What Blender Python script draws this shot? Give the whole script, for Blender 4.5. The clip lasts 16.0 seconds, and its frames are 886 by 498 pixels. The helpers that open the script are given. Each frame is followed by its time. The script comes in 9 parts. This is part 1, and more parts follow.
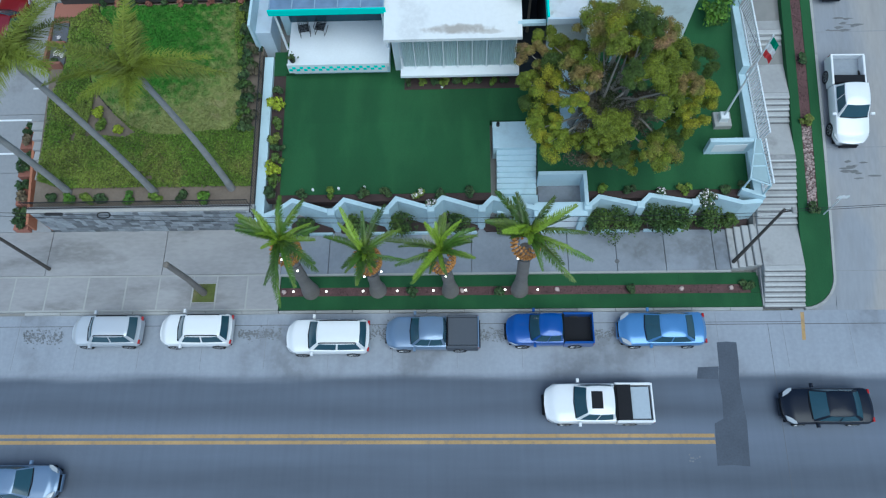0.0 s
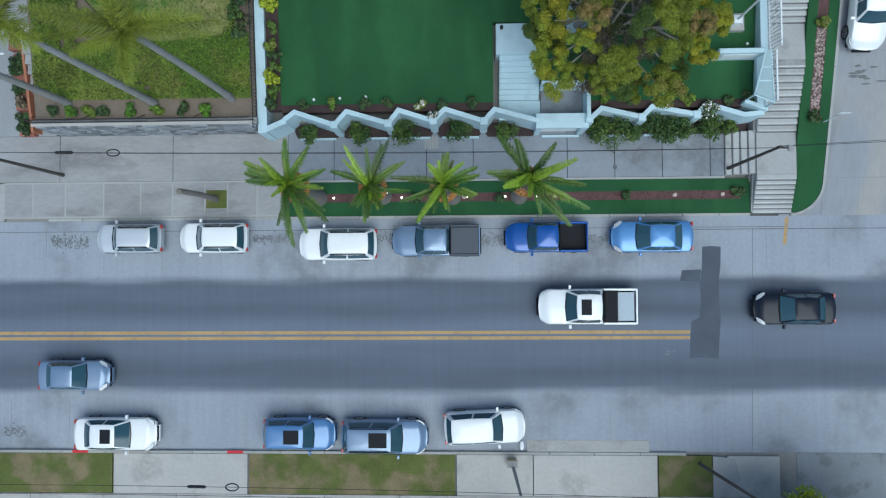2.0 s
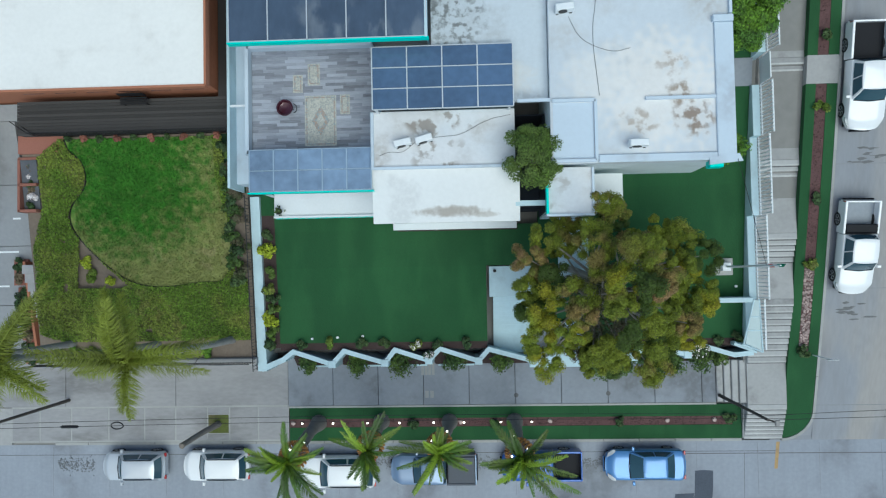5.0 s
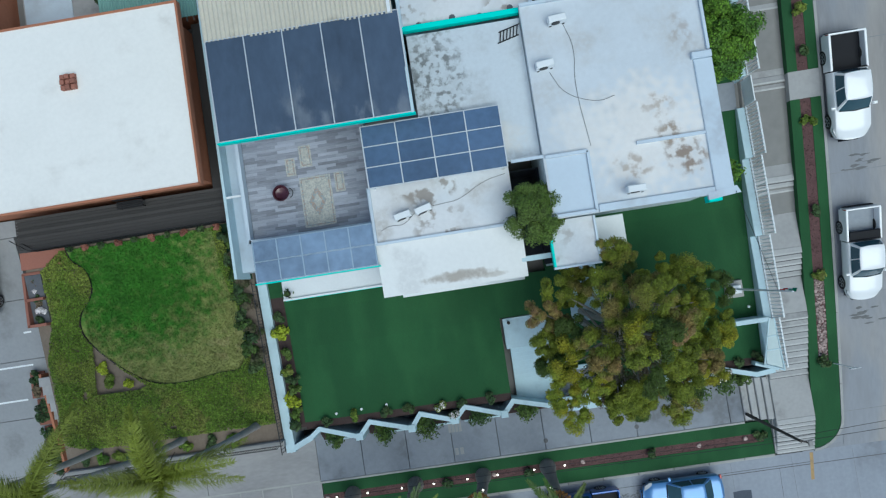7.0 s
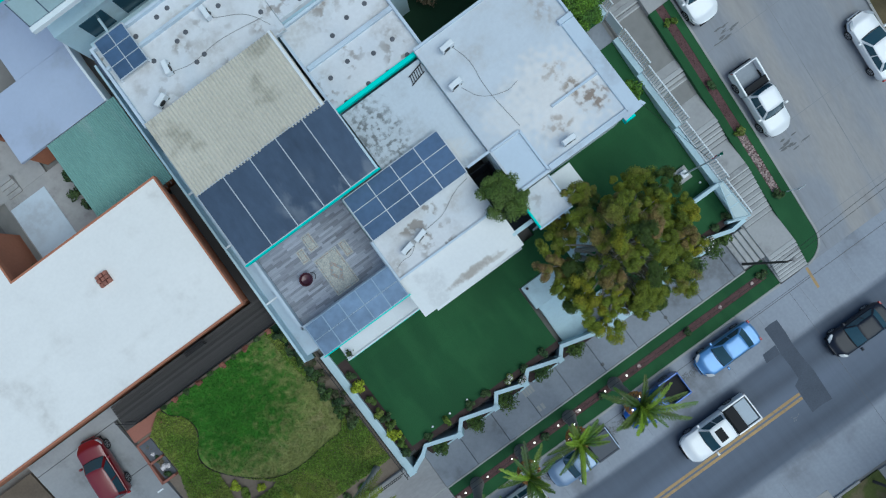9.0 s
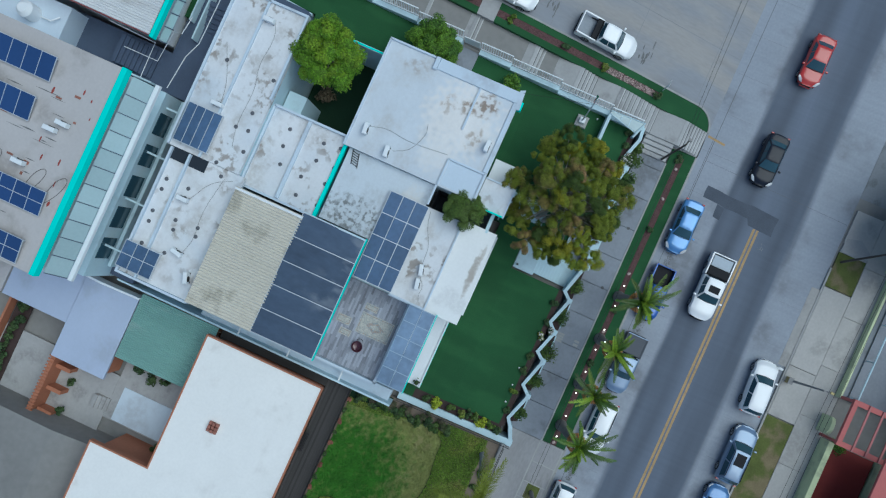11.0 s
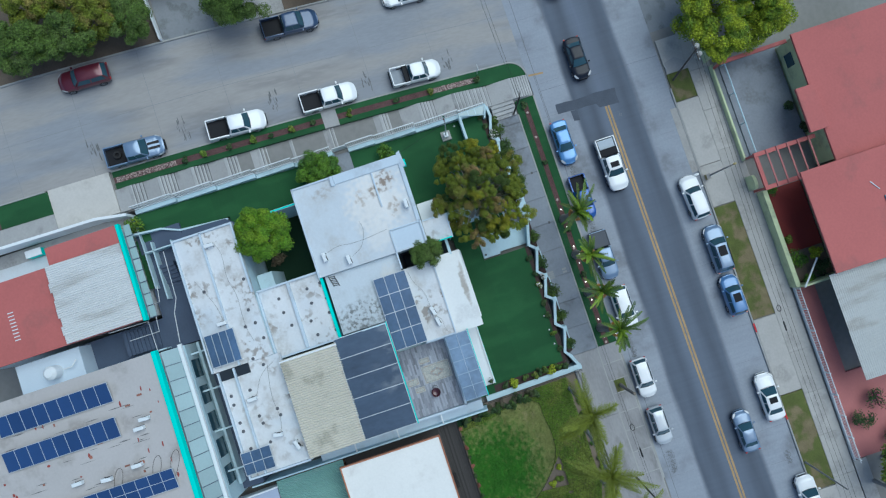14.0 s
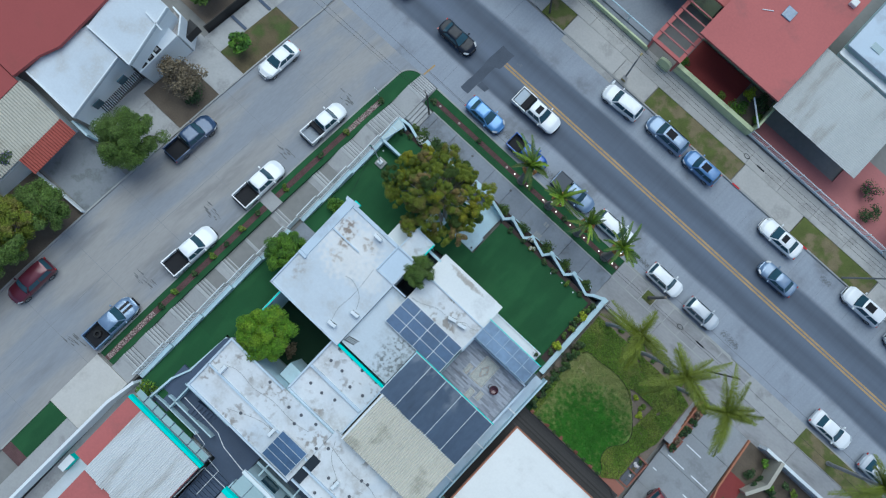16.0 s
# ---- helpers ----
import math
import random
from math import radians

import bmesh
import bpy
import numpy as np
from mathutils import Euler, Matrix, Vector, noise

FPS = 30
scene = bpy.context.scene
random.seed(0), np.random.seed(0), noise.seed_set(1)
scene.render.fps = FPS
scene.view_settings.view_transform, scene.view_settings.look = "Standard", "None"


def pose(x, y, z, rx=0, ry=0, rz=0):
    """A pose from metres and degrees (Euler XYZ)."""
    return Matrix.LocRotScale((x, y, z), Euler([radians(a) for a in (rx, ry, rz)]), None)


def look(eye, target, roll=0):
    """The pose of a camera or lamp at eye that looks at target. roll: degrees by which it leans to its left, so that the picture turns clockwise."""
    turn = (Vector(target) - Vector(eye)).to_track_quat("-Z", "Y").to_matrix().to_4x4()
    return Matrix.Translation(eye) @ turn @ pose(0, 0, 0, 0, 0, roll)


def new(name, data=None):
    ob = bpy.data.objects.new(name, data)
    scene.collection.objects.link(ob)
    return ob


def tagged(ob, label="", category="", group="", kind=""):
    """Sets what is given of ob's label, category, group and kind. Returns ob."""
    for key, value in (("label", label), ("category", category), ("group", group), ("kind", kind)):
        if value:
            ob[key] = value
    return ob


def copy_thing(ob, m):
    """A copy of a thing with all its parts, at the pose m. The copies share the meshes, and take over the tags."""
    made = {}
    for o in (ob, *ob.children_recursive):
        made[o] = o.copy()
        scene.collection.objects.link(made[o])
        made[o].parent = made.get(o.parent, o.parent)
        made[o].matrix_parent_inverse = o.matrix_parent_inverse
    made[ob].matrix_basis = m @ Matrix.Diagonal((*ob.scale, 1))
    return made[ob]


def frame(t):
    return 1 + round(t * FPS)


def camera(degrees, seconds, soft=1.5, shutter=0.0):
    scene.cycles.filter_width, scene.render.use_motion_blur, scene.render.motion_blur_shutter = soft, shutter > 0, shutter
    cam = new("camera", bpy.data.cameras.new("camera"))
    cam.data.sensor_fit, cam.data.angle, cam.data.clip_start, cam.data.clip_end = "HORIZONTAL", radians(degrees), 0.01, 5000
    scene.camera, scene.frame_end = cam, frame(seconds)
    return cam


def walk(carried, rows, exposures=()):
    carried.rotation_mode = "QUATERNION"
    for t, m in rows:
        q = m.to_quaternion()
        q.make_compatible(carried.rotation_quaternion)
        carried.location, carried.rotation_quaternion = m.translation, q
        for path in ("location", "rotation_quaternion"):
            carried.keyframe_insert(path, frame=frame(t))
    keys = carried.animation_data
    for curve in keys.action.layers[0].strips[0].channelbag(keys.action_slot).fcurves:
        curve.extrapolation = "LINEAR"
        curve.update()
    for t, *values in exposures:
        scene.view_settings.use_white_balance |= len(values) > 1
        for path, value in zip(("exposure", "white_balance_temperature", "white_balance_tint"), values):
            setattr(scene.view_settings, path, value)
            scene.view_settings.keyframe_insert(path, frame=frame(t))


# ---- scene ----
cam = camera(64.1, 16.0, soft=1.2)
PATH = [
    (0, (10.285, -10.784, 36.499), (10.212, -10.047, 34.641), -5.9),
    (0.5, (10.309, -9.099, 37.665), (10.229, -8.682, 35.711), -11.0),
    (1, (10.25, -7.275, 38.779), (10.165, -7.047, 36.794), -20.5),
    (1.5, (10.084, -5.408, 39.489), (10.006, -5.28, 37.495), -31.6),
    (2, (10.267, -3.164, 39.815), (10.188, -3.092, 37.818), -48.0),
    (2.5, (10.391, -0.98, 40.065), (10.318, -0.935, 38.067), -59.2),
    (3, (10.608, 0.999, 40.33), (10.528, 1.043, 38.332), -61.7),
    (3.5, (10.709, 3.19, 40.584), (10.629, 3.233, 38.586), -62.9),
    (4, (10.736, 5.488, 40.763), (10.653, 5.535, 38.765), -61.9),
    (4.5, (10.863, 7.69, 40.886), (10.775, 7.744, 38.888), -59.7),
    (5, (10.992, 9.749, 41.048), (10.898, 9.816, 39.052), -55.6),
    (5.2, (10.985, 10.321, 41.107), (10.892, 10.398, 39.11), -52.0),
    (7.3, (10.538, 12.368, 41.401), (10.461, 12.47, 39.406), -48.9),
    (7.5, (10.466, 12.358, 41.834), (10.394, 12.461, 39.838), -49.5),
    (8, (10.332, 12.291, 43.296), (10.267, 12.405, 41.301), -52.0),
    (8.2, (10.208, 12.361, 43.989), (10.149, 12.474, 41.993), -52.6),
    (10.3, (9.555, 11.666, 54.615), (9.574, 11.813, 52.62), -48.5),
    (10.5, (9.733, 11.922, 55.321), (9.752, 12.057, 53.326), -50.8),
    (11, (10.218, 12.542, 57.64), (10.234, 12.65, 55.643), -57.3),
    (11.5, (9.903, 12.509, 60.232), (9.953, 12.607, 58.235), -46.1),
    (12, (9.789, 12.7, 62.868), (9.86, 12.779, 60.871), -37.9),
    (12.5, (9.803, 12.757, 65.367), (9.889, 12.822, 63.37), -33.9),
    (13, (9.549, 12.763, 67.704), (9.654, 12.813, 65.707), -29.7),
    (13.5, (9.815, 12.978, 69.391), (9.922, 13.006, 67.394), -25.8),
    (14, (10.336, 13.19, 70.338), (10.438, 13.199, 68.34), -23.4),
    (14.5, (10.274, 13.671, 70.738), (10.386, 13.658, 68.741), -18.6),
    (15, (10.818, 14.334, 70.801), (10.917, 14.289, 68.804), -7.9),
    (15.5, (10.932, 14.826, 70.872), (11.028, 14.752, 68.876), -2.2),
    (16, (9.462, 15.111, 70.804), (9.591, 15.013, 68.811), -9.6),
]
walk(cam, [(t, look(eye, target, roll)) for t, eye, target, roll in PATH], exposures=[(0, 0.62, 5450, -3), (0.5, 0.78, 5600, -2), (1, 0.68, 5680, -2), (1.5, 0.64, 5730, -2), (2.5, 0.64, 5850, -3), (3.5, 0.6, 5950, -4), (5, 0.53, 6020, -4), (8, 0.33, 5750, -3), (10.5, 0.22, 5650, -3), (12, 0.33, 5650, -3), (13.5, 0.4, 5650, -3), (16, 0.44, 5630, -2)])

# ---- world, sun, exposure ----
world = bpy.data.worlds.new("sky")
scene.world = world
world.use_nodes = True
wn, wl_ = world.node_tree.nodes, world.node_tree.links
sky = wn.new("ShaderNodeTexSky")
sky.sky_type, sky.sun_disc = "NISHITA", False
sky.sun_elevation, sky.sun_rotation = radians(62), radians(215)
sky.air_density, sky.dust_density, sky.ozone_density = 1.0, 1.5, 1.6
wn["Background"].inputs["Strength"].default_value = 0.075
wl_.new(sky.outputs["Color"], wn["Background"].inputs["Color"])
sun = new("sun", bpy.data.lights.new("sun", "SUN"))
sun.data.energy, sun.data.angle, sun.data.color = 1.5, radians(50), (1.0, 0.96, 0.90)
sun.matrix_world = look((0, 0, 60), (-18, 26, 0))


# ---- materials ----
def mat(name, base, rough=0.75, metal=0.0, var=0.12, big=0.35, fine=6.0, bump=0.15, stain=None, amount=0.5,
        stain_scale=0.3, lo=0.52, hi=0.66, rand=0.0, island=0.0, tint=None, tint_scale=0.6, coat=0.0, glow=0.0, stretch=(1, 1, 1), spots=None, blot=()):
    m = bpy.data.materials.new(name)
    m.use_nodes = True
    nt = m.node_tree
    n, l = nt.nodes, nt.links
    b = n["Principled BSDF"]
    b.inputs["Roughness"].default_value, b.inputs["Metallic"].default_value = rough, metal
    b.inputs["Coat Weight"].default_value, b.inputs["Coat Roughness"].default_value = coat, 0.08
    geo = n.new("ShaderNodeNewGeometry")
    mp = n.new("ShaderNodeMapping")
    mp.inputs["Scale"].default_value = stretch
    l.new(geo.outputs["Position"], mp.inputs["Vector"])

    def tex(scale, detail=4.0):
        t = n.new("ShaderNodeTexNoise")
        t.inputs["Scale"].default_value, t.inputs["Detail"].default_value = scale, detail
        l.new(mp.outputs["Vector"], t.inputs["Vector"])
        return t.outputs["Fac"]

    def calc(op, a, c):
        t = n.new("ShaderNodeMath")
        t.operation = op
        for s, v in zip(t.inputs, (a, c)):
            if isinstance(v, (int, float)):
                s.default_value = v
            else:
                l.new(v, s)
        return t.outputs[0]

    def ramp(v, a, c, d=0.0, e=1.0):
        t = n.new("ShaderNodeMapRange")
        t.interpolation_type = "SMOOTHSTEP"
        for s, w in zip(list(t.inputs)[1:5], (a, c, d, e)):
            s.default_value = w
        l.new(v, t.inputs[0])
        return t.outputs[0]

    def mix(f, a, c):
        t = n.new("ShaderNodeMix")
        t.data_type = "RGBA"
        for s, v in ((t.inputs[0], f), (t.inputs[6], a), (t.inputs[7], c)):
            if isinstance(v, (int, float)):
                s.default_value = v
            elif isinstance(v, tuple):
                s.default_value = (*v, 1)
            else:
                l.new(v, s)
        return t.outputs[2]

    fn = tex(fine)
    f = calc("ADD", calc("MULTIPLY", calc("SUBTRACT", tex(big), 0.5), 2.2 * var), calc("MULTIPLY", calc("SUBTRACT", fn, 0.5), 1.6 * var))
    if rand:
        oi = n.new("ShaderNodeObjectInfo")
        f = calc("ADD", f, calc("MULTIPLY", calc("SUBTRACT", oi.outputs["Random"], 0.5), 2 * rand))
    if island:
        f = calc("ADD", f, calc("MULTIPLY", calc("SUBTRACT", geo.outputs["Random Per Island"], 0.5), 2 * island))
    f = calc("ADD", f, 1.0)
    col = base
    if tint:
        col = mix(ramp(tex(tint_scale, 3.0), 0.42, 0.62), base, tint)
    if stain:
        s = calc("MULTIPLY", ramp(tex(stain_scale, 6.0), lo, hi), ramp(tex(stain_scale * 9, 3.0), 0.3, 0.6, 0.45, 1.0))
        col = mix(calc("MULTIPLY", s, amount), col, stain)
    if spots:
        c2, am, ss, a, c = spots
        s = calc("MULTIPLY", ramp(tex(ss, 5.0), a, c), ramp(tex(ss * 0.22, 2.0), 0.46, 0.62))
        col = mix(calc("MULTIPLY", s, am), col, c2)
    for bx, by, rx, ry, c3, am, grain in blot:
        xy = n.new("ShaderNodeSeparateXYZ")
        l.new(geo.outputs["Position"], xy.inputs[0])
        ex, ey = (calc("POWER", calc("ABSOLUTE", calc("DIVIDE", calc("SUBTRACT", xy.outputs[k], q), w), 0), 2.0) for k, q, w in (("X", bx, rx), ("Y", by, ry)))
        dist = calc("ADD", calc("ADD", ex, ey), calc("MULTIPLY", calc("SUBTRACT", tex(2.5, 6.0), 0.5), 2.2))
        cover = calc("MULTIPLY", ramp(dist, 0.1, 1.3, 1.0, 0.0), am)
        if grain:
            cover = calc("MULTIPLY", cover, ramp(tex(grain, 4.0), 0.44, 0.6, 0.12, 1.0))
        col = mix(cover, col, c3)
    sc = n.new("ShaderNodeVectorMath")
    sc.operation = "SCALE"
    if isinstance(col, tuple):
        sc.inputs[0].default_value = col
    else:
        l.new(col, sc.inputs[0])
    l.new(f, sc.inputs["Scale"])
    l.new(sc.outputs[0], b.inputs["Base Color"])
    if glow:
        l.new(sc.outputs[0], b.inputs["Emission Color"])
        b.inputs["Emission Strength"].default_value = glow
    if bump:
        bp = n.new("ShaderNodeBump")
        bp.inputs["Strength"].default_value, bp.inputs["Distance"].default_value = bump, 0.03
        l.new(fn, bp.inputs["Height"])
        l.new(bp.outputs[0], b.inputs["Normal"])
    return m


def road_material():
    """Concrete gutters and parking lanes with a worn dark asphalt carriageway between them."""
    m = mat("road_surface", (0.31, 0.336, 0.384), 0.85, var=0.15, big=0.22, fine=5, bump=0.25, stain=(0.12, 0.12, 0.125), amount=0.5, stain_scale=0.18)
    nt = m.node_tree
    n, l = nt.nodes, nt.links
    b = n["Principled BSDF"]
    old = b.inputs["Base Color"].links[0].from_socket
    geo = n.new("ShaderNodeNewGeometry")
    sep = n.new("ShaderNodeSeparateXYZ")
    l.new(geo.outputs["Position"], sep.inputs[0])
    mp = n.new("ShaderNodeMapping")
    mp.inputs["Scale"].default_value = (0.12, 1.0, 1.0)
    l.new(geo.outputs["Position"], mp.inputs[0])
    nz = n.new("ShaderNodeTexNoise")
    nz.inputs["Scale"].default_value, nz.inputs["Detail"].default_value = 0.9, 5
    l.new(mp.outputs[0], nz.inputs["Vector"])

    def calc(op, a, c):
        t = n.new("ShaderNodeMath")
        t.operation = op
        for s, v in zip(t.inputs, (a, c)):
            if isinstance(v, (int, float)):
                s.default_value = v
            else:
                l.new(v, s)
        return t.outputs[0]

    d = calc("ABSOLUTE", calc("ADD", sep.outputs["Y"], 6.55), 0)
    d = calc("ADD", d, calc("MULTIPLY", calc("SUBTRACT", nz.outputs["Fac"], 0.5), 0.7))
    r = n.new("ShaderNodeMapRange")
    r.interpolation_type = "SMOOTHSTEP"
    for s, w in zip(list(r.inputs)[1:5], (2.8, 3.45, 1.0, 0.0)):
        s.default_value = w
    l.new(d, r.inputs[0])
    # wheel tracks a little paler than the crown of each lane
    w = n.new("ShaderNodeMath")
    w.operation = "SINE"
    l.new(calc("MULTIPLY", calc("ADD", sep.outputs["Y"], 6.5), 3.6), w.inputs[0])
    tone = calc("ADD", calc("MULTIPLY", w.outputs[0], 0.06), calc("ADD", calc("MULTIPLY", nz.outputs["Fac"], 0.5), 0.75))
    mid = calc("MAXIMUM", calc("SUBTRACT", 1.0, calc("DIVIDE", calc("ABSOLUTE", calc("ADD", sep.outputs["Y"], 6.55), 0), 1.4)), 0.0)
    tone = calc("ADD", tone, calc("MULTIPLY", mid, 0.42))
    asp = n.new("ShaderNodeVectorMath")
    asp.operation = "SCALE"
    asp.inputs[0].default_value = (0.108, 0.127, 0.165)
    l.new(tone, asp.inputs["Scale"])
    mx = n.new("ShaderNodeMix")
    mx.data_type = "RGBA"
    l.new(r.outputs[0], mx.inputs[0])
    l.new(old, mx.inputs[6])
    l.new(asp.outputs[0], mx.inputs[7])
    # raked streaks across the street
    mp2 = n.new("ShaderNodeMapping")
    mp2.inputs["Scale"].default_value = (3.4, 0.16, 1.0)
    l.new(geo.outputs["Position"], mp2.inputs[0])
    st = n.new("ShaderNodeTexNoise")
    st.inputs["Scale"].default_value, st.inputs["Detail"].default_value = 1.0, 5
    l.new(mp2.outputs[0], st.inputs["Vector"])
    sv = n.new("ShaderNodeVectorMath")
    sv.operation = "SCALE"
    l.new(mx.outputs[2], sv.inputs[0])
    l.new(calc("ADD", calc("MULTIPLY", st.outputs["Fac"], 0.20), 0.90), sv.inputs["Scale"])
    l.new(sv.outputs[0], b.inputs["Base Color"])
    return m


ROAD = road_material()
CONC = mat("street_concrete", (0.275, 0.288, 0.315), 0.85, var=0.16, big=0.25, fine=4, bump=0.2, stain=(0.165, 0.16, 0.16), amount=0.5, stain_scale=0.25, tint=(0.335, 0.322, 0.312), tint_scale=0.22, stretch=(1.6, 0.3, 1))
WALK = mat("walk_concrete", (0.385, 0.382, 0.38), 0.85, var=0.16, big=0.5, fine=5, rand=0.08, stain=(0.17, 0.165, 0.16), amount=0.5, stain_scale=0.5)
WALKW = mat("west_walk_concrete", (0.325, 0.32, 0.325), 0.85, var=0.2, big=0.5, fine=5, rand=0.06, stain=(0.16, 0.155, 0.15), amount=0.6, stain_scale=0.4, stretch=(0.5, 1.2, 1))
WALKB = mat("front_walk_concrete", (0.245, 0.265, 0.30), 0.85, var=0.18, big=0.6, fine=5, rand=0.06, stain=(0.12, 0.12, 0.12), amount=0.5, stain_scale=0.45)
KERB = mat("kerb_concrete", (0.36, 0.36, 0.35), 0.85, var=0.14, fine=4, rand=0.08)
BEDM = mat("worn_bed_liner", (0.26, 0.29, 0.33), 0.6, var=0.2)
STAINM = mat("faint_road_stain", (0.15, 0.152, 0.155), 0.85, var=0.25, fine=6)
STAINP = mat("dry_oil_specks", (0.19, 0.20, 0.215), 0.85, var=0.3, fine=8)
JOINTL = mat("joint_pale", (0.245, 0.252, 0.265), 0.9, var=0.3, fine=3)
YELLOW = mat("road_paint_yellow", (0.44, 0.29, 0.125), 0.7, var=0.25, big=0.5, fine=9, stain=(0.2, 0.17, 0.14), amount=0.5, stain_scale=2.5)
DRAIN = mat("dark_grey_drain_cap", (0.11, 0.115, 0.13), 0.8, var=0.3, big=1.5, fine=8)
PATCH = mat("asphalt_patch", (0.078, 0.092, 0.120), 0.85, var=0.28, big=0.7, fine=10)
JOINT = mat("joint_dark", (0.13, 0.13, 0.135), 0.9, var=0.2)
MULCH = mat("dark_mulch", (0.055, 0.036, 0.034), 0.95, var=0.35, big=1.2, fine=14, bump=0.8)
STEPC = mat("worn_step_concrete", (0.39, 0.39, 0.39), 0.85, var=0.18, big=0.7, fine=5, rand=0.16, stain=(0.17, 0.165, 0.16), amount=0.5, stain_scale=0.6)
NOSE = mat("pale_step_nosing", (0.50, 0.50, 0.49), 0.85, var=0.2, big=0.7, fine=6, rand=0.1)
WALKS = mat("warm_walk_concrete", (0.435, 0.42, 0.40), 0.85, var=0.16, big=0.4, fine=5, rand=0.08, stain=(0.22, 0.21, 0.2), amount=0.5, stain_scale=0.4)
DRIVEC = mat("worn_drive_concrete", (0.30, 0.31, 0.325), 0.85, var=0.14, big=0.35, fine=5, stain=(0.20, 0.205, 0.21), amount=0.6, stain_scale=0.45)
APRON = mat("pale_apron_concrete", (0.56, 0.535, 0.50), 0.85, var=0.12, big=0.4, fine=5, stain=(0.36, 0.34, 0.31), amount=0.5, stain_scale=0.4)
EARTHD = mat("dark_garden_earth", (0.12, 0.095, 0.072), 0.95, var=0.3, big=0.8, fine=7, bump=0.5)
CONCD = mat("stained_drive_concrete", (0.23, 0.245, 0.265), 0.85, var=0.16, big=0.4, fine=5, stain=(0.12, 0.13, 0.13), amount=0.6, stain_scale=0.9)
VERGEB = mat("brown_verge", (0.12, 0.095, 0.05), 0.95, var=0.35, big=0.9, fine=8, bump=0.8, tint=(0.07, 0.095, 0.025), tint_scale=0.5)
BRICKR = mat("red_clay_tile", (0.36, 0.085, 0.065), 0.85, var=0.2, fine=12)
ROOFE = mat("dull_blue_roof", (0.36, 0.405, 0.48), 0.8, var=0.07, big=0.3, fine=5, stain=(0.27, 0.29, 0.32), amount=0.5, stain_scale=0.3)
REDE = mat("deep_red_roof", (0.34, 0.075, 0.07), 0.8, var=0.08, big=0.3, fine=5, stain=(0.26, 0.07, 0.06), amount=0.5, stain_scale=0.3)
RUST = mat("rust_red_marks", (0.30, 0.06, 0.05), 0.85, var=0.2)
EARTH = mat("earth", (0.20, 0.16, 0.125), 0.95, var=0.25, big=0.8, fine=7, bump=0.5)
GROUND = mat("town_ground", (0.24, 0.235, 0.225), 0.95, var=0.2, big=0.15, fine=2, bump=0.3)
TURF = mat("artificial_turf", (0.0145, 0.075, 0.0225), 0.9, var=0.2, big=0.4, fine=14, bump=0.6, rand=0.05, tint=(0.021, 0.093, 0.029), tint_scale=0.35, stretch=(1.6, 0.6, 1))
GRASS = mat("lawn_grass", (0.27, 0.295, 0.095), 0.95, var=0.35, big=0.9, fine=9, bump=0.8, spots=((0.36, 0.33, 0.15), 0.75, 2.2, 0.45, 0.6), blot=((-7.6, 15.4, 5.4, 4.9, (0.036, 0.172, 0.010), 0.95, 0),))
VERGE = mat("dry_verge_grass", (0.10, 0.12, 0.03), 0.95, var=0.35, big=0.9, fine=8, bump=0.8, tint=(0.19, 0.155, 0.085), tint_scale=0.7)
REDGRAVEL = mat("red_gravel", (0.105, 0.056, 0.055), 0.95, var=0.4, big=1.5, fine=16, bump=1.0, island=0.5)
PEBBLE = mat("pale_pebbles", (0.34, 0.26, 0.24), 0.85, var=0.3, fine=10, island=0.6)
HOUSEW = mat("white_blue_render", (0.70, 0.78, 0.81), 0.8, var=0.06, big=0.5, fine=6, stain=(0.5, 0.55, 0.57), amount=0.4, stain_scale=0.6)
BLUEW = mat("pale_blue_render", (0.53, 0.68, 0.74), 0.8, var=0.07, big=0.5, fine=6, stain=(0.33, 0.43, 0.47), amount=0.35, stain_scale=0.7)
WHITEP = mat("white_paint", (0.78, 0.81, 0.83), 0.6, var=0.06, big=0.7, fine=8)
ROOFW = mat("weathered_white_roof", (0.71, 0.72, 0.735), 0.85, var=0.10, big=0.3, fine=5, bump=0.25, stain=(0.43, 0.405, 0.375), amount=0.7, stain_scale=0.5, lo=0.46, hi=0.72, tint=(0.62, 0.665, 0.715), tint_scale=0.16, spots=((0.24, 0.20, 0.165), 0.75, 1.7, 0.5, 0.62))
ROOFM = mat("bluish_weathered_roof", (0.60, 0.655, 0.70), 0.85, var=0.1, big=0.5, fine=5, bump=0.25, stain=(0.40, 0.42, 0.43), amount=0.6, stain_scale=0.5, lo=0.44, hi=0.68, blot=((10.2, 21.9, 1.5, 2.3, (0.17, 0.18, 0.18), 0.9, 3.2), (12.4, 18.6, 1.6, 0.9, (0.70, 0.69, 0.66), 0.7, 0)))
ROOFC = mat("clean_white_roof", (0.85, 0.835, 0.80), 0.8, var=0.07, big=0.25, fine=5, stain=(0.42, 0.38, 0.34), amount=0.55, stain_scale=0.35, lo=0.55, hi=0.8)
ROOFF = mat("stained_front_roof", (0.76, 0.77, 0.765), 0.8, var=0.06, big=0.25, fine=5, stain=(0.5, 0.5, 0.5), amount=0.4, stain_scale=0.5, blot=((9.85, 12.66, 1.7, 0.3, (0.30, 0.25, 0.20), 0.75, 0), (11.4, 12.5, 0.7, 0.15, (0.42, 0.38, 0.33), 0.6, 0)))
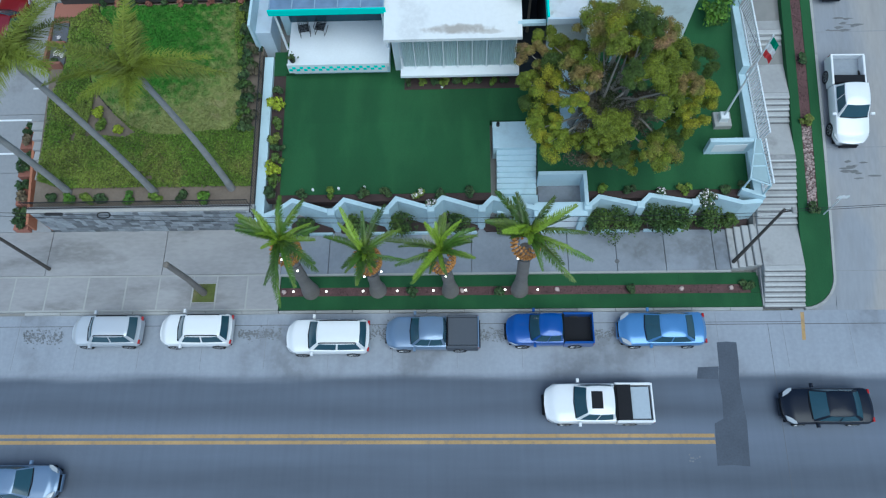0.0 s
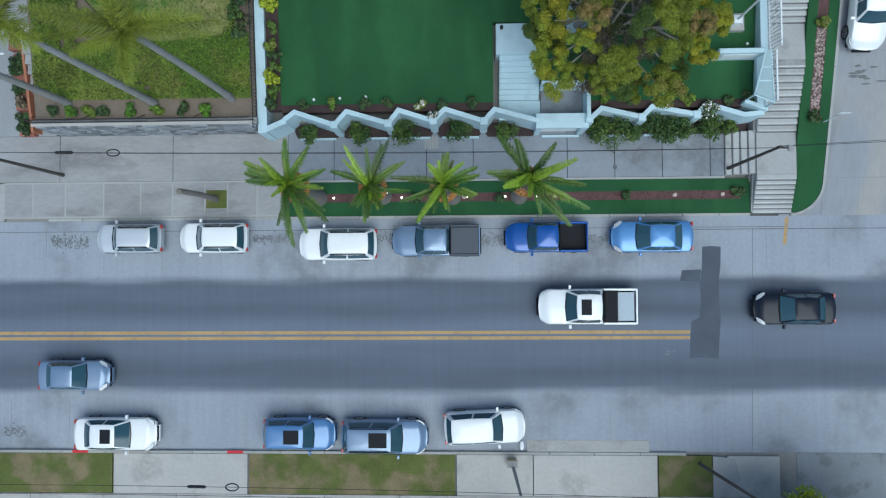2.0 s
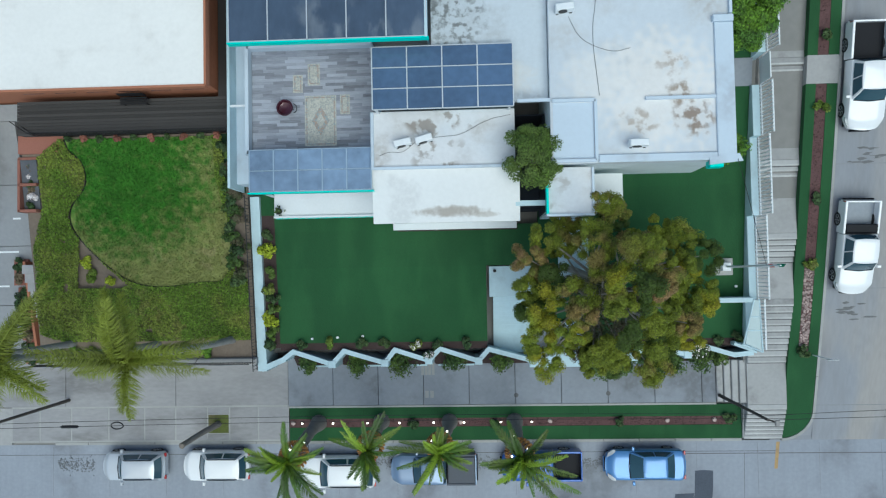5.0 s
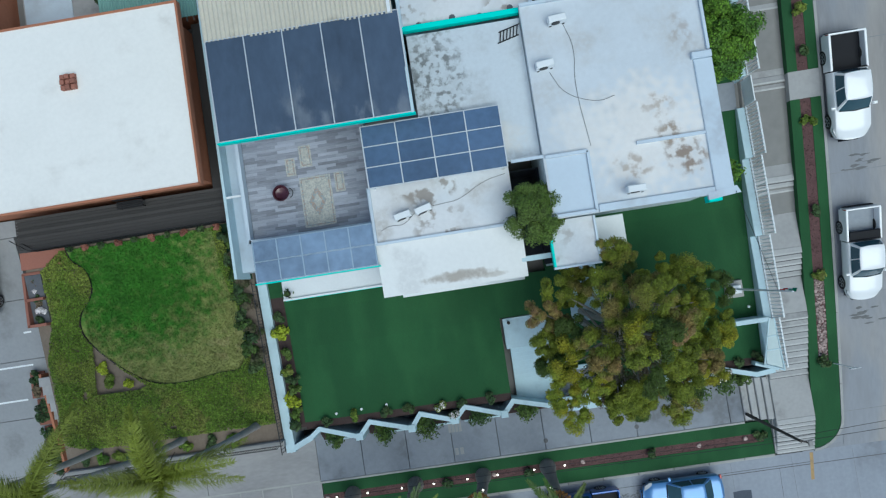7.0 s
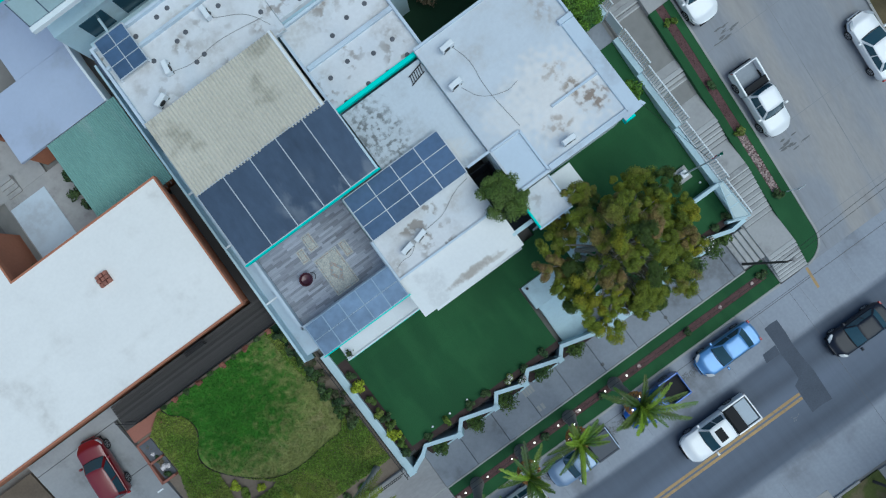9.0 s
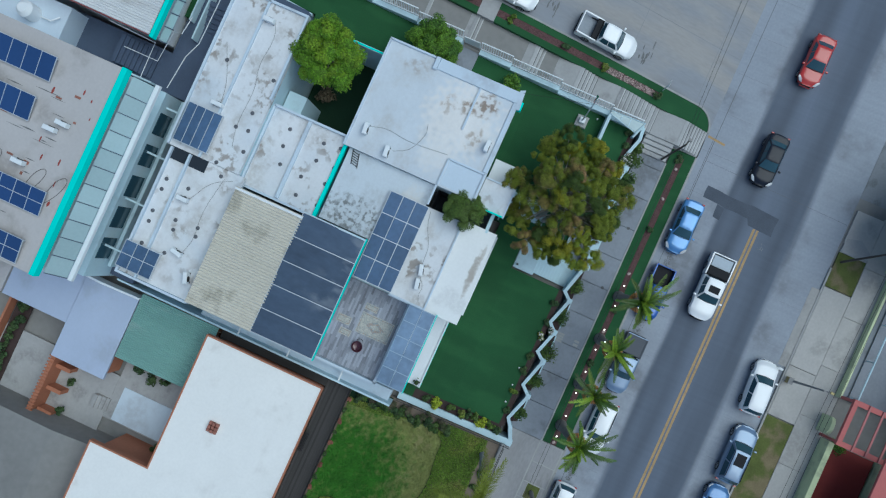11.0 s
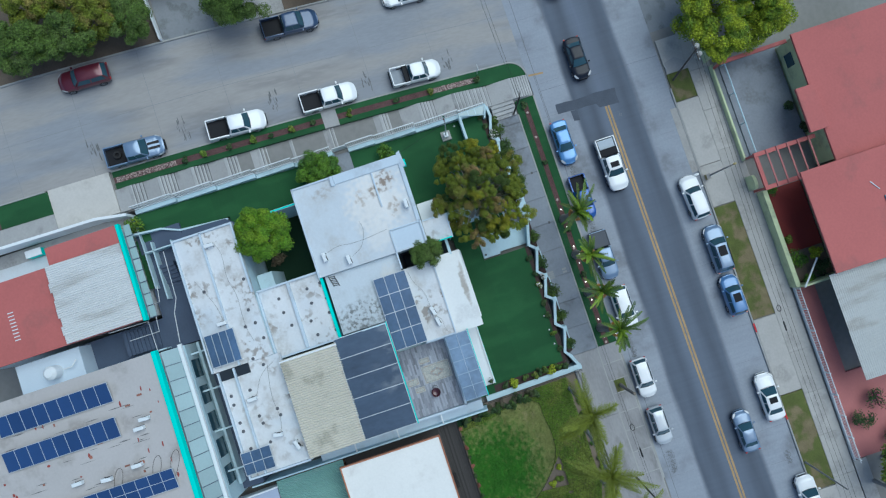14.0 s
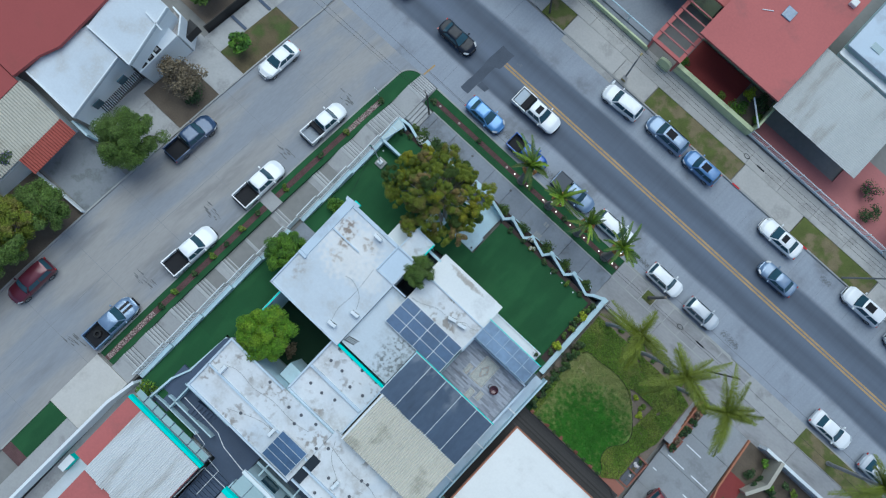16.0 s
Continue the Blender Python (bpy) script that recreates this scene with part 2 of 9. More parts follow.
ROOFE = mat("patched_white_roof", (0.61, 0.655, 0.70), 0.85, var=0.10, big=0.3, fine=5, bump=0.25, stain=(0.50, 0.49, 0.47), amount=0.6, stain_scale=0.5, lo=0.46, hi=0.72, blot=((19.3, 17.6, 2.9, 2.9, (0.80, 0.775, 0.745), 0.85, 0), (16.4, 18.3, 1.6, 1.4, (0.76, 0.75, 0.73), 0.7, 0), (20.1, 17.6, 0.6, 0.7, (0.30, 0.23, 0.17), 0.85, 2.6), (20.7, 16.4, 1.0, 0.9, (0.25, 0.185, 0.14), 0.9, 2.2), (18.3, 16.3, 0.9, 0.6, (0.40, 0.33, 0.27), 0.75, 2.2), (19.9, 18.9, 0.8, 0.6, (0.42, 0.35, 0.29), 0.7, 2.4), (21.3, 22.0, 0.5, 1.0, (0.38, 0.33, 0.29), 0.6, 2.0)))
ROOFG = mat("dusty_grey_roof", (0.49, 0.465, 0.455), 0.85, var=0.1, big=0.3, fine=5, stain=(0.27, 0.24, 0.22), amount=0.5, stain_scale=0.4)
ROOFL = mat("lavender_painted_roof", (0.43, 0.49, 0.62), 0.8, var=0.06, big=0.4, fine=5, stain=(0.33, 0.36, 0.42), amount=0.5, stain_scale=0.3)
BLUEROOF = mat("pale_blue_roof", (0.58, 0.665, 0.75), 0.8, var=0.06, big=0.3, fine=5, stain=(0.36, 0.38, 0.42), amount=0.5, stain_scale=0.3)
# near-black that paints the shade inside openings
COURTN = mat("opening_shade_paint", (0.02, 0.028, 0.04), 0.9, var=0.1)
# darkened turf green; the shade on sunken turf is painted into it
COURTT = mat("turf_with_painted_shade", (0.010, 0.038, 0.017), 0.95, var=0.2, fine=12, bump=0.5)
TEAL = mat("turquoise_paint", (0.02, 0.74, 0.63), 0.55, var=0.06)
# navy that holds the alley's shade in its colour; dark bars use it too
DARKG = mat("navy_and_alley_shade", (0.07, 0.095, 0.15), 0.7, var=0.15, big=0.6)
REDROOF = mat("red_sealed_roof", (0.47, 0.135, 0.125), 0.8, var=0.14, big=0.14, fine=5, stain=(0.32, 0.12, 0.11), amount=0.5, stain_scale=0.3)
MAROON = mat("maroon_floor", (0.22, 0.028, 0.025), 0.7, var=0.15, big=0.6, rand=0.1)
ROSE = mat("rose_terrace_floor", (0.42, 0.155, 0.15), 0.8, var=0.12)
ORANGE = mat("terracotta_trim", (0.42, 0.17, 0.095), 0.8, var=0.15)
BRICK = mat("red_brick", (0.30, 0.125, 0.09), 0.85, var=0.2, rand=0.2, fine=12)
STONE = mat("grey_blue_stone", (0.25, 0.265, 0.285), 0.85, var=0.4, rand=0.5, fine=9, bump=0.6)
LIMEW = mat("lime_green_render", (0.60, 0.66, 0.40), 0.8, var=0.1, stain=(0.3, 0.34, 0.22), amount=0.5, stain_scale=0.6)
BEIGE = mat("beige_corrugated_sheet", (0.62, 0.585, 0.50), 0.6, var=0.1, big=0.4, stain=(0.26, 0.24, 0.18), amount=0.5, stain_scale=0.5, island=0.05)
GREENC = mat("weathered_green_sheet", (0.20, 0.36, 0.32), 0.6, var=0.14, big=0.5, stain=(0.30, 0.40, 0.38), amount=0.6, stain_scale=0.6, stretch=(1, 0.25, 1))
WHITEC = mat("white_corrugated_sheet", (0.66, 0.67, 0.67), 0.55, var=0.08, stain=(0.35, 0.32, 0.29), amount=0.6, stain_scale=0.5, stretch=(1, 0.2, 1))
GREYC = mat("grey_corrugated_sheet", (0.46, 0.47, 0.46), 0.6, var=0.12, stain=(0.30, 0.27, 0.24), amount=0.6, stain_scale=0.8, stretch=(1, 0.2, 1))
CREAMC = mat("cream_corrugated_sheet", (0.46, 0.43, 0.36), 0.6, var=0.12, stain=(0.32, 0.28, 0.22), amount=0.5, stain_scale=0.5)
SOLAR = mat("dark_blue_roof_pane", (0.070, 0.100, 0.152), 0.25, var=0.3, big=0.45, fine=3, bump=0.02, coat=0.5, rand=0.12, spots=((0.27, 0.30, 0.34), 0.55, 1.1, 0.48, 0.66), stretch=(1, 0.5, 1))
SOLARD = mat("mid_blue_roof_pane", (0.08, 0.135, 0.235), 0.25, var=0.3, big=0.5, fine=3, bump=0.02, coat=0.4, rand=0.2)
SOLARL = mat("light_blue_roof_pane", (0.19, 0.27, 0.39), 0.25, var=0.4, big=0.5, fine=3, bump=0.02, coat=0.4, rand=0.1)
PVBLUE = mat("photovoltaic_blue", (0.028, 0.068, 0.19), 0.22, var=0.12, fine=5, bump=0.02, coat=0.5, rand=0.1)
ALUB = mat("blue_grey_aluminium", (0.32, 0.42, 0.53), 0.5, 0.2, var=0.08)
ALU = mat("pale_aluminium", (0.62, 0.66, 0.70), 0.45, 0.35, var=0.06)
GLASSR = mat("frosted_awning_pane", (0.36, 0.47, 0.49), 0.3, var=0.1, coat=0.4, rand=0.12)
METALB = mat("black_iron", (0.018, 0.018, 0.02), 0.5, 0.3, var=0.1)
DECKW = mat("dark_deck_boards", (0.05, 0.047, 0.046), 0.75, var=0.2, rand=0.3, fine=12)
TILEG = mat("grey_wood_tile", (0.325, 0.345, 0.40), 0.6, var=0.35, rand=0.3, stretch=(0.4, 3, 1))
BARK = mat("grey_bark", (0.20, 0.175, 0.15), 0.95, var=0.3, fine=14, bump=0.9)
PBARK = mat("grey_palm_trunk", (0.22, 0.20, 0.185), 0.95, var=0.25, fine=14, bump=0.9, stretch=(1, 1, 5))
PINE = mat("palm_boot_orange", (0.48, 0.23, 0.07), 0.85, var=0.2, island=0.35, fine=14)
LEAF_O = mat("olive_leaves", (0.135, 0.172, 0.011), 0.75, var=0.35, big=1.1, fine=2.4, bump=0, island=0.45, tint=(0.17, 0.205, 0.014), tint_scale=0.9, spots=((0.24, 0.15, 0.06), 0.6, 1.0, 0.48, 0.6))
LEAF_OR = mat("rusty_olive_leaves", (0.20, 0.145, 0.040), 0.75, var=0.35, big=1.1, fine=2.4, bump=0, island=0.5, tint=(0.135, 0.155, 0.020), tint_scale=1.3, spots=((0.31, 0.18, 0.10), 0.75, 1.4, 0.46, 0.6))
LEAF_OY = mat("golden_olive_leaves", (0.27, 0.26, 0.010), 0.75, var=0.35, big=1.1, fine=2.4, bump=0, island=0.45, tint=(0.15, 0.195, 0.012), tint_scale=1.1)
LEAF_T = mat("brown_twigs_and_gap_shade", (0.105, 0.085, 0.055), 0.8, var=0.35, big=1.1, fine=2.4, bump=0, island=0.4, tint=(0.05, 0.07, 0.02), tint_scale=0.8)
LEAF_OD = mat("deep_olive_leaves", (0.05, 0.085, 0.008), 0.75, var=0.35, big=1.1, fine=2.4, bump=0, island=0.45)
BARKP = mat("pale_smooth_bark", (0.30, 0.28, 0.25), 0.9, var=0.25, fine=10, bump=0.5)
LEAF_M = mat("mid_green_leaves", (0.085, 0.145, 0.02), 0.75, var=0.3, big=0.9, fine=3, bump=0, island=0.5, tint=(0.10, 0.155, 0.03))
LEAF_D = mat("dark_leaves", (0.035, 0.072, 0.022), 0.75, var=0.3, big=0.9, fine=3, bump=0, island=0.6, tint=(0.06, 0.10, 0.03))
LEAF_W = mat("dark_hedge_leaves", (0.042, 0.085, 0.016), 0.75, var=0.35, big=0.9, fine=3, bump=0, island=0.6, tint=(0.08, 0.13, 0.02))
LEAF_L = mat("bright_leaves", (0.12, 0.24, 0.018), 0.75, var=0.3, big=1.2, fine=3, bump=0, island=0.55, tint=(0.065, 0.15, 0.018), tint_scale=0.9)
LEAF_S = mat("street_tree_leaves", (0.30, 0.36, 0.010), 0.75, var=0.4, big=1.0, fine=3, bump=0, island=0.45, tint=(0.13, 0.21, 0.010), tint_scale=0.9)
LEAF_C = mat("fresh_green_leaves", (0.11, 0.235, 0.008), 0.75, var=0.35, big=1.0, fine=3, bump=0, island=0.45, tint=(0.165, 0.275, 0.010), tint_scale=1.1)
LEAF_Y = mat("yellow_green_leaves", (0.30, 0.36, 0.02), 0.75, var=0.3, fine=3, bump=0, island=0.5)
LEAF_G = mat("groundcover_leaves", (0.115, 0.19, 0.020), 0.85, var=0.45, big=0.7, fine=3, bump=0, island=0.5, tint=(0.175, 0.22, 0.034), tint_scale=0.5, spots=((0.20, 0.16, 0.06), 0.4, 1.6, 0.48, 0.62))
LEAF_B = mat("brown_dry_twigs", (0.17, 0.135, 0.085), 0.9, var=0.3, fine=3, bump=0, island=0.5)
PALMG = mat("palm_frond_green", (0.060, 0.125, 0.012), 0.5, var=0.3, big=0.8, fine=4, bump=0, rand=0.4, island=0.3, tint=(0.11, 0.17, 0.012), tint_scale=0.9)
PALMN = mat("young_palm_frond", (0.19, 0.29, 0.018), 0.5, var=0.3, big=0.8, fine=4, bump=0, rand=0.3, island=0.3)
PALMT = mat("pale_palm_trunk", (0.31, 0.305, 0.30), 0.95, var=0.25, fine=14, bump=0.9, stretch=(1, 1, 5))
PALMY = mat("palm_frond_pale", (0.165, 0.20, 0.018), 0.65, var=0.25, big=0.8, fine=4, bump=0, rand=0.3, island=0.25)
FLOWER = mat("white_flowers", (0.75, 0.70, 0.70), 0.8, var=0.2, island=0.3)
PURPLE = mat("purple_blossom", (0.26, 0.20, 0.50), 0.8, var=0.2, island=0.4)
MAGENTA = mat("magenta_blossom", (0.45, 0.03, 0.20), 0.8, var=0.2, island=0.4)
BULB = mat("lit_globe", (1.0, 0.93, 0.82), 0.4, var=0, bump=0, glow=3.0)
OCHRE = mat("faded_ochre_metal", (0.45, 0.36, 0.16), 0.6, var=0.15)
WOODP = mat("dark_wood_pole", (0.085, 0.074, 0.066), 0.9, var=0.3, fine=10)
POLEC = mat("concrete_pole", (0.30, 0.29, 0.28), 0.85, var=0.15)
RUBBER = mat("tyre_rubber", (0.018, 0.018, 0.019), 0.85, var=0.1)
RIM = mat("wheel_alloy", (0.42, 0.43, 0.45), 0.35, 0.8, var=0.05)
CGLASS = mat("car_glass", (0.035, 0.085, 0.115), 0.12, var=0.1, bump=0)
TRIMB = mat("black_plastic", (0.014, 0.015, 0.019), 0.55, var=0.1)
TRIMB.node_tree.nodes["Principled BSDF"].inputs["Specular IOR Level"].default_value = 0.15
BEDC = mat("grey_bed_cover", (0.07, 0.08, 0.10), 0.6, var=0.12, fine=10)
BEDL = mat("pale_bed_lid", (0.40, 0.46, 0.52), 0.5, var=0.1)
LAMPW = mat("clear_headlight", (0.42, 0.45, 0.48), 0.15, var=0.05, bump=0, coat=1.0)
LAMPR = mat("red_taillight", (0.42, 0.015, 0.015), 0.25, var=0.05, bump=0, coat=1.0)
GREEN_F, WHITE_F, RED_F = (mat(a, c, 0.8) for a, c in (("flag_green", (0.0, 0.24, 0.13)), ("flag_white", (0.8, 0.8, 0.8)), ("flag_red", (0.55, 0.03, 0.04))))
RUGA = mat("faded_rug", (0.52, 0.51, 0.46), 0.95, var=0.25, big=4, fine=16, tint=(0.38, 0.40, 0.39), tint_scale=14)
RUGB = mat("rug_medallion", (0.40, 0.32, 0.28), 0.95, var=0.3, big=6, fine=20, tint=(0.30, 0.36, 0.38), tint_scale=8)
CURTAIN = mat("pale_green_curtain", (0.50, 0.60, 0.60), 0.85, var=0.1, stretch=(6, 1, 0.2))


def paint(name, c, metal=0.0):
    return mat(name, c, 0.28, metal, var=0.03, bump=0, coat=0.8)


P_WHITE = paint("car_paint_white", (0.86, 0.87, 0.88))
P_SILVER = paint("car_paint_silver", (0.58, 0.61, 0.65), 0.2)
P_GREY = paint("car_paint_grey_blue", (0.19, 0.27, 0.40), 0.3)
P_MBLUE = paint("car_paint_mid_blue", (0.10, 0.22, 0.45), 0.2)
P_BLUE = paint("car_paint_blue", (0.012, 0.085, 0.36), 0.2)
P_LBLUE = paint("car_paint_light_blue", (0.11, 0.27, 0.56), 0.3)
P_NAVY = paint("car_paint_navy", (0.035, 0.065, 0.135), 0.3)
P_RED = paint("car_paint_red", (0.17, 0.006, 0.012))
P_BLACK = mat("car_paint_black", (0.008, 0.012, 0.024), 0.35, 0.0, var=0.03, bump=0, coat=0.15)
P_BLACK.node_tree.nodes["Principled BSDF"].inputs["Specular IOR Level"].default_value = 0.25
P_BRIGHT = paint("car_paint_bright_red", (0.50, 0.03, 0.025))
P_PIT = paint("dark_red_enamel", (0.06, 0.01, 0.02), 0.2)
P_MAROON = paint("car_paint_maroon", (0.11, 0.015, 0.03), 0.3)


# ---- building helpers ----
class Geo:
    """Vertices and faces of one mesh."""

    def __init__(self):
        self.v, self.f = [], []

    def add(self, vs, fs):
        k = len(self.v)
        self.v += [tuple(p) for p in vs]
        self.f += [tuple(i + k for i in f) for f in fs]
        return self

    def box(self, x0, x1, y0, y1, z0, z1, c=0.0):
        """A box whose upper edges are chamfered by c."""
        rings = [(x0, x1, y0, y1, z0), (x0, x1, y0, y1, z1 - c)] + ([(x0 + c, x1 - c, y0 + c, y1 - c, z1)] if c else [])
        vs = [p for a, b, d, e, z in rings for p in ((a, d, z), (b, d, z), (b, e, z), (a, e, z))]
        n = len(rings)
        fs = [(3, 2, 1, 0), tuple(4 * (n - 1) + i for i in range(4))]
        for r in range(n - 1):
            fs += [(4 * r + i, 4 * r + (i + 1) % 4, 4 * r + 4 + (i + 1) % 4, 4 * r + 4 + i) for i in range(4)]
        return self.add(vs, fs)

    def prism(self, pts, z0, z1):
        """An upright prism over a plan; z0 and z1 may be functions of (x, y)."""
        a = z0 if callable(z0) else (lambda x, y: z0)
        b = z1 if callable(z1) else (lambda x, y: z1)
        n = len(pts)
        area = sum(pts[i][0] * pts[(i + 1) % n][1] - pts[(i + 1) % n][0] * pts[i][1] for i in range(n))
        pts = pts if area > 0 else pts[::-1]
        vs = [(x, y, a(x, y)) for x, y in pts] + [(x, y, b(x, y)) for x, y in pts]
        return self.add(vs, [tuple(range(n))[::-1], tuple(range(n, 2 * n))] + [(i, (i + 1) % n, n + (i + 1) % n, n + i) for i in range(n)])

    def sheet(self, x0, x1, y0, y1, fz, thick=0.1, nx=1, ny=1):
        """A slab that follows the height fz(x, y)."""
        vs, fs = [], []
        for s in (0, 1):
            for j in range(ny + 1):
                for i in range(nx + 1):
                    x, y = x0 + (x1 - x0) * i / nx, y0 + (y1 - y0) * j / ny
                    vs.append((x, y, fz(x, y) - (thick if s == 0 else 0)))
        w, h = nx + 1, (nx + 1) * (ny + 1)
        for j in range(ny):
            for i in range(nx):
                q = (j * w + i, j * w + i + 1, (j + 1) * w + i + 1, (j + 1) * w + i)
                fs += [q[::-1], tuple(h + k for k in q)]
        rim = [i for i in range(w)] + [j * w + nx for j in range(1, ny + 1)] + [ny * w + i for i in range(nx - 1, -1, -1)] + [j * w for j in range(ny - 1, 0, -1)]
        fs += [(rim[i], rim[(i + 1) % len(rim)], h + rim[(i + 1) % len(rim)], h + rim[i]) for i in range(len(rim))]
        return self.add(vs, fs)

    def tube(self, pts, radii, sides=8, cap=True):
        """A round bar along pts."""
        pts = [Vector(p) for p in pts]
        if isinstance(radii, (int, float)):
            radii = [radii] * len(pts)
        vs, fs, n = [], [], sides
        for i, p in enumerate(pts):
            d = (pts[min(i + 1, len(pts) - 1)] - pts[max(i - 1, 0)]).normalized()
            u = d.cross(Vector((0, 0, 1)) if abs(d.z) < 0.9 else Vector((0, 1, 0))).normalized()
            w = d.cross(u)
            vs += [p + (u * math.cos(2 * math.pi * k / n) + w * math.sin(2 * math.pi * k / n)) * radii[i] for k in range(n)]
        for i in range(len(pts) - 1):
            fs += [(i * n + k, i * n + (k + 1) % n, (i + 1) * n + (k + 1) % n, (i + 1) * n + k) for k in range(n)]
        if cap:
            fs += [tuple(range(n)), tuple(range((len(pts) - 1) * n, len(pts) * n))[::-1]]
        return self.add(vs, fs)

    def wall(self, pts, z0, z1, th):
        """A wall of thickness th along a line of plan points."""
        a = z0 if callable(z0) else (lambda x, y: z0)
        b = z1 if callable(z1) else (lambda x, y: z1)
        P = [Vector(p) for p in pts]
        off = []
        for i, p in enumerate(P):
            d1 = (P[i] - P[i - 1]).normalized() if i else (P[1] - P[0]).normalized()
            d2 = (P[i + 1] - P[i]).normalized() if i < len(P) - 1 else d1
            t = (d1 + d2)
            t = t.normalized() if t.length > 0.05 else d1
            nrm = Vector((-t.y, t.x))
            off.append(nrm * (th / 2) / max(0.45, abs(nrm.dot(Vector((-d1.y, d1.x))))))
        vs = []
        for p, o in zip(P, off):
            for q in (p + o, p - o):
                vs += [(q.x, q.y, a(p.x, p.y)), (q.x, q.y, b(p.x, p.y))]
        fs = []
        for i in range(len(P) - 1):
            k = 4 * i
            fs += [(k, k + 4, k + 5, k + 1), (k + 6, k + 2, k + 3, k + 7), (k + 1, k + 5, k + 7, k + 3), (k + 4, k, k + 2, k + 6)]
        k = 4 * (len(P) - 1)
        fs += [(0, 1, 3, 2), (k + 1, k, k + 2, k + 3)]
        return self.add(vs, fs)

    def ball(self, c, r, n=8, squash=1.0):
        vs = [(c[0], c[1], c[2] - r * squash)]
        for j in range(1, n // 2):
            a = -math.pi / 2 + math.pi * j / (n // 2)
            vs += [(c[0] + r * math.cos(a) * math.cos(2 * math.pi * i / n), c[1] + r * math.cos(a) * math.sin(2 * math.pi * i / n), c[2] + r * squash * math.sin(a)) for i in range(n)]
        vs.append((c[0], c[1], c[2] + r * squash))
        m = n // 2 - 1
        fs = [(0, 1 + (i + 1) % n, 1 + i) for i in range(n)]
        for j in range(m - 1):
            fs += [(1 + j * n + i, 1 + j * n + (i + 1) % n, 1 + (j + 1) * n + (i + 1) % n, 1 + (j + 1) * n + i) for i in range(n)]
        fs += [(1 + (m - 1) * n + i, 1 + (m - 1) * n + (i + 1) % n, len(vs) - 1) for i in range(n)]
        return self.add(vs, fs)

    def rings(self, loops, close=True):
        """Skin over loops with the same number of points."""
        n = len(loops[0])
        vs = [p for lp in loops for p in lp]
        fs = [(i * n + k, i * n + (k + 1) % n, (i + 1) * n + (k + 1) % n, (i + 1) * n + k) for i in range(len(loops) - 1) for k in range(n)]
        if close:
            fs += [tuple(range(n))[::-1], tuple(range((len(loops) - 1) * n, len(loops) * n))]
        return self.add(vs, fs)

    def waves(self, x0, x1, y0, y1, fz, pitch=0.18, amp=0.03, along="y", thick=0.04, n=1):
        """A corrugated sheet whose ridges run along the axis named."""
        w = (x1 - x0) if along == "y" else (y1 - y0)
        k = max(2, int(w / pitch * 4))
        rows = []
        for s in (0, 1):
            for j in range(n + 1):
                row = []
                for i in range(k + 1):
                    d = amp * math.sin(2 * math.pi * i / 4) if amp else 0
                    a, b = i / k, j / n
                    x, y = (x0 + (x1 - x0) * a, y0 + (y1 - y0) * b) if along == "y" else (x0 + (x1 - x0) * b, y0 + (y1 - y0) * a)
                    row.append((x, y, fz(x, y) + d - (thick if s else 0)))
                rows.append(row)
        vs = [p for r in rows for p in r]
        m = k + 1
        fs = []
        for s in (0, 1):
            for j in range(n):
                for i in range(k):
                    q = ((s * (n + 1) + j) * m + i, (s * (n + 1) + j) * m + i + 1, (s * (n + 1) + j + 1) * m + i + 1, (s * (n + 1) + j + 1) * m + i)
                    fs.append(q if s == 0 else q[::-1])
        b = (n + 1) * m
        for i in range(k):
            fs.append((i, b + i, b + i + 1, i + 1))
            fs.append((n * m + i, n * m + i + 1, b + n * m + i + 1, b + n * m + i))
        return self.add(vs, fs)

    def mesh(self, name, material, smooth=False, angle=35):
        me = bpy.data.meshes.new(name)
        me.from_pydata(self.v, [], self.f)
        bm = bmesh.new()
        bm.from_mesh(me)
        bmesh.ops.recalc_face_normals(bm, faces=bm.faces)
        bm.to_mesh(me)
        bm.free()
        me.materials.append(material)
        if smooth:
            me.shade_smooth()
            me.set_sharp_from_angle(angle=radians(angle))
        return me


def origin(ob):
    p = Vector((0, 0, 0))
    while ob:
        p += ob.location
        ob = ob.parent
    return p


def thing(name, label, category, at=(0, 0, 0), group="", kind=""):
    ob = new(name)
    ob.location, ob.empty_display_size = at, 0.2
    return tagged(ob, label, category, group, kind)


def part(name, geo, material, parent, label="", smooth=False, local=False):
    """One mesh under a thing or part; the geometry is in world places unless local."""
    if not local:
        o = origin(parent)
        geo.v = [(x - o.x, y - o.y, z - o.z) for x, y, z in geo.v]
    ob = new(name, geo.mesh(name, material, smooth))
    ob.parent = parent
    if label:
        ob["label"] = label
    return ob


def solo(name, geo, material, label, category, group="", kind="", smooth=False):
    """A thing that is one mesh, its origin at the middle of its base."""
    xs, ys, zs = zip(*geo.v)
    o = Vector(((min(xs) + max(xs)) / 2, (min(ys) + max(ys)) / 2, min(zs)))
    geo.v = [(x - o.x, y - o.y, z - o.z) for x, y, z in geo.v]
    ob = new(name, geo.mesh(name, material, smooth))
    ob.location = o
    return tagged(ob, label, category, group, kind)


def piece(name, me, m, parent):
    """A repeat that shares its mesh."""
    ob = new(name, me)
    ob.parent = parent
    ob.matrix_local = Matrix.Translation(-origin(parent)) @ m
    return ob


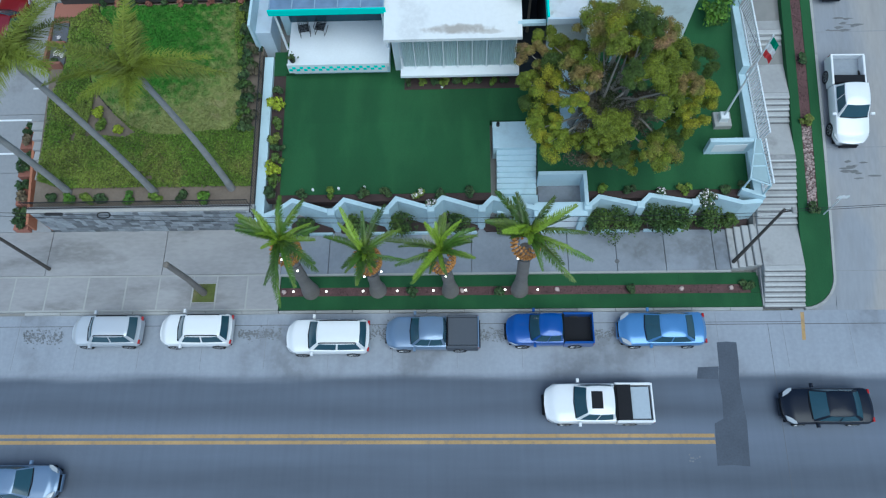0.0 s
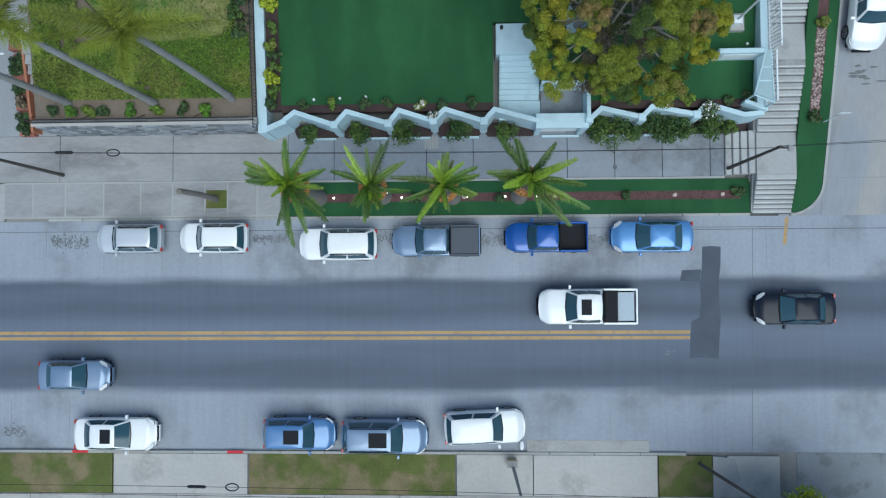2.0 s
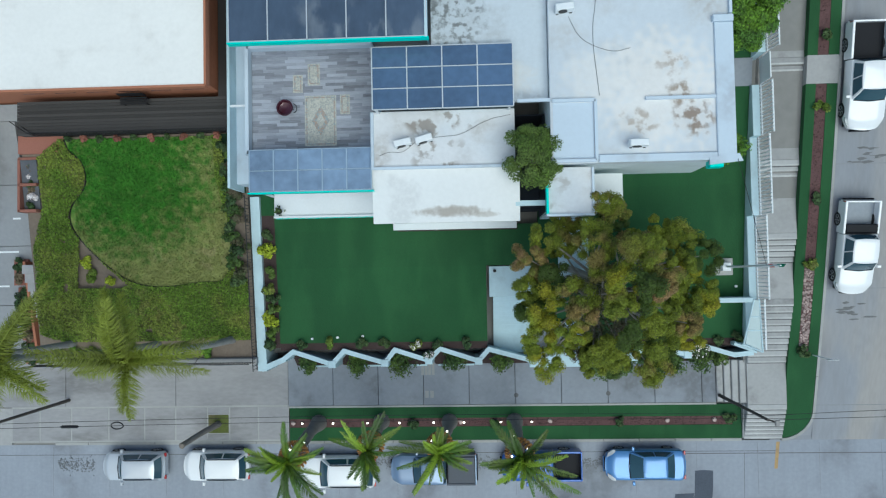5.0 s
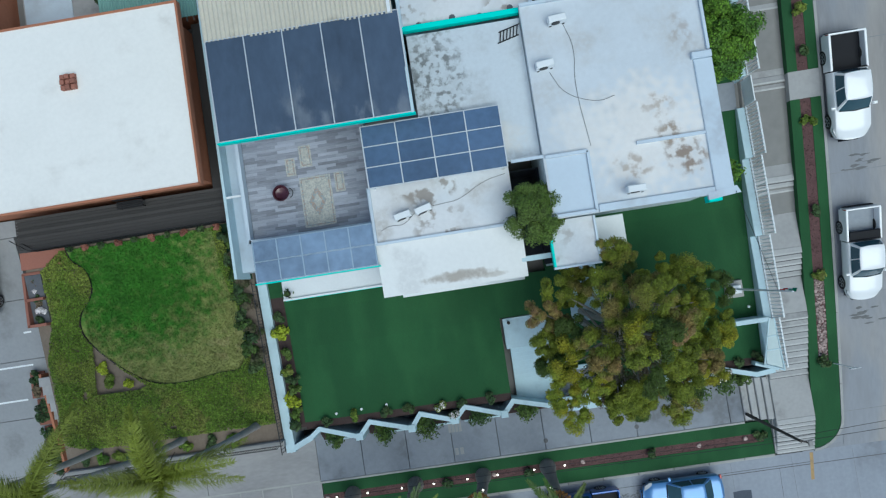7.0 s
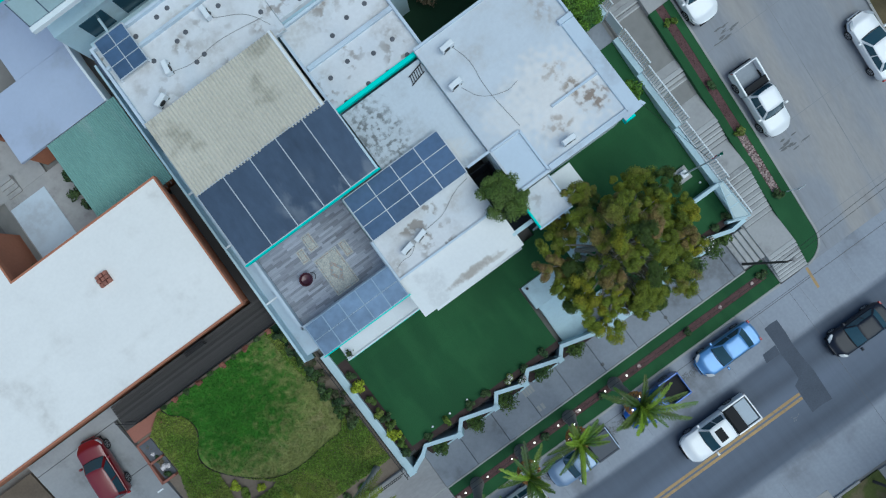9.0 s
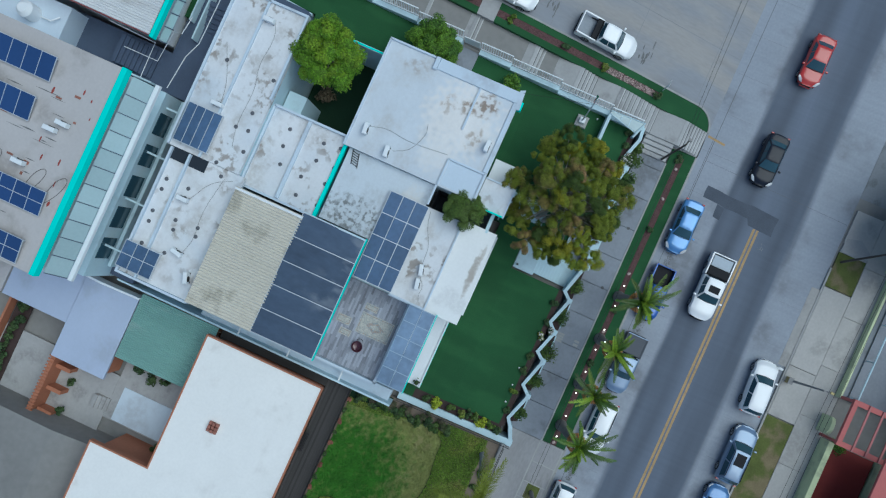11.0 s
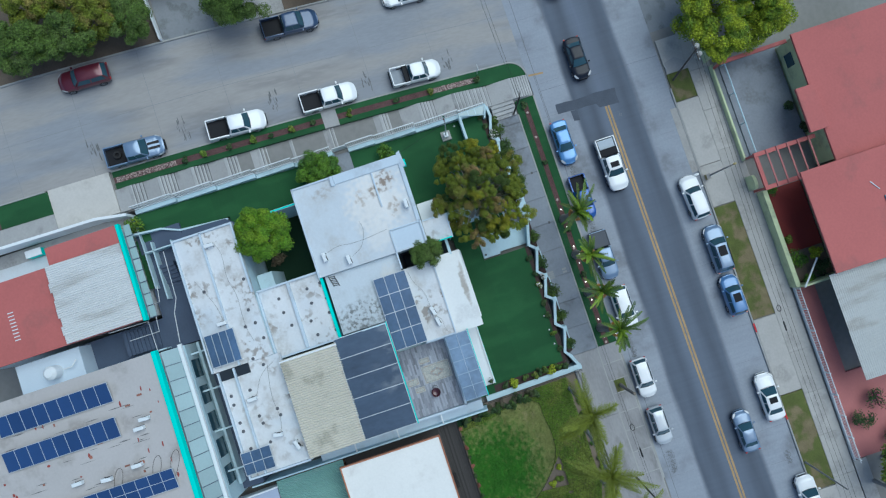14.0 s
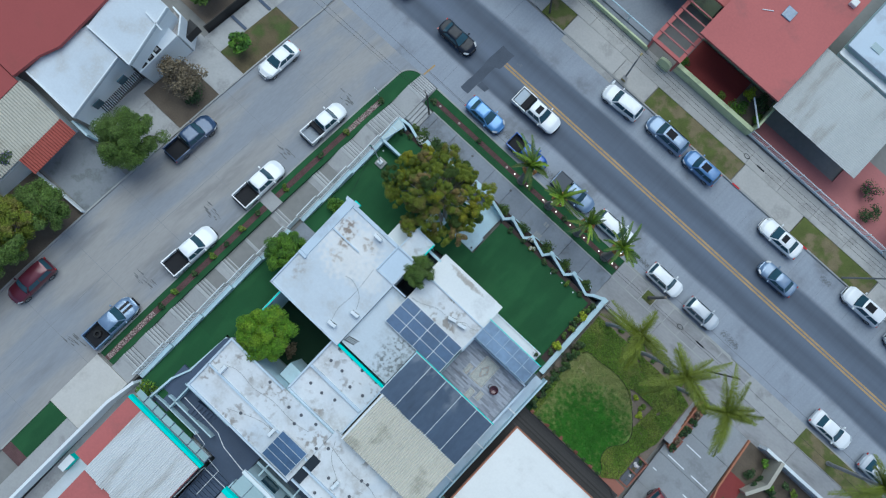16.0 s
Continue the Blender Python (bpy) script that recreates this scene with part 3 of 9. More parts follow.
def leaf_mesh(name, centres, normals, size, material, aspect=1.7, rng=None):
    """Many small folded leaves, each an island of its own."""
    n = len(centres)
    nm = normals / np.maximum(1e-6, np.linalg.norm(normals, axis=1))[:, None]
    r = rng.normal(size=(n, 3))
    u = np.cross(nm, r)
    u /= np.maximum(1e-6, np.linalg.norm(u, axis=1))[:, None]
    w = np.cross(nm, u)
    s = size * rng.uniform(0.65, 1.35, n)[:, None]
    a, b = u * s * 0.5 * aspect, w * s * 0.5
    v = np.stack([centres - a, centres - b + nm * s * 0.12, centres + a, centres + b + nm * s * 0.12], 1).reshape(-1, 3)
    me = bpy.data.meshes.new(name)
    me.vertices.add(4 * n)
    me.vertices.foreach_set("co", v.astype(np.float32).ravel())
    me.loops.add(4 * n)
    me.loops.foreach_set("vertex_index", np.arange(4 * n, dtype=np.int32))
    me.polygons.add(n)
    me.polygons.foreach_set("loop_start", np.arange(0, 4 * n, 4, dtype=np.int32))
    me.update(calc_edges=True)
    me.materials.append(material)
    return me


def crown_points(rng, radius, height, clumps, leaves, clump_r, shell=0.55, lump=0.25):
    """Places and directions of leaves on clumps spread through an uneven dome."""
    c, d = [], []
    for i in range(clumps):
        q = rng.normal(size=3)
        q /= np.linalg.norm(q)
        q[2] = abs(q[2]) * 1.0 if rng.uniform() < 0.8 else q[2] * 0.6
        th = math.atan2(q[1], q[0])
        k = rng.uniform(shell, 1.0) ** 0.7 * (1 + lump * 0.3 * (math.sin(3 * th + 1.3) + 0.8 * math.sin(5 * th + 0.4) + 0.6 * math.sin(8 * th)))
        cc = q * np.array([radius, radius, height]) * k
        r = clump_r * rng.uniform(0.7, 1.3)
        p = rng.normal(size=(leaves, 3))
        p /= np.linalg.norm(p, axis=1)[:, None]
        p[:, 2] = np.where(p[:, 2] < -0.3, -p[:, 2], p[:, 2])
        c.append(cc + p * r * rng.uniform(0.55, 1.08, (leaves, 1)) * np.array([1, 1, 0.8]))
        d.append(p + rng.normal(size=(leaves, 3)) * 0.45 + np.array([0, 0, 0.35]))
    return np.concatenate(c), np.concatenate(d)


def lobed_tree(name, label, x, y, z, crown_z, radius, height, materials, seed, lean, gap, leaves=470, leaf=0.044):
    """A broad many-stemmed tree: each limb ends in a rounded lobe of small leaf tufts, with dark gaps between the lobes."""
    rng = np.random.default_rng(seed)
    t = thing(name, label, "tree", (x, y, z))
    H = crown_z - z
    lobes = []
    for n, rad, zz, size in ((15, 0.74, -0.13, 0.15), (19, 0.88, 0.06, 0.155), (13, 0.62, 0.40, 0.16), (8, 0.36, 0.66, 0.165), (3, 0.13, 0.80, 0.165)):
        for k in range(n):
            a = 2 * math.pi * (k + rng.uniform(-0.3, 0.3)) / n + seed + rad
            rr = radius * rad * rng.uniform(0.86, 1.1)
            p = Vector((rr * math.cos(a) * 1.08, rr * math.sin(a) * 0.93, height * (zz + rng.uniform(-0.16, 0.2))))
            if (p.xy - Vector(gap)).length > (0.8 if zz < 0.1 else 0.55):
                lobes.append((p, radius * size * rng.uniform(0.75, 1.3)))
    g = Geo()
    for s in range(3):
        a = 2.1 * s + seed
        g.tube([(0.3 * math.cos(a), 0.3 * math.sin(a), -0.1), (0.5 * math.cos(a) + lean[0] * 0.4, 0.5 * math.sin(a) + lean[1] * 0.4, H * 0.5), (lean[0] + 0.8 * math.cos(a), lean[1] + 0.8 * math.sin(a), H)], [0.2, 0.15, 0.09])
    shade = (0, 0, 1, 0, 2, 0, 3, 0, 1, 2, 0, 0, 3)
    for i, (p, r) in enumerate(lobes):
        a = 2.1 * (i % 3) + seed
        st = Vector((lean[0] + 0.8 * math.cos(a), lean[1] + 0.8 * math.sin(a), H)) * (0.65 + 0.3 * rng.uniform())
        e = p + Vector((lean[0], lean[1], H))
        g.tube([st, (st + e) / 2 + Vector((0, 0, 0.2)), e], [0.085, 0.055, 0.02], 6)
        c, d = [], []
        for k in range(17):
            q = rng.normal(size=3)
            q /= np.linalg.norm(q)
            q[2] = abs(q[2]) if rng.uniform() < 0.8 else q[2]
            cc = np.array(p) + q * r * np.array([1, 1, 0.8]) * rng.uniform(0.7, 1.05)
            v = rng.normal(size=(leaves, 3))
            v /= np.linalg.norm(v, axis=1)[:, None]
            v[:, 2] = np.where(v[:, 2] < -0.2, -v[:, 2], v[:, 2])
            c.append(cc + v * r * rng.uniform(0.22, 0.42) * rng.uniform(0.4, 1.15, (leaves, 1)))
            d.append(v + rng.normal(size=(leaves, 3)) * 0.4 + np.array([0, 0, 0.3]))
        ob = new("leaf_clump", leaf_mesh("leaf_clump", np.concatenate(c), np.concatenate(d), leaf, materials[shade[(i * 5 + seed) % 13]], rng=rng))
        ob.parent, ob.location = t, (lean[0], lean[1], H)
    part("trunk", g, BARKP, t, smooth=True, local=True)
    # sparse inner foliage; its dark twig brown also paints shade between the lobes
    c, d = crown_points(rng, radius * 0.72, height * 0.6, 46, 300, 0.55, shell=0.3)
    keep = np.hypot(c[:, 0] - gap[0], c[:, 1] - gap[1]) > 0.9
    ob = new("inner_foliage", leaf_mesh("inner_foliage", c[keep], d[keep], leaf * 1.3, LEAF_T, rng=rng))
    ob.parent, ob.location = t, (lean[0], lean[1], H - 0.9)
    return t


def tree(name, label, x, y, z, crown_z, radius, height, material, clumps, leaves, clump_r, leaf, seed, trunk_r=0.16, stems=1, bark=None, lump=0.25, squash=(1, 1), lean=(0, 0), group=""):
    """A tree: tapered trunk, limbs that reach into the crown, crown of leaf clumps."""
    rng = np.random.default_rng(seed)
    t = thing(name, label, "tree", (x, y, z), group)
    g = Geo()
    H = crown_z - z
    for s in range(stems):
        a = 2 * math.pi * s / stems + seed
        bx, by = (0.25 * math.cos(a), 0.25 * math.sin(a)) if stems > 1 else (0, 0)
        top = Vector((lean[0] + bx * 4, lean[1] + by * 4, H))
        g.tube([(bx, by, -0.1), (bx * 1.6 + lean[0] * 0.3, by * 1.6 + lean[1] * 0.3, H * 0.45), top], [trunk_r * 1.15, trunk_r * 0.85, trunk_r * 0.5])
        for k in range(5):
            b = a + k * 2.4
            e = top + Vector((math.cos(b) * radius * 0.62, math.sin(b) * radius * 0.62, height * (0.25 + 0.1 * k)))
            st = top * (0.6 + 0.08 * k)
            g.tube([st, (st + e) / 2 + Vector((0, 0, 0.15)), e], [trunk_r * 0.5, trunk_r * 0.3, trunk_r * 0.12], 6)
    part("trunk", g, bark or BARK, t, smooth=True, local=True)
    c, d = crown_points(rng, radius, height, clumps, leaves, clump_r, lump=lump)
    c[:, 0] *= squash[0]
    c[:, 1] *= squash[1]
    me = leaf_mesh("crown", c, d, leaf, material, rng=rng)
    ob = new("crown", me)
    ob.parent, ob.location = t, (lean[0], lean[1], H)
    return t


def shrub(x, y, z, r, h, material, seed, label, name="shrub", leaf=0.11, n=420, group="", blossom=None):
    rng = np.random.default_rng(seed)
    t = thing(name, label, "shrub", (x, y, z), group)
    g = Geo()
    for k in range(4):
        a = k * 1.6 + seed
        g.tube([(0, 0, -0.03), (math.cos(a) * r * 0.4, math.sin(a) * r * 0.4, h * 0.6)], [0.025, 0.01], 5)
    part("stem", g, BARK, t, local=True)
    c, d = crown_points(rng, r * 0.75, h * 0.65, max(5, n // 60), 60, r * 0.42, shell=0.2)
    c[:, 2] = np.maximum(c[:, 2] + h * 0.35, 0.03)
    ob = new("foliage", leaf_mesh("foliage", c, d, leaf, material, rng=rng))
    ob.parent = t
    if blossom:
        k = rng.permutation(len(c))[: len(c) // 4]
        ob = new("blossom", leaf_mesh("blossom", c[k] + np.array([0, 0, 0.06]), d[k], leaf * 0.8, blossom, 1.0, rng))
        ob.parent = t
    return t


def slope(y):
    """Height of the side street, which climbs to the north."""
    y = min(max(0.0, y - 0.2), 62)
    return 0.27 * y - 0.002 * y * y


def lawn_z(y):
    return 2.3 + 0.14 * (y - 5.7) if y < 14 else max(3.46, slope(y) + 0.1)


# ---- ground, streets and pavements ----
def ground_z(x, y):
    if y < 0:
        return -0.03
    if x > 29.6:
        return slope(y) - 0.03
    if x > 25.6:
        return slope(y) - 0.25
    if y < 5.3:
        return -0.03
    if x < -13.3:
        return 0.22 * min(y - 5.3, 30)
    if x < -1.2:
        return min(0.155 * (y - 5.5) + 2.1, 3.2)
    return slope(y) - 0.4 if y < 24 else 2.3


xs = [-400, -200, -100, -60, -40, -30, -20, -13.35, -13.3, -6, -1.25, -1.15, 0, 8, 16, 25.55, 25.65, 29.55, 29.65, 34, 39.8, 45, 60, 90, 160, 400]
ys = [-400, -150, -60, -30, -20, -14, -7, -0.01, 0, 2, 4, 5.25, 5.35, 8, 12, 16, 20, 23.95, 24.05, 28, 32, 36, 40, 46, 52, 58, 62.2, 80, 160, 400]
g = Geo()
g.add([(x, y, ground_z(x, y)) for y in ys for x in xs], [(j * len(xs) + i, j * len(xs) + i + 1, (j + 1) * len(xs) + i + 1, (j + 1) * len(xs) + i) for j in range(len(ys) - 1) for i in range(len(xs) - 1)])
solo("ground", g, GROUND, "pale dusty town ground, climbing a hillside", "ground", kind="structure")

street = thing("road_front", "grey asphalt street between paler concrete parking lanes", "road", (10, -6.5, 0), kind="structure")
part("carriageway", Geo().sheet(-140, 160, -13.0, 0.0, lambda x, y: 0.0, 0.02, 1, 1), ROAD, street)
for off in (-0.155, 0.155):
    part("centre_line", Geo().box(-140, 22.35, -6.57 + off - 0.092, -6.57 + off + 0.092, 0.0, 0.005), YELLOW, street, "worn double yellow line")
for x in [-38 + 3.4 * k for k in range(24)]:
    part("joint", Geo().box(x, x + 0.02, -3.0, -0.15, 0.0, 0.004), JOINTL, street)
for x in [-36.5 + 3.4 * k for k in range(17)]:
    part("joint", Geo().box(x, x + 0.02, -12.8, -10.2, 0.0, 0.004), JOINTL, street)
part("gutter_joint", Geo().box(-30, 27.6, -0.62, -0.59, 0.0, 0.004), JOINT, street)
part("gutter_joint", Geo().box(22.5, 60, -0.75, -0.71, 0.0, 0.004), JOINT, street)
part("crack", Geo().prism([(25.6, -12.9), (25.62, -12.9), (25.88, -0.7), (25.86, -0.7)], 0.0, 0.004), JOINT, street)
part("repair_patch", Geo().prism([(23.05, -2.95), (23.1, -1.7), (23.6, -1.66), (24.11, -1.7), (24.08, -2.7), (23.97, -3.6), (23.98, -4.8), (24.04, -5.7), (23.95, -6.8), (23.87, -7.89), (23.1, -7.82), (22.3, -7.86), (22.36, -6.8), (22.44, -5.83), (22.9, -5.6), (22.98, -4.6), (22.94, -3.62)], 0.0, 0.006), PATCH, street, "dark asphalt repair patch")
part("repair_patch", Geo().prism([(21.85, -3.58), (22.92, -3.62), (23.03, -2.96), (21.97, -3.0)], 0.0, 0.0055), PATCH, street)
for px, py, pw, ph in ((21.0, -7.4, 0.5, 0.35), (-13.9, -1.15, 2.2, 0.4), (4.95, -1.15, 1.1, 0.4), (10.7, -1.2, 1.6, 0.4), (16.8, -1.3, 1.1, 0.35), (-2.1, -1.1, 2.3, 0.3), (-16.5, -12.0, 1.3, 0.3)):
    rng = np.random.default_rng(int(abs(px * 10)))
    gg = Geo()
    for k in range(int(100 * pw) if pw > 0.6 else 12):
        cx, cy, r = px + rng.uniform(0, pw), py + rng.normal() * ph * 0.5, rng.uniform(0.01, 0.05)
        gg.prism([(cx + r * math.cos(a) * rng.uniform(0.7, 1.6), cy + r * math.sin(a)) for a in np.arange(0, 6.2, 0.9)], 0.0, 0.003 + 0.0002 * k)
    part("oil_stain", gg, STAINP, street)
part("lane_mark", Geo().prism([(27.5, -1.6), (27.68, -1.6), (27.85, -0.1), (27.66, -0.1)], 0.0, 0.005), YELLOW, street, "faded yellow kerb mark")

side = thing("road_side", "pale concrete side street climbing the hill", "road", (34, 20, 4.6), kind="structure")
part("carriageway", Geo().sheet(29.6, 39.8, 0, 62, lambda x, y: slope(y), 0.02, 1, 62), CONC, side)
part("carriageway", Geo().sheet(29.6, 39.8, 62, 160, lambda x, y: slope(y), 0.02, 1, 4), CONC, side)
for y in (2.0, 8.5, 15.0, 21.5, 28, 34.5, 41, 47.5):
    part("joint", Geo().sheet(29.6, 39.8, y, y + 0.035, lambda x, y: slope(y) + 0.005, 0.01), JOINTL, side)
part("joint", Geo().sheet(34.4, 34.44, 0, 60, lambda x, y: slope(y) + 0.005, 0.01, 1, 60), JOINTL, side)
for px, py in ((30.4, 15.4), (30.5, 7.3), (30.9, 24.1), (30.6, 32.6), (31.0, 40.6)):
    rng = np.random.default_rng(int(py * 10))
    gg = Geo()
    for k in range(14):
        x, y = px + rng.uniform(-0.3, 1.5), py + rng.uniform(-0.5, 0.5)
        w, h = rng.uniform(0.25, 0.9), rng.uniform(0.02, 0.12)
        gg.prism([(x, y), (x + w * 0.3, y - h * rng.uniform(0.3, 1)), (x + w * 0.8, y - h * 0.3), (x + w, y + h * 0.2), (x + w * 0.6, y + h * rng.uniform(0.4, 1)), (x + w * 0.2, y + h * 0.5)], lambda a, b: slope(b) - 0.01, lambda a, b: slope(b) + 0.004 + 0.0006 * k)
    part("tyre_smear", gg, STAINM, side)

part("corner_fillet", Geo().sheet(27.3, 29.62, 0.0, 2.0, lambda x, y: slope(y) + 0.001, 0.02, 1, 8), CONC, side)
# kerbs
kerbs = thing("kerb_north", "pale concrete kerb along the parking lane", "kerb", (7, 0.07, 0), kind="structure")
for x in np.arange(-14, 25.6, 2.0):
    part("kerb_stone", Geo().box(x + 0.01, min(x + 1.99, 25.7), 0.0, 0.16, -0.05, 0.17, 0.02), KERB, kerbs)
kerbs = thing("kerb_south", "concrete kerb in front of the far pavement", "kerb", (0, -13, 0), kind="structure")
for x in np.arange(-38, 22, 2.5):
    part("kerb_stone", Geo().box(x + 0.01, x + 2.49, -13.16, -13.0, -0.05, 0.16, 0.02), KERB, kerbs)
kerbs = thing("kerb_side", "curved concrete kerb round the planted corner", "kerb", (29.5, 20, 4), kind="structure")
arc = [(27.9 + 1.65 * math.sin(a), 1.7 - 1.65 * math.cos(a)) for a in np.linspace(0, math.pi / 2, 9)]
for a, b in zip(arc[:-1], arc[1:]):
    part("kerb_stone", Geo().wall([a, b], lambda x, y: slope(y) - 0.1, lambda x, y: slope(y) + 0.17, 0.14), KERB, kerbs)
for y in list(np.arange(1.7, 39.6, 2.0)) + [45.6, 47.4, 49.2]:
    part("kerb_stone", Geo().sheet(29.48, 29.62, y, min(y + 1.98, 51), lambda x, y: slope(y) + 0.16, 0.26, 1, 3), KERB, kerbs)
kerbs = thing("kerb_east", "concrete kerb on the far side of the side street", "kerb", (39.8, 20, 4), kind="structure")
for y in np.arange(1.5, 50, 2.5):
    part("kerb_stone", Geo().sheet(39.8, 39.95, y, y + 2.48, lambda x, y: slope(y) + 0.15, 0.25, 1, 3), KERB, kerbs)

# front pavement: slabs with open joints
fw = thing("pavement_front", "grey concrete pavement slabs in front of the gardens", "pavement", (6, 3.5, 0), kind="structure")
for k in range(10):
    x = -0.05 + 2.62 * k
    part("slab", Geo().box(x + 0.015, min(x + 2.605, 24.3), 2.2, 5.5, -0.02, 0.30, 0.01), WALKB, fw)
part("edging", Geo().box(-0.05, 24.3, 2.08, 2.19, -0.02, 0.33, 0.01), KERB, fw)
x = -30.0
for w in (5.6, 5.6, 5.5, 6.6, 6.65):
    part("slab", Geo().box(x + 0.015, x + w - 0.015, 2.25, 4.9, -0.02, 0.26, 0.01), WALKW, fw)
    x += w
for k, x in enumerate([-16.6, -14.9, -13.0, -10.75, -8.6, -6.75, -4.85, -3.55, -1.85]):
    x1 = [-14.9, -13.0, -10.75, -8.6, -6.75, -4.85, -3.55, -1.85, -0.05][k]
    y1 = 2.2
    if k == 6:
        part("slab", Geo().box(x + 0.02, x1 - 0.02, 0.26, 0.62, -0.02, 0.20, 0.01), WALKW, fw)
        part("slab", Geo().box(x + 0.02, x1 - 0.02, 1.75, y1 - 0.06, -0.02, 0.20, 0.01), WALKW, fw)
        part("tree_pit", Geo().box(x + 0.05, x1 - 0.05, 0.66, 1.71, -0.02, 0.205), VERGE, fw, "square of dry grass round a stump")
    else:
        part("slab", Geo().box(x + 0.04, x1 - 0.04, 0.26, y1 - 0.06, -0.02, 0.20, 0.01), WALKW, fw)
part("joint_bed", Geo().box(-16.6, -0.05, 0.165, 2.24, -0.02, 0.193), KERB, fw, "pale mortar in the slab joints")
part("apron", Geo().box(-30, -16.62, 0.02, 2.2, -0.02, 0.15, 0.01), WALK, fw)
mh = Geo()
for k in range(4):
    mh.box(7.7 + 0.2 * k, 7.86 + 0.2 * k, 3.9, 4.6, 0.30, 0.306)
mh.box(7.9, 8.1, 2.6, 3.0, 0.30, 0.306).box(8.2, 8.4, 2.6, 3.0, 0.30, 0.306)
part("drain_cover", mh, KERB, fw, "pale drain grating and meter lids")
for x, y in ((13.1, 2.7), (18.3, 2.75)):
    part("valve_cover", Geo().tube([(x, y, 0.29), (x, y, 0.306)], 0.13, 12), JOINT, fw)

# planted strip with artificial turf and a band of red gravel
strip = thing("verge_front", "artificial turf strip with a red gravel band", "verge", (13, 1.1, 0.1), kind="structure")
for x in np.arange(0.0, 25.6, 4.3):
    part("turf", Geo().box(x, min(x + 4.295, 25.7), 0.17, 0.93, 0, 0.20), TURF, strip)
    part("turf", Geo().box(x, min(x + 4.295, 25.7), 1.42, 2.07, 0, 0.20), TURF, strip)
part("gravel_bed", Geo().box(0.0, 25.7, 0.93, 1.42, 0, 0.175), REDGRAVEL, strip)
part("turf", Geo().box(25.2, 25.7, 0.94, 1.41, 0, 0.20), TURF, strip)
rng = np.random.default_rng(5)


def stones(parent, n, fx, fy, fz, size, material, name="gravel"):
    gg = Geo()
    for k in range(n):
        x, y = fx(), fy()
        r = size * rng.uniform(0.6, 1.4)
        gg.ball((x, y, fz(x, y) + r * 0.2), r, 6, 0.6)
    ob = part(name, gg, material, parent)
    ob["kind"] = "stuff"
    return ob


bump_n = lambda x, y: noise.noise(Vector((x * 2.2, y * 4.0, 0)))
part("broken_ramp", Geo().sheet(13.3, 20.0, -12.99, -12.38, lambda x, y: max(-0.02, 0.025 + 0.17 * (-12.45 - y + 0.12 * bump_n(x, 3)) + 0.015 * bump_n(x, y)), 0.12, 60, 6), WALKS, street, "crumbling concrete ramp at the kerb")
stones(strip, 1500, lambda: rng.uniform(0.1, 25.1), lambda: rng.uniform(0.96, 1.39), lambda x, y: 0.175, 0.035, REDGRAVEL)

# side pavement: landings and flights of steps
sw = thing("pavement_side", "concrete stepped pavement climbing beside the garden fence", "pavement", (26.8, 18, 1), kind="structure")
flights = [(0.15, 2.15, 8, 0.15, 1.0), (4.5, 8.0, 10, 1.0, 2.3), (10.0, 11.5, 5, 2.3, 2.95), (14.2, 15.3, 4, 2.95, 3.5), (18.2, 20.4, 7, 3.5, 4.45),
           (22.6, 24.0, 5, 4.45, 5.05), (25.6, 27.0, 5, 5.05, 5.65), (28.6, 30.0, 5, 5.65, 6.25), (31.6, 33.0, 5, 6.25, 6.8), (34.6, 36.0, 5, 6.8, 7.25), (37.4, 38.6, 4, 7.25, 7.55)]
for i, (y0, y1, n, z0, z1) in enumerate(flights):
    for k in range(n):
        a, b = y0 + (y1 - y0) * k / n, y0 + (y1 - y0) * (k + 1) / n
        part("step", Geo().box(25.78, 27.9, a, b + 0.03, z0 - 0.45, z0 + (z1 - z0) * (k + 1) / n, 0.03), STEPC, sw)
        # dark strip paints the riser's shade; pale strip sets off each tread edge
        part("riser_joint", Geo().box(25.8, 27.88, a - 0.075, a - 0.016, z0 + (z1 - z0) * k / n - 0.05, z0 + (z1 - z0) * k / n + 0.005), JOINT, sw)
        part("nosing", Geo().box(25.8, 27.88, a - 0.015, a + 0.075, z0 + (z1 - z0) * (k + 1) / n - 0.05, z0 + (z1 - z0) * (k + 1) / n + 0.006, 0.01), NOSE, sw)
    end = flights[i + 1][0] if i + 1 < len(flights) else 39.9
    part("landing", Geo().box(25.78, 27.9, y1 + 0.031, end, z1 - 0.6, z1, 0.012), WALK, sw)
for k in range(4):
    part("step", Geo().box(24.32 + 0.37 * k, 24.68 + 0.37 * k, 2.25, 4.6, -0.02, 0.42 + 0.15 * k, 0.03), STEPC, sw)
part("step_wall", Geo().prism([(25.71, 0.2), (25.775, 0.2), (25.775, 4.6), (25.71, 4.6)], 0.0, lambda x, y: 0.25 + 0.15 * (y - 0.2)), WALK, sw)

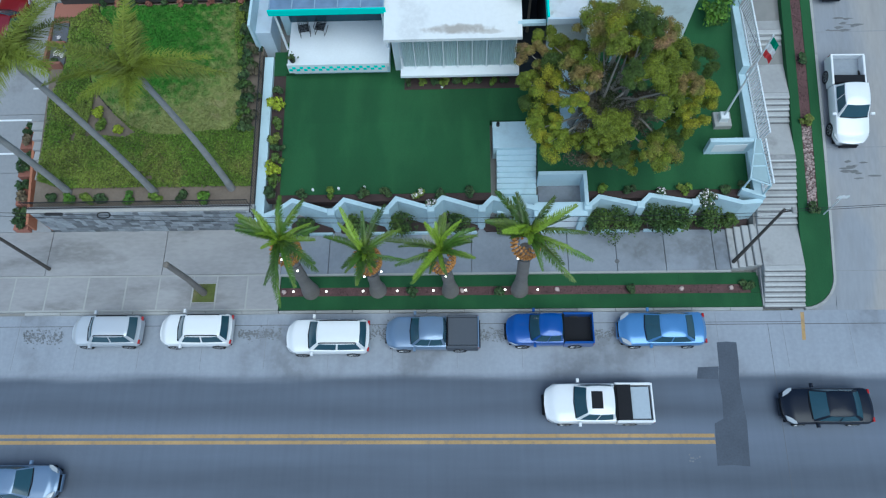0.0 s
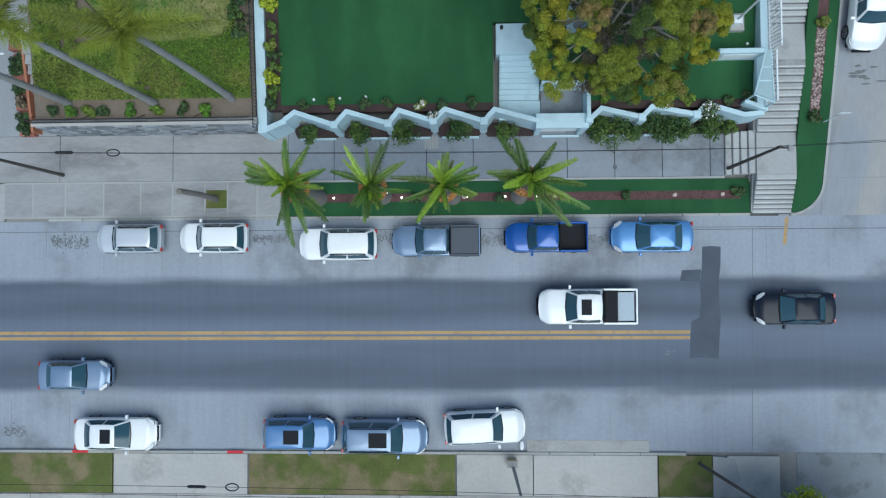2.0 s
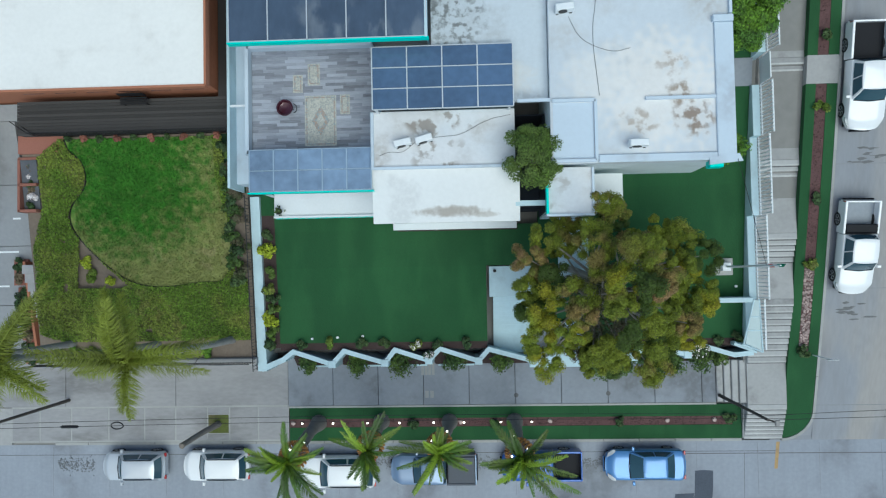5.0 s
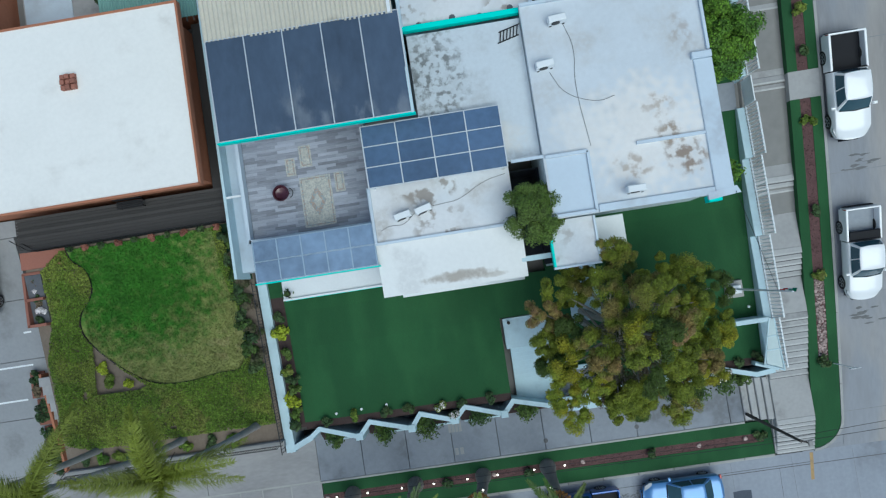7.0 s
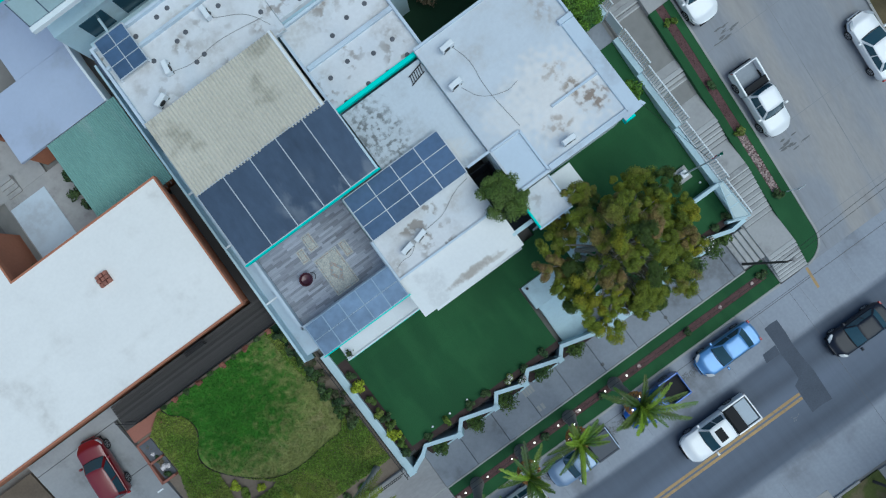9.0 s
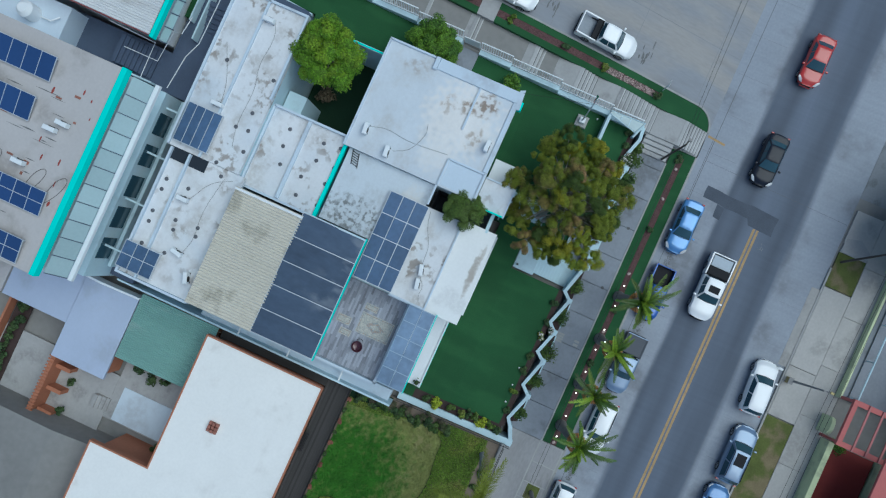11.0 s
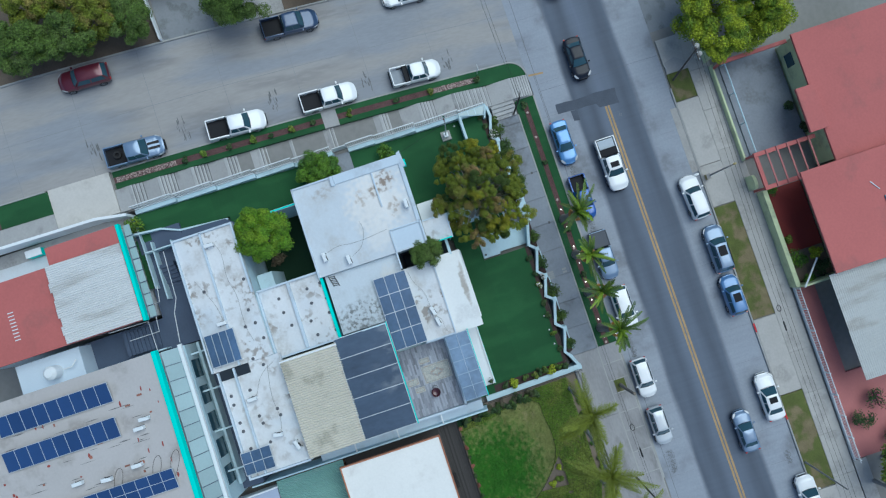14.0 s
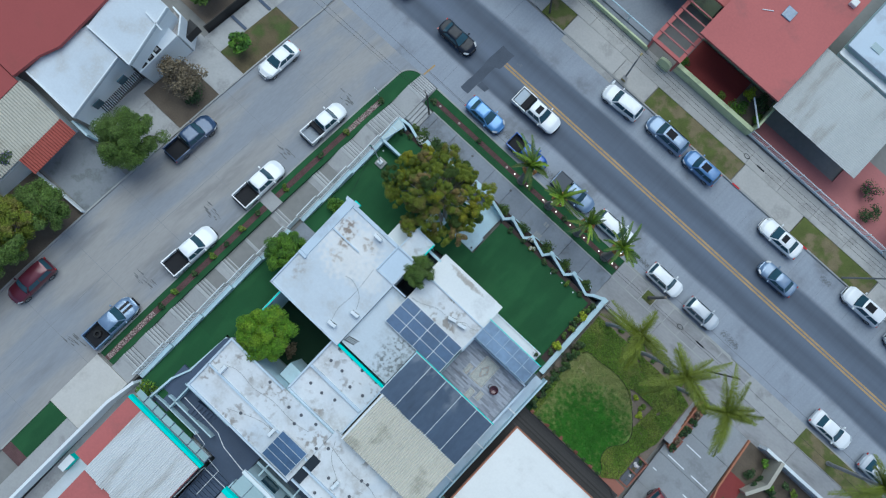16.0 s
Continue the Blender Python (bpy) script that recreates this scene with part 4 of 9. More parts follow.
vg = thing("verge_side", "sloping artificial turf verge with gravel and pebble bands", "verge", (28.7, 20, 4), kind="structure")
corner = [(27.9, 0.15)] + [(27.9 + 1.55 * math.sin(a), 1.7 - 1.55 * math.cos(a)) for a in np.linspace(0.15, math.pi / 2, 8)] + [(29.46, 5.0), (27.9, 5.0)]
part("turf", Geo().prism(corner, lambda x, y: slope(y) - 0.3, lambda x, y: slope(y) + 0.15), TURF, vg)
for y0, y1 in ((5.0, 19.0), (20.4, 39.6)):
    n = int((y1 - y0) / 1.2)
    part("turf", Geo().sheet(27.9, 28.4, y0, y1, lambda x, y: slope(y) + 0.15, 0.4, 1, n), TURF, vg)
    part("turf", Geo().sheet(28.95, 29.47, y0, y1, lambda x, y: slope(y) + 0.15, 0.4, 1, n), TURF, vg)
    part("gravel_bed", Geo().sheet(28.4, 28.95, y0, y1, lambda x, y: slope(y) + 0.12, 0.4, 1, n), REDGRAVEL, vg)
part("path", Geo().sheet(27.9, 29.47, 19.01, 20.39, lambda x, y: slope(y) + 0.17, 0.4, 1, 2), WALK, vg)
part("driveway", Geo().sheet(25.8, 29.6, 39.92, 45.4, lambda x, y: slope(y) + 0.06, 0.4, 1, 6), APRON, vg, "pale concrete driveway apron")
part("turf", Geo().sheet(27.4, 29.45, 45.4, 50.0, lambda x, y: slope(y) + 0.15, 0.4, 1, 4), TURF, vg)
part("gravel_bed", Geo().sheet(27.4, 29.45, 50.0, 51.0, lambda x, y: slope(y) + 0.15, 0.4, 1, 1), REDGRAVEL, vg)
part("pavement_slab", Geo().sheet(25.8, 27.4, 45.42, 60, lambda x, y: slope(y) + 0.1, 0.4, 1, 10), WALK, vg)
stones(vg, 420, lambda: rng.uniform(28.45, 28.9), lambda: rng.uniform(5.4, 9.6), lambda x, y: slope(y) + 0.12, 0.055, PEBBLE, "pebbles")
stones(vg, 420, lambda: rng.uniform(28.45, 28.9), lambda: rng.uniform(34.0, 39.4), lambda x, y: slope(y) + 0.12, 0.05, PEBBLE, "pebbles")
stones(vg, 900, lambda: rng.uniform(28.43, 28.92), lambda: rng.choice([rng.uniform(9.6, 18.9), rng.uniform(20.5, 34)]), lambda x, y: slope(y) + 0.12, 0.035, REDGRAVEL)

# far pavement to the south
sp = thing("pavement_south", "pale concrete pavement with grass strips on the far side", "pavement", (0, -15, 0), kind="structure")
for x0, x1, m, nm in ((-40, -19.7, WALKS, "slab"), (-19.6, -10.1, VERGE, "grass_strip"), (-10.0, -2.35, WALKS, "slab"), (-2.25, 9.3, VERGE, "grass_strip"), (9.4, 13.6, WALKS, "slab"), (13.65, 20.4, WALKS, "slab"), (20.5, 23.4, VERGE, "grass_strip"), (24.2, 27, WALKS, "slab")):
    part(nm, Geo().box(x0, x1, -15.4, -13.17, -0.02, 0.17 if m is WALKS else 0.14, 0.01), m, sp)
for k in range(16):
    x = -40 + 4.2 * k
    part("slab", Geo().box(x + 0.012, x + 4.188, -17.6, -15.42, -0.02, 0.17, 0.01), WALKS, sp)
part("corner_slab", Geo().prism([(23.42, -15.4), (24.18, -15.4), (24.9, -14.4), (24.6, -13.3), (23.42, -13.18)], -0.02, 0.175), WALK, sp)
for x in (-2.6, -11.5):
    part("kerb_paint", Geo().box(x - 0.9, x, -13.15, -12.99, 0.16, 0.165), RED_F, sp, "faded red kerb paint")

# ---- the corner garden ----
lawn = thing("lawn", "dark green artificial turf lawn, gently sloping", "lawn", (12, 9, 2.3), kind="structure")
fz = lambda x, y: lawn_z(y)
for x0, x1, y0, y1 in ((0.1, 11.5, 6.0, 15), (11.5, 12.9, 10.1, 15), (12.9, 14.3, 10.1, 12.3), (14.3, 25.1, 10.1, 15), (16.6, 25.1, 6.0, 10.1), (14.05, 16.6, 7.0, 10.1), (22.5, 25.1, 15, 19.0), (21.5, 25.1, 20.4, 31.0), (22.55, 25.1, 31.0, 39.0)):
    cuts = [y0] + [y for y in np.arange(6.1, 39, 2.0) if y0 + 0.3 < y < y1 - 0.3] + [y1]
    for a, b in zip(cuts[:-1], cuts[1:]):
        part("turf", Geo().sheet(x0, x1, a, b, fz, 0.5, 1, 2), TURF, lawn)
part("turf", Geo().sheet(-0.6, 0.62, 13.0, 14.45, fz, 0.5, 1, 2), TURF, lawn)
part("path", Geo().sheet(22.5, 25.2, 19.01, 20.39, fz, 0.5, 1, 2), WALKB, lawn, "concrete path to the side gate")
part("bed", Geo().sheet(-0.75, 0.1, 5.75, 13.0, lambda x, y: lawn_z(y) - 0.04, 0.5, 1, 6), MULCH, lawn, "dark earth planting bed")
part("bed", Geo().sheet(0.1, 11.5, 5.6, 6.0, lambda x, y: lawn_z(y) - 0.04, 0.5), MULCH, lawn)
part("bed", Geo().sheet(16.6, 25.1, 5.6, 6.0, lambda x, y: lawn_z(y) - 0.04, 0.5), MULCH, lawn)
part("bed", Geo().sheet(6.8, 13.2, 12.0, 12.9, lambda x, y: lawn_z(y) + 0.03, 0.3), MULCH, lawn)

zig = thing("garden_wall_front", "pale blue zigzag retaining wall along the pavement", "wall", (12, 5.2, 0.2), kind="structure")
teeth = [[(0.3, 5.15), (0.86, 5.57), (3.0, 4.85)], [(3.0, 4.85), (3.66, 5.57), (5.9, 4.9)], [(5.9, 4.9), (6.45, 5.6), (8.3, 5.0)], [(8.3, 5.0), (8.91, 5.63), (11.0, 4.95)], [(11.0, 4.95), (11.56, 5.57), (14.0, 4.9)],
         [(16.6, 5.0), (17.2, 5.55), (19.3, 5.05)], [(19.3, 5.05), (19.85, 5.6), (22.15, 5.15)], [(22.15, 5.15), (22.65, 5.7), (24.6, 5.1), (25.6, 5.2)]]
for tt in teeth:
    part("wall_bay", Geo().wall(tt, 0.2, 2.52, 0.22), BLUEW, zig)
    part("coping", Geo().wall(tt, 2.524, 2.57, 0.25), BLUEW, zig)
    part("planter", Geo().prism([tt[0], (tt[0][0] + 0.25, 4.55), (tt[-1][0] - 0.25, 4.55), tt[-1]] + tt[1:-1][::-1], 0.2, 0.5), MULCH, zig, "earth bed in the notch of the wall")
for x, y in ((3.0, 4.86), (5.9, 4.9), (8.3, 5.0), (11.0, 4.95), (16.55, 5.0), (19.3, 5.05), (22.15, 5.15)):
    part("pier", Geo().box(x - 0.2, x + 0.2, y - 0.2, y + 0.2, 0.2, 2.62, 0.03), BLUEW, zig)
    part("planter_kerb", Geo().box(x - 2.3, x - 0.25, 4.45, 4.55, 0.2, 0.55, 0.02), BLUEW, zig)

pw = thing("garden_wall_west", "pale blue party wall beside the neighbouring garden", "wall", (-0.85, 9, 2), kind="structure")
part("wall", Geo().wall([(-0.9, 4.5), (-0.85, 14.0)], 0.2, lambda x, y: lawn_z(y) + 0.25, 0.5), BLUEW, pw)
part("wall_return", Geo().wall([(-0.95, 4.6), (0.35, 5.15)], 0.2, 2.4, 0.3), BLUEW, pw)
for dz in (0.35, 1.05):
    gg = Geo().wall([(-1.16, 4.6), (-1.13, 14.0)], lambda x, y: lawn_z(y) + dz, lambda x, y: lawn_z(y) + dz + 0.04, 0.04)
    part("fence_rail", gg, METALB, pw)
bar = Geo().box(-0.012, 0.012, -0.012, 0.012, 0, 0.9).mesh("fence_bar", METALB)
for y in np.arange(4.7, 14, 0.18):
    piece("fence_bar", bar, Matrix.Translation((-1.15, y, lawn_z(y) + 0.22)), pw)

stair = thing("entry_stair", "pale blue entry steps with a landing in the lawn", "stair", (13, 7, 0.3), kind="structure")
part("landing", Geo().box(11.65, 14.0, 8.4, 10.05, 1.0, 2.86, 0.02), BLUEW, stair)
for k in range(8):
    part("step", Geo().box(11.85, 14.0, 6.3 + 0.26 * k, 6.585 + 0.26 * k, 0.2, 1.5 + 0.16 * k, 0.012), BLUEW, stair)
part("lower_landing", Geo().box(11.85, 14.1, 5.25, 6.29, 0.2, 1.34, 0.012), BLUEW, stair)
for k in range(6):
    part("step", Geo().box(14.11 + 0.3 * k, 14.40 + 0.3 * k, 5.2, 6.4, 0.2, 1.2 - 0.16 * k, 0.012), BLUEW, stair)
part("side_wall", Geo().wall([(14.05, 6.9), (16.5, 6.9), (16.5, 5.0)], 0.2, 2.75, 0.2), BLUEW, stair)
part("entry_walk", Geo().prism([(15.35, 9.3), (16.95, 9.3), (16.95, 12.48), (15.35, 12.48)], 2.0, lambda x, y: lawn_z(y) + 0.05), BLUEW, stair, "pale blue entry path from the landing to the porch")
part("gate_floor", Geo().prism([(14.12, 5.4), (16.4, 5.4), (16.4, 6.8), (14.12, 6.8)], 0.2, 1.4), WALKB, stair)
part("gate_canopy", Geo().box(13.75, 16.55, 4.55, 5.35, 2.25, 2.42, 0.03), BLUEW, stair, "pale blue slab over the gate")
part("gate_pier", Geo().box(13.8, 14.1, 4.6, 5.1, 0.2, 2.25), BLUEW, stair)
part("gate_pier", Geo().box(16.2, 16.5, 4.6, 5.1, 0.2, 2.25), BLUEW, stair)
part("gate", Geo().box(14.12, 16.18, 4.8, 4.85, 0.3, 2.2), WHITEP, stair, "white panel gate")
part("post_light", Geo().tube([(11.95, 9.8, 2.86), (11.95, 9.8, 3.1)], 0.09, 10), METALB, stair)

# trellised corner
tr = thing("corner_trellis", "pale blue trellis frame at the garden corner", "trellis", (25.2, 6.5, 2.4))
part("low_wall", Geo().box(22.9, 25.2, 7.95, 8.2, lawn_z(7) - 0.1, 3.9, 0.03), BLUEW, tr)
part("wall_panel", Geo().box(23.2, 24.9, 7.93, 7.948, 2.9, 3.6), WHITEP, tr)
part("corner_wall", Geo().wall([(24.5, 5.75), (25.55, 5.35), (25.6, 8.2)], 0.9, 2.9, 0.2), BLUEW, tr)
for a, b in (((24.6, 5.8, 3.9), (25.2, 8.1, 3.9)), ((24.6, 5.8, 3.9), (25.55, 5.4, 3.9)), ((25.55, 5.4, 3.9), (25.45, 8.1, 3.9)), ((24.78, 6.5, 3.9), (25.5, 6.5, 3.9)), ((24.95, 7.2, 3.9), (25.5, 7.2, 3.9)),
             ((24.6, 5.8, 2.4), (24.6, 5.8, 3.9)), ((25.55, 5.4, 2.9), (25.55, 5.4, 3.9))):
    part("frame_bar", Geo().tube([a, b], 0.05, 6), BLUEW, tr)
part("roof_pane", Geo().prism([(24.68, 5.85), (25.48, 5.5), (25.42, 8.05), (25.2, 8.05)], 3.9, 3.93), GLASSR, tr)

# stepped fence along the side pavement
fence = thing("fence_side", "white picket railing on a stepped pale blue base wall", "fence", (25.4, 20, 3))
picket = Geo().box(-0.02, 0.02, -0.025, 0.025, 0, 1.25).mesh("picket", WHITEP)
steps_y = [5.5, 8.1, 12.4, 16.4, 19.0, 20.4, 24.0, 27.6, 31.2, 34.8, 38.6]
for a, b in zip(steps_y[:-1], steps_y[1:]):
    if abs(a - 19.0) < 0.01:
        part("gate", Geo().box(25.58, 25.64, a + 0.05, b - 0.05, slope(a) + 0.2, slope(a) + 1.5), WHITEP, fence, "white side gate")
        continue
    z = max(lawn_z(b), slope(b)) + 0.25
    part("base_wall", Geo().box(25.12, 25.5, a, b, slope(a) - 0.4, z, 0.02), BLUEW, fence)
    part("top_rail", Geo().box(25.68, 25.76, a, b, z + 1.0, z + 1.06), WHITEP, fence)
    part("bottom_rail", Geo().box(25.52, 25.58, a, b, z + 0.02, z + 0.08), WHITEP, fence)
    for y in np.arange(a + 0.08, b, 0.19):
        piece("picket", picket, Matrix.Translation((25.57, y, z - 0.15)) @ pose(0, 0, 0, 0, 7, 0), fence)

flag = thing("flagpole", "white flagpole with a hanging green white red flag", "flagpole", (24.0, 9.8, lawn_z(9.8)))
part("plinth", Geo().box(23.55, 24.45, 9.35, 10.25, lawn_z(9.4) - 0.1, 3.15, 0.03), KERB, flag)
part("pedestal", Geo().box(23.78, 24.22, 9.58, 10.02, 3.15, 3.55, 0.03), WHITEP, flag)
part("pole", Geo().tube([(24, 9.8, 3.5), (24, 9.8, 10.1)], [0.06, 0.035], 8), WHITEP, flag, smooth=True)
for k, m in enumerate((GREEN_F, WHITE_F, RED_F)):
    gg = Geo()
    z = 9.9 - 0.42 * k
    pts = [(24.05 + 0.5 * u, 9.8 + 0.07 * math.sin(9 * u + k), z - 0.35 * u - 0.25 * u * u) for u in np.linspace(0, 1, 8)]
    gg.add([p for x, y, zz in pts for p in ((x, y - 0.006, zz), (x, y - 0.006, zz - 0.42), (x, y + 0.006, zz), (x, y + 0.006, zz - 0.42))],
           [f for i in range(7) for f in ((4 * i, 4 * i + 4, 4 * i + 5, 4 * i + 1), (4 * i + 2, 4 * i + 3, 4 * i + 7, 4 * i + 6))])
    part("flag_stripe", gg, m, flag)
part("stay", Geo().tube([(24, 9.8, 8.6), (22.5, 14.5, 9.7)], 0.012, 4), METALB, flag)
for x, y in ((24.7, 8.75), (8.9, 12.1), (3.3, 6.3), (4.7, 6.35), (1.9, 6.25)):
    t = solo("garden_spot", Geo().tube([(x, y, lawn_z(y) - 0.02), (x, y, lawn_z(y) + 0.12)], 0.07, 8), WHITEP, "small white garden spot lamp in the lawn", "lamp", "garden spots")


# ---- the corner house ----
def parapet(parent, pts, z, h, th, m, name="parapet"):
    return part(name, Geo().wall(pts, z, z + h, th), m, parent)


house = thing("house", "white flat-roofed house with pale blue walls and turquoise edges", "house", (11, 22, 3))
# ground volumes
part("wall", Geo().box(14.42, 22.3, 14.75, 24.0, 2.6, 9.1), HOUSEW, house)
part("roof", Geo().box(14.4, 22.5, 14.5, 24.4, 9.104, 9.5, 0.02), ROOFE, house, "stained white flat roof")
part("roof", Geo().box(9.1, 14.39, 17.5, 24.0, 8.7, 9.0, 0.02), ROOFM, house, "bluish weathered flat roof")
part("wall", Geo().box(9.2, 12.9, 17.6, 23.9, 2.6, 8.7), BLUEW, house)
part("roof_ledge", Geo().box(21.68, 22.5, 14.5, 20.6, 9.504, 9.62, 0.03), BLUEROOF, house)
part("roof_ledge", Geo().box(16.5, 21.67, 14.5, 14.85, 9.504, 9.62, 0.03), BLUEROOF, house)
part("roof_prow", Geo().prism([(21.3, 14.28), (22.75, 14.42), (22.6, 14.75), (21.3, 14.6)], 9.504, 9.64), BLUEROOF, house)
part("turquoise_spout", Geo().box(21.35, 21.95, 14.2, 14.48, 8.9, 9.5, 0.03), TEAL, house)
for a in ([(14.5, 17.3), (16.4, 17.3)], [(16.4, 14.62), (16.4, 17.3)], [(18.6, 17.3), (21.66, 17.3)], [(14.4, 24.35), (22.4, 24.35)], [(22.4, 21.0), (22.4, 24.4)], [(14.3, 14.6), (16.4, 14.6)], [(12.95, 17.35), (14.4, 17.35)]):
    parapet(house, a, 9.5, 0.16, 0.13, BLUEROOF)
part("roof_step", Geo().box(21.6, 22.48, 20.61, 20.9, 9.504, 9.75, 0.02), BLUEROOF, house)
# low roof beside the small court
part("roof", Geo().box(14.32, 16.45, 12.3, 14.5, 8.1, 8.4, 0.02), ROOFW, house)
part("roof_edge", Geo().wall([(14.3, 14.5), (14.3, 12.36)], 8.1, 8.62, 0.1), TEAL, house, "turquoise roof edge")
part("roof_edge", Geo().wall([(14.25, 12.3), (16.45, 12.3)], 8.1, 8.52, 0.1), BLUEROOF, house)
part("roof_edge", Geo().wall([(16.4, 12.36), (16.4, 14.48)], 8.404, 8.52, 0.1), BLUEROOF, house)
part("roof_patch", Geo().box(14.52, 16.3, 14.72, 17.2, 9.504, 9.515), BLUEROOF, house, "pale blue coated roof patch")
part("wall", Geo().box(14.4, 16.35, 12.5, 14.49, 2.9, 8.1), HOUSEW, house)
part("porch_roof", Geo().box(16.46, 18.25, 12.5, 14.5, 5.7, 6.0, 0.03), WHITEP, house)
part("wall", Geo().box(16.5, 16.7, 12.6, 14.4, 2.9, 5.7), BLUEW, house)
part("porch_post", Geo().box(17.95, 18.15, 12.6, 12.8, 2.9, 5.7), BLUEW, house)
part("beam", Geo().box(12.9, 14.3, 12.85, 13.1, 7.3, 7.5), BLUEW, house)
# floor and added wall linings carry the pit's shade as colour
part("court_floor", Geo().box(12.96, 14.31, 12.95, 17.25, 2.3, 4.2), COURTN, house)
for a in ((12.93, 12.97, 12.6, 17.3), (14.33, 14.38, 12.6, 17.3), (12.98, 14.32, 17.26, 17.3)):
    part("court_wall", Geo().box(*a, 2.6, 7.0), COURTN, house, "lining of the narrow court with the pit's shade painted on")
# front room with the shed roof
part("wall", Geo().box(6.3, 12.85, 13.2, 17.4, 2.6, 7.2), HOUSEW, house)
part("roof", Geo().box(6.15, 12.9, 14.7, 17.4, 7.4, 8.0, 0.02), ROOFW, house)
part("shed_roof", Geo().prism([(6.1, 12.15), (13.1, 12.15), (13.1, 14.75), (6.1, 14.75)], lambda x, y: 7.15 + 0.15 * (y - 12.15), lambda x, y: 7.35 + 0.17 * (y - 12.15)), ROOFF, house, "smooth white shed roof")
part("window_ledge", Geo().box(6.7, 13.1, 12.0, 13.19, 4.3, 4.5, 0.03), WHITEP, house)
fold = [(6.88 + 0.0232 * k, 12.62 + 0.045 * math.sin(k * math.pi / 2)) for k in range(258)]
cur = Geo().wall(fold, 4.5, 7.15, 0.02)
part("curtain", cur, CURTAIN, house, "pale curtain folds behind the front glazing")
for k in range(9):
    part("mullion", Geo().box(6.75 + 0.76 * k, 6.8 + 0.76 * k, 12.44, 12.5, 4.5, 7.2), WHITEP, house)
parapet(house, [(6.2, 17.35), (6.2, 14.7), (12.9, 14.7)], 7.98, 0.15, 0.12, BLUEROOF)
# porch terrace
part("terrace_floor", Geo().box(0.45, 6.05, 12.85, 15.9, 4.2, 4.5, 0.02), WHITEP, house)
part("terrace_wall", Geo().box(0.6, 6.0, 13.1, 15.8, 2.6, 4.2), BLUEW, house)
part("terrace_upstand", Geo().box(0.45, 5.9, 12.75, 12.85, 3.9, 4.62), WHITEP, house)
for k in range(26):
    r = k % 2
    part("tile", Geo().box(0.5 + 0.205 * k, 0.69 + 0.205 * k, 12.73, 12.749, 4.1 + 0.18 * r, 4.275 + 0.18 * r), TEAL, house)
part("wall", Geo().box(-0.1, 6.1, 15.8, 21.2, 2.6, 5.9), BLUEW, house)
part("terrace_glazing", Geo().box(0.4, 5.9, 15.75, 15.795, 4.5, 5.85), CGLASS, house)
# roof deck
part("deck", Geo().box(-0.2, 6.0, 15.85, 21.2, 5.92, 5.985), TILEG, house, "grout bed of the roof deck")
tile = Geo().box(0, 1.0, 0, 0.148, 0, 0.02, 0.003).mesh("tile", TILEG)
for r in range(33):
    for k in range(-2, 6):
        a = max(-0.18, 1.05 * k + (0.37 * r + 0.11 * (r % 3)) % 1.05)
        b = min(5.98, 1.05 * k + (0.37 * r + 0.11 * (r % 3)) % 1.05 + 1.045)
        if b - a > 0.1:
            piece("tile", tile, Matrix.Translation((a, 16.05 + 0.153 * r, 5.99)) @ Matrix.Diagonal((b - a, 1, 1, 1)), house)
for a in ([(-0.3, 15.8), (-0.3, 21.3)], [(-0.3, 21.2), (6.0, 21.2)], [(-0.3, 15.9), (6.0, 15.9)]):
    part("deck_parapet", Geo().wall(a, 5.0, 6.55, 0.18), BLUEROOF, house)
part("stair_bay", Geo().box(6.02, 6.9, 15.4, 17.5, 5.9, 7.6, 0.02), BLUEROOF, house)
part("side_passage", Geo().box(-1.3, -0.45, 14.5, 30, 3.0, 5.2, 0.02), BLUEROOF, house)
part("side_wall", Geo().wall([(-1.35, 14.2), (-1.35, 36.5)], 3.0, 6.2, 0.14), BLUEW, house)
for y in (18.3, 22.5, 26.5):
    part("side_brace", Geo().box(-1.4, -0.3, y, y + 0.1, 6.0, 6.15), WHITEP, house)


